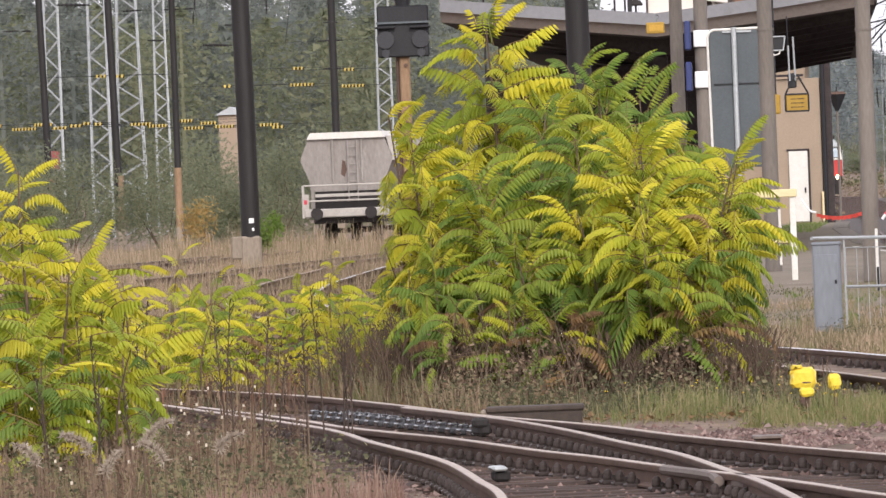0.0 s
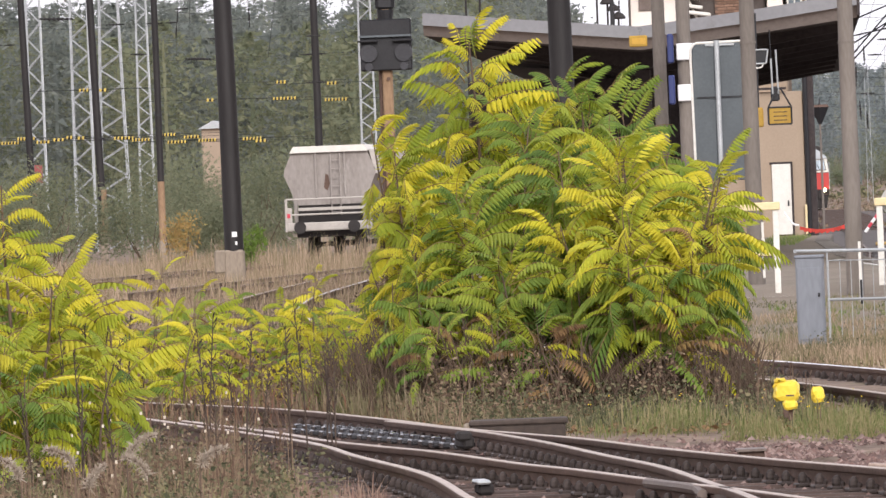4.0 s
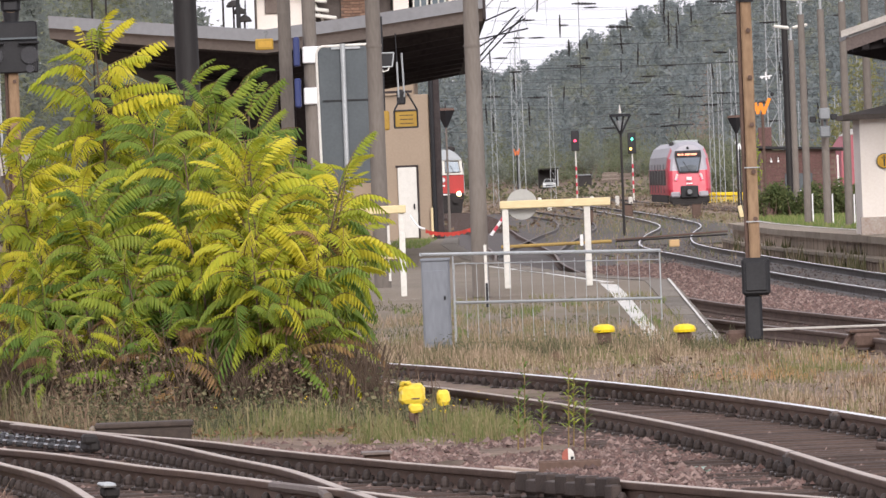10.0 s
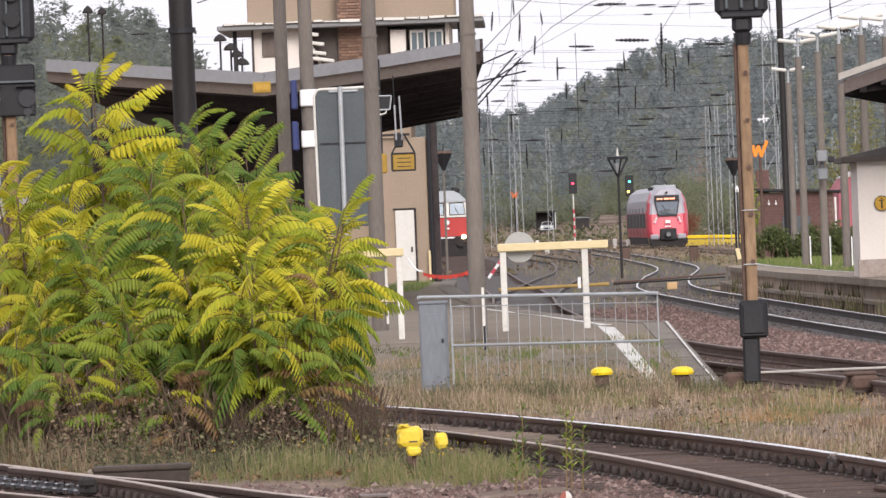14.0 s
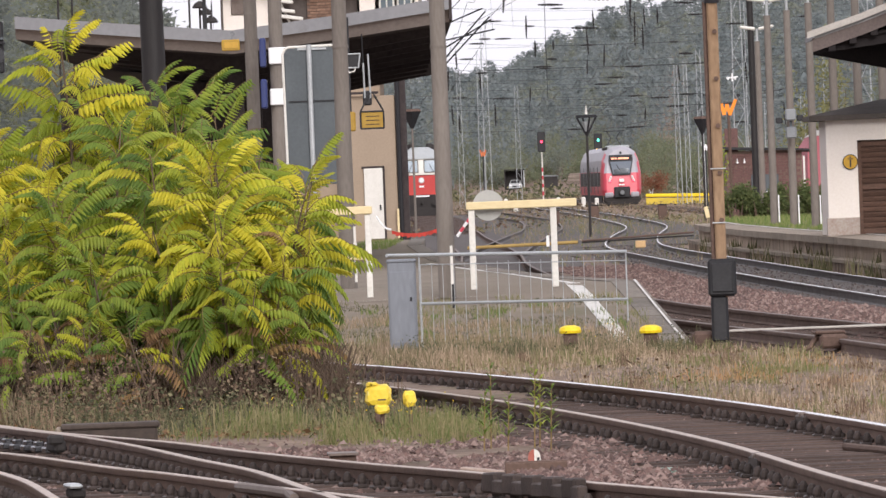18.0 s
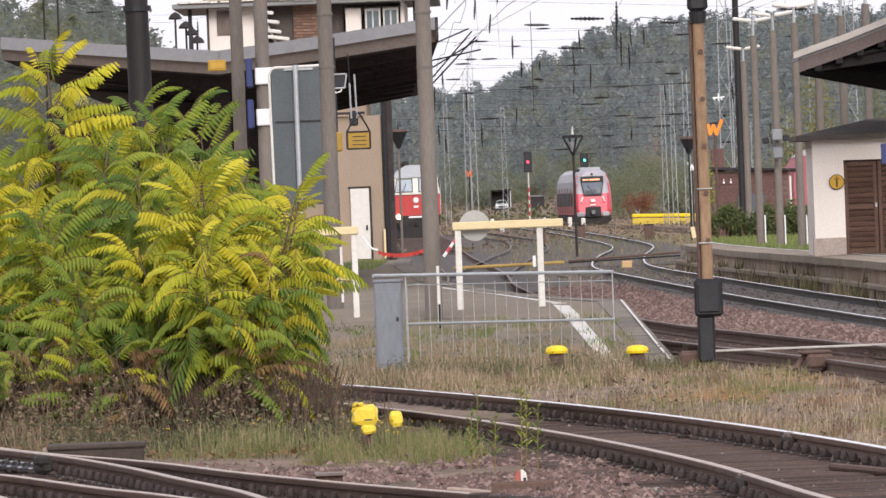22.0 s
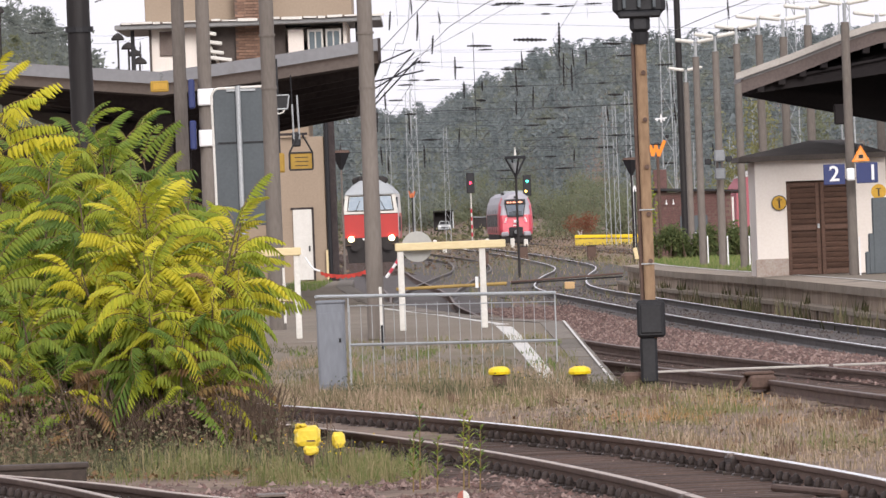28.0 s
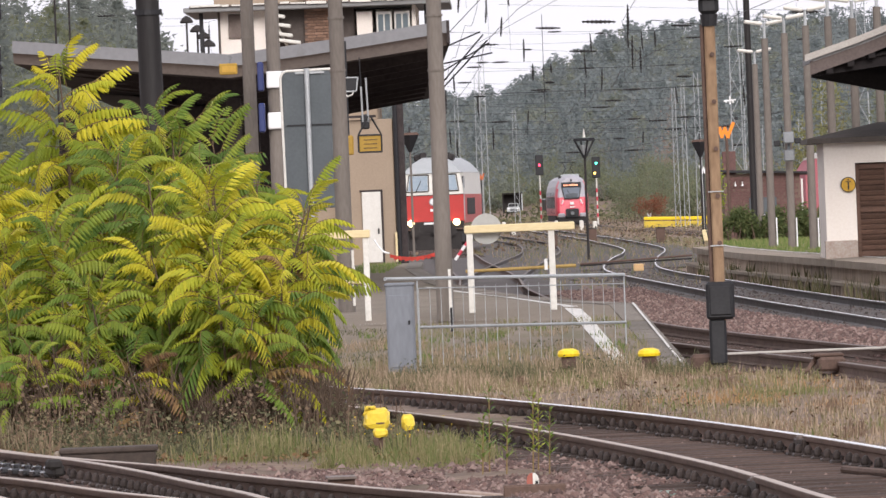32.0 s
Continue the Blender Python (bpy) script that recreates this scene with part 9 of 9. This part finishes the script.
rs = random.Random(5)
for i in range(26):
    stalk(rs.uniform(-6.9, -4.55), rs.uniform(66, 80), rs.uniform(0.8, 1.4), i)
for i in range(4):
    stalk(rs.uniform(-7.6, -6.9), rs.uniform(66, 72), rs.uniform(0.7, 1.0), i + 50)


def twigs(x, y, n, h, seed, label):
    rnd = random.Random(seed)
    g = Geo()
    for k in range(n):
        a, b = rnd.uniform(-0.55, 0.55), rnd.uniform(-0.4, 0.4)
        hh = h * rnd.uniform(0.5, 1.0)
        l = rnd.uniform(-0.25, 0.25)
        g.pipe([(a, b, -0.1), (a + l * 0.4, b, hh * 0.5), (a + l, b, hh)], [0.009, 0.007, 0.004], 4)
        for j in range(3):
            u = rnd.uniform(0.35, 0.95)
            g.rod((a + l * u, b, hh * u), (a + l * u + rnd.uniform(-0.15, 0.15), b, hh * u + 0.14), 0.004, 0.002, 4)
    tagged(new("dry_twigs", g.mesh("dry_twigs", BARK)), label, "twigs", kind="stuff").location = (x, y, -0.1)


for i, (x, y, h) in enumerate(((-4.3, 92.5, 1.1), (-3.6, 91.6, 1.2), (-2.9, 91.3, 0.95), (-2.2, 91.5, 0.8), (-4.9, 93.5, 0.9), (-3.2, 90.6, 0.8), (-4.0, 93.6, 1.3), (-2.5, 90.5, 0.75), (-2.0, 90.6, 0.7), (-3.8, 90.8, 1.0), (-4.6, 92.0, 1.0), (-5.2, 94.5, 0.8))):
    twigs(x, y + 0.5, 75, h * 0.85, i, "thicket of dry brown twigs at the shrub's foot")


def flowers(x, y, n, seed):
    rnd = random.Random(seed)
    g = Geo()
    for k in range(n):
        px, py2, pz = rnd.gauss(0, 0.12), rnd.gauss(0, 0.2), rnd.uniform(0.1, 0.3)
        g.box((px, py2, pz), (0.009, 0.009, 0.008))
    tagged(new("yellow_flowers", g.mesh("yellow_flowers", YELLOW)), "tiny yellow flowers in the grass", "flowers", kind="stuff").location = (x, y, -0.1)


for i, (x, y, n) in enumerate(((-1.18, 85.4, 9), (-0.8, 84.8, 4), (-1.6, 86, 4), (-2.2, 87, 5), (-2.9, 86, 3), (0.9, 119, 6), (-6.4, 66.5, 12), (-6.7, 69, 8), (-1.0, 83.5, 10))):
    flowers(x, y, n, i)
for i, (x, y, h) in enumerate(((-0.25, 77.0, 0.66), (0.08, 76.6, 0.6), (-0.12, 76.2, 0.42), (0.2, 75.8, 0.5), (0.12, 76.9, 0.55), (-0.3, 76.4, 0.45))):
    w = thing("green_weed", (x, y, -0.12), label="single green leafy weed between sleepers", category="weed", group="green weeds by the rail")
    part("stem", Geo().rod((0, 0, 0), (0.02, 0, h), 0.006, 0.003, 5), STALK, w)
    g = Geo()
    for k in range(26):
        u = 0.2 + 0.8 * k / 26
        a = k * 2.4
        c, sn = math.cos(a), math.sin(a)
        o = Vector((0.02 * u, 0, h * u))
        tip = o + Vector((c * 0.13, sn * 0.13, 0.05)) * (1.2 - 0.6 * u)
        sd = Vector((-sn, c, 0)) * 0.012
        mid2 = o.lerp(tip, 0.5) + Vector((0, 0, 0.015))
        g.add([tuple(o), tuple(mid2 + sd), tuple(tip), tuple(mid2 - sd)], [(0, 1, 2, 3)])
    me = bpy.data.meshes.new("leaves")
    me.from_pydata(g.v, [], g.f)
    me.materials.append(LEAF_GREEN)
    part("leaves", me, LEAF_GREEN, w, kind="stuff")


def stones(name, n, place, smin, smax, material, label, seed):
    rnd = np.random.RandomState(seed)
    v, f = [], []
    base = np.array([(1, 0, 0), (0, 1, 0), (-1, 0, 0), (0, -1, 0), (0, 0, 1)], float)
    tri = [(0, 1, 4), (1, 2, 4), (2, 3, 4), (3, 0, 4)]
    for i in range(n):
        x, y, z = place(rnd)
        if x is None:
            continue
        s = smin + (smax - smin) * rnd.rand() ** 2
        p = base * s * (0.6 + 0.8 * rnd.rand(5, 3)) + rnd.uniform(-0.3, 0.3, (5, 3)) * s
        a = rnd.rand() * 6.28
        c, q = math.cos(a), math.sin(a)
        b = len(v)
        v += [(x + px * c - py3 * q, y + px * q + py3 * c, z + pz * 0.8) for px, py3, pz in p.tolist()]
        f += [(b + i0, b + i1, b + i2) for i0, i1, i2 in tri]
    tagged(new(name, raw(name, v, f, material)), label, "ballast", kind="stuff")


OILSTONE = leafy("oily_dark_ballast_stones", (0.045, 0.038, 0.035), (0.075, 0.062, 0.055), (0.13, 0.1, 0.085), 0.0, 0.5)
STONEVAR = leafy("mixed_ballast", (0.176, 0.113, 0.099), (0.089, 0.061, 0.056), (0.285, 0.207, 0.183), 0.0, 0.9)


def bed(cx, half, y0, y1, z):
    def f(r):
        y = y0 + (y1 - y0) * r.rand()
        return cx(y) + half * (2 * r.rand() - 1), y, z + 0.02 * r.rand()
    return f


def stony(r):
    y = 66 + 20 * r.rand()
    x = ra_x(y) + 0.1 + (t1c(y) - ra_x(y) - 0.6) * r.rand()
    if noise.noise((x * 0.9, y * 0.3, 2.0)) < -0.25 or (y > 79 and r.rand() < (y - 79) / 5):
        return None, None, None
    return x, y, hump(x, y) + 0.02 + 0.02 * r.rand()


stones("ballast_stones", 20000, stony, 0.01, 0.038, STONEVAR, "reddish brown crushed stone between the tracks", 1)
stones("ballast_stones", 11000, bed(t1c, 1.4, 58, 112, -0.19), 0.01, 0.026, STONEVAR, "dark crushed stone in the curved track", 2)
stones("ballast_stones", 7000, bed(lambda y: (ra_x(y) + rd_x(y)) / 2, 1.9, 56, 92, -0.185), 0.012, 0.034, STONEVAR, "dark crushed stone in the turnout", 3)
stones("ballast_stones", 9000, bed(t3c, 1.5, 96, 155, -0.2), 0.02, 0.05, STONEVAR, "crushed stone in the platform track", 4)
t4c = lambda y: float(np.interp(y, [p[1] for p in T4], [p[0] for p in T4]))
stones("ballast_stones", 26000, bed(lambda y: (t4c(y) + t3c(y)) / 2, 1.0, 100, 230, -0.12), 0.016, 0.045, STONEVAR, "red brown ballast bank between two tracks", 5)
stones("ballast_stones", 9000, bed(t4c, 1.35, 110, 300, -0.17), 0.03, 0.055, OILSTONE, "oily dark ballast of the main track", 6)
t4bed = [p + Vector((0, 0, -0.14)) for p in spline(T4, 4.0) if 100 < p.y < 300]
tagged(new("track_bed", Geo().sweep(t4bed, [(-1.5, -0.1), (1.5, -0.1), (1.25, 0.0), (-1.25, 0.0)]).mesh("track_bed", DARKBED)), "oily dark ballast bed of the main track", "ballast", kind="structure")
bank = Geo()
yy = np.linspace(96, 300, 40)
for a, b in zip(yy, yy[1:]):
    l0, r0, l1, r1 = t3c(a) + 0.9, t4c(a) + 1.3, t3c(b) + 0.9, t4c(b) + 1.3
    bank.add([(l0, a, -0.22), (r0, a, -0.16), (r1, b, -0.16), (l1, b, -0.22)], [(0, 1, 2, 3)])
tagged(new("ballast_bed", bank.mesh("ballast_bed", STONE)), "red brown ballast bed under the main track", "ballast", kind="structure")


# ---- shrubs and woods ----
def clump_crown(center, rad, n, leaf, rnd, v, f, lumpy=0.5):
    """Leaves scattered through a lumpy ellipsoid."""
    d = rnd.normal(size=(n, 3))
    d /= np.linalg.norm(d, axis=1)[:, None]
    ph = rnd.rand(3) * 6.283
    lump = 1 + lumpy * 0.5 * (np.sin(d[:, 0] * 5 + ph[0]) * np.cos(d[:, 2] * 4 + ph[1]) + 0.6 * np.sin(d[:, 1] * 9 + d[:, 2] * 7 + ph[2]))
    p = np.array(center) + d * np.array(rad) * (rnd.rand(n) ** 0.4 * lump)[:, None]
    a, c = rnd.normal(size=(n, 3)), rnd.normal(size=(n, 3))
    a *= (leaf * (0.6 + 0.8 * rnd.rand(n)) / np.linalg.norm(a, axis=1))[:, None]
    c *= (leaf * 0.6 / np.linalg.norm(c, axis=1))[:, None]
    b = len(v)
    v += np.stack([p - a, p + c * 1.2, p + a], 1).reshape(-1, 3).tolist()
    f += (b + np.arange(n * 3).reshape(-1, 3)).tolist()


def shrub(x, y, w, h, n, leaf, material, label, seed, z=-0.2, name="shrub", category="shrub"):
    rnd = np.random.RandomState(seed)
    t = thing(name, (x, y, z), label=label, category=category, group="yard shrubs")
    g = Geo()
    for k in range(5):
        a = k * 1.3
        g.pipe([(0.1 * math.cos(a), 0.1 * math.sin(a), -0.2), (0.25 * w * math.cos(a), 0.2 * math.sin(a), h * 0.4), (0.3 * w * math.cos(a), 0.2 * math.sin(a), h * 0.6)], [0.03, 0.016, 0.006], 5)
    part("trunk", g, BARK, t)
    v, f = [], []
    lobes = max(3, int(w * 1.6))
    for k in range(lobes):
        clump_crown((rnd.uniform(-0.36, 0.36) * w, rnd.uniform(-0.2, 0.2) * w, h * rnd.uniform(0.18, 0.74)), (w * 0.26, w * 0.24, h * 0.3), n // lobes, leaf, rnd, v, f)
    part("crown", raw("crown", v, f, material), material, t)
    return t


rs = random.Random(9)
for i in range(22):
    x = -52 + i * 1.9 + rs.uniform(-0.6, 0.6)
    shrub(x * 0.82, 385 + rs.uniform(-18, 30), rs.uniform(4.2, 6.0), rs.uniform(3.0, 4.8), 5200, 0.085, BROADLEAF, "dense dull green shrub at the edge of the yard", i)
shrub(-22.7, 310, 2.0, 2.1, 700, 0.09, AUTUMN, "orange yellow autumn shrub by the masts", 40)
shrub(-20.0, 300, 1.1, 1.5, 1200, 0.07, LEAF_GREEN, "small fresh green bush among dry grass", 41)
shrub(11.8, 900, 3.6, 2.6, 1500, 0.12, leafy("rusty_red_leaves", (0.22, 0.08, 0.05), (0.3, 0.11, 0.06), (0.2, 0.12, 0.07)), "rusty red bush behind the yellow rail", 42)
for i, (x, d, w, h) in enumerate(((15.3, 880, 3.4, 3.2), (19.5, 960, 7.0, 6.5), (15.7, 990, 6.5, 6.4), (13.8, 980, 6.5, 7.2), (11.4, 960, 5.0, 6.2), (24.0, 940, 7, 6.5), (7, 1390, 8, 7), (-1.5, 1395, 10, 7), (-7, 1385, 9, 8), (2.5, 1400, 9, 8))):
    shrub(x, d, w, h, 2600, 0.14, FOOTGREEN, "green shrub behind the yard", 50 + i, hump(x, d) - 0.1)
HEDGE = leafy("hedge_leaves", (0.085, 0.115, 0.045), (0.12, 0.155, 0.06), (0.17, 0.19, 0.075), 0.4, 0.7)
for i in range(9):
    shrub(6.45 + i * 0.38, 296 + (i % 2) * 0.4, 1.3, 1.35, 1500, 0.075, HEDGE, "dark green clipped hedge bush by the shed", 70 + i, 0.3, "hedge_bush", "hedge")
for i in range(13):
    shrub(-17 + i * 3.8, 1340 + (i * 37) % 60, 7.5, 4.5 + (i * 13) % 4, 2600, 0.14, FOOTGREEN, "green shrub at the foot of the hill", 90 + i, hump(-17 + i * 3.8, 1340 + (i * 37) % 60) - 0.1)
for i in range(24):
    fx, fy = -21 + i * 2.2, 1322 + (i * 29) % 17
    shrub(fx, fy, 5.2, 2.8 + (i * 7) % 5 * 0.7, 1300, 0.2, FOOTGREEN if i % 3 else FARBROAD, "low green bush at the foot of the hill", 120 + i, hump(fx, fy) - 0.1)
shrub(6.35, 312, 0.5, 3.3, 350, 0.07, LEAF_LIME, "yellow green creeper on the shed corner", 80)
for i, (x, d, h) in enumerate(((13.2, 430, 9), (15.6, 420, 8))):
    t = shrub(x, d, 3.2, h, 2600, 0.13, PALEAUTUMN if i == 0 else BROADLEAF, "slender yellowing birch behind the platform lamps", 84 + i, -0.2, "birch_tree", "tree")


def woods(name, spots, material, label, seed, leaf, sprays):
    """Far trees, each a trunk with ragged whorls of small sprays, joined."""
    rnd = np.random.RandomState(seed)
    v, f = [], []
    for x, y, h, conic in spots:
        z = hump(x, y)
        b = len(v)
        r = 0.012 * h
        v += [(x - r, y, z), (x + r, y, z), (x + r * 0.4, y, z + h * 0.9), (x - r * 0.4, y, z + h * 0.9)]
        f += [(b, b + 1, b + 2, b + 3)]
        u = rnd.rand(sprays) ** 0.8
        if conic:
            rad = np.maximum(0.2 * h * (1 - u) ** 0.75 + 0.045 * h, np.where(u > 0.45, 0.11 * h * np.sin(np.pi * np.clip((u - 0.4) / 0.6, 0, 1)), 0))
            rad = rad * (0.75 + 0.35 * np.sin(u * 44 + seed + x))
            zz = z + h * (0.1 + 0.9 * u)
        else:
            rad = 0.26 * h * np.sqrt(np.maximum(0, 1 - (2 * u - 0.95) ** 2))
            zz = z + h * (0.12 + 0.86 * u)
        a = rnd.rand(sprays) * 6.283
        q = rad * (0.35 + 0.75 * rnd.rand(sprays)) * (1 + 0.3 * np.sin(a * 3 + u * 9 + x) + 0.2 * np.sin(a * 5 - u * 21 + y))
        p = np.stack([x + np.cos(a) * q, y + np.sin(a) * q, zz], 1)
        sz = (leaf * (0.5 + rnd.rand(sprays)))[:, None]
        d1, d2 = rnd.normal(size=(sprays, 3)) * sz, rnd.normal(size=(sprays, 3)) * sz * 0.5
        d1[:, 2] = -np.abs(d1[:, 2]) * 0.4
        b = len(v)
        v += np.stack([p, p + d1 + d2, p + d1 - d2], 1).reshape(-1, 3).tolist()
        f += (b + np.arange(sprays * 3).reshape(-1, 3)).tolist()
    tagged(new(name, raw(name, v, f, material)), label, "woods", kind="stuff")


rs = np.random.RandomState(4)
left_pine, left_broad = [], []
SKYLINE = ([-0.1, -0.075, -0.068, -0.06, -0.0565, -0.053, -0.046, -0.039, -0.034, -0.03, -0.026], [395, 390, 376, 388, 345, 420, 440, 425, 330, 260, 195])
for i in range(330):
    y = rs.uniform(640, 1000)
    a = rs.uniform(-0.1, -0.027)
    h = (float(np.interp(a, *SKYLINE)) * y / 18000 + 1.9) * (0.72 + 0.28 * rs.rand() ** 0.5)
    (left_pine if rs.rand() < 0.6 else left_broad).append((a * y, y, h, rs.rand() < 0.75))
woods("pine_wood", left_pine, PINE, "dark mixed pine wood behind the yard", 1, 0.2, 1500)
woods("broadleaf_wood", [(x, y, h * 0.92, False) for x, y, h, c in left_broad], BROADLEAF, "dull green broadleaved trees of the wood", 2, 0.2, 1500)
hill_pine, hill_broad = [], []
for i in range(1080):
    y = rs.uniform(1335, 2250)
    x = rs.uniform(-0.024, 0.052) * y
    (hill_pine if rs.rand() < 0.72 else hill_broad).append((x, y, rs.uniform(9.5, 12.5), rs.rand() < 0.75))
woods("hill_pine_wood", hill_pine, FARPINE, "pines covering the low hill, greyed by haze in their colour", 3, 0.26, 560)
woods("hill_broadleaf_wood", [(x, y, h * 0.9, False) for x, y, h, c in hill_broad], FARBROAD, "trees on the low hill, dulled by haze in their colour", 4, 0.26, 560)


# ---- what moves ----
def along(pts, y, extra=0.0):
    """A vehicle's pose with its front at y on a track, its body lying behind it."""
    ys = [p[1] for p in pts]
    xs = [p[0] for p in pts]
    zs = [p[2] if len(p) > 2 else 0.0 for p in pts]
    x, z = float(np.interp(y, ys, xs)), float(np.interp(y, ys, zs))
    s = (float(np.interp(y + 20, ys, xs)) - float(np.interp(y + 1, ys, xs))) / 19
    return pose(x, y, z, 0, 0, -math.degrees(math.atan(s)) - extra)


# seconds, distance, turn, and for the locomotive how far the points set it over
RAILCAR_Y = [(0, 588, 0.5), (4.5, 622, 0.6), (9, 655, 0.7), (13, 690, 0.3), (19, 738, -0.2), (23, 776, -0.3), (28, 838, 0.2), (32, 882, 0.2)]
LOCO_Y = [(0, 800, 0, 0), (6, 755, 0, -0.1), (10, 717, 0, -0.1), (14.5, 684, 0, 0), (19, 650, 0, 0), (23, 612, 0.3, 0.05), (28, 551, 1.2, 0.2), (30, 520, 1.8, 0.4), (32, 490, 2.6, 0.0)]


def motions():
    walk(red_train, [(t, Matrix.Translation((0.1, 0, -0.08)) @ along(T6, y, e)) for t, y, e in RAILCAR_Y])
    walk(loco, [(t, Matrix.Translation((dx, 0, 0)) @ along(T3, y, e)) for t, y, e, dx in LOCO_Y])


motions()
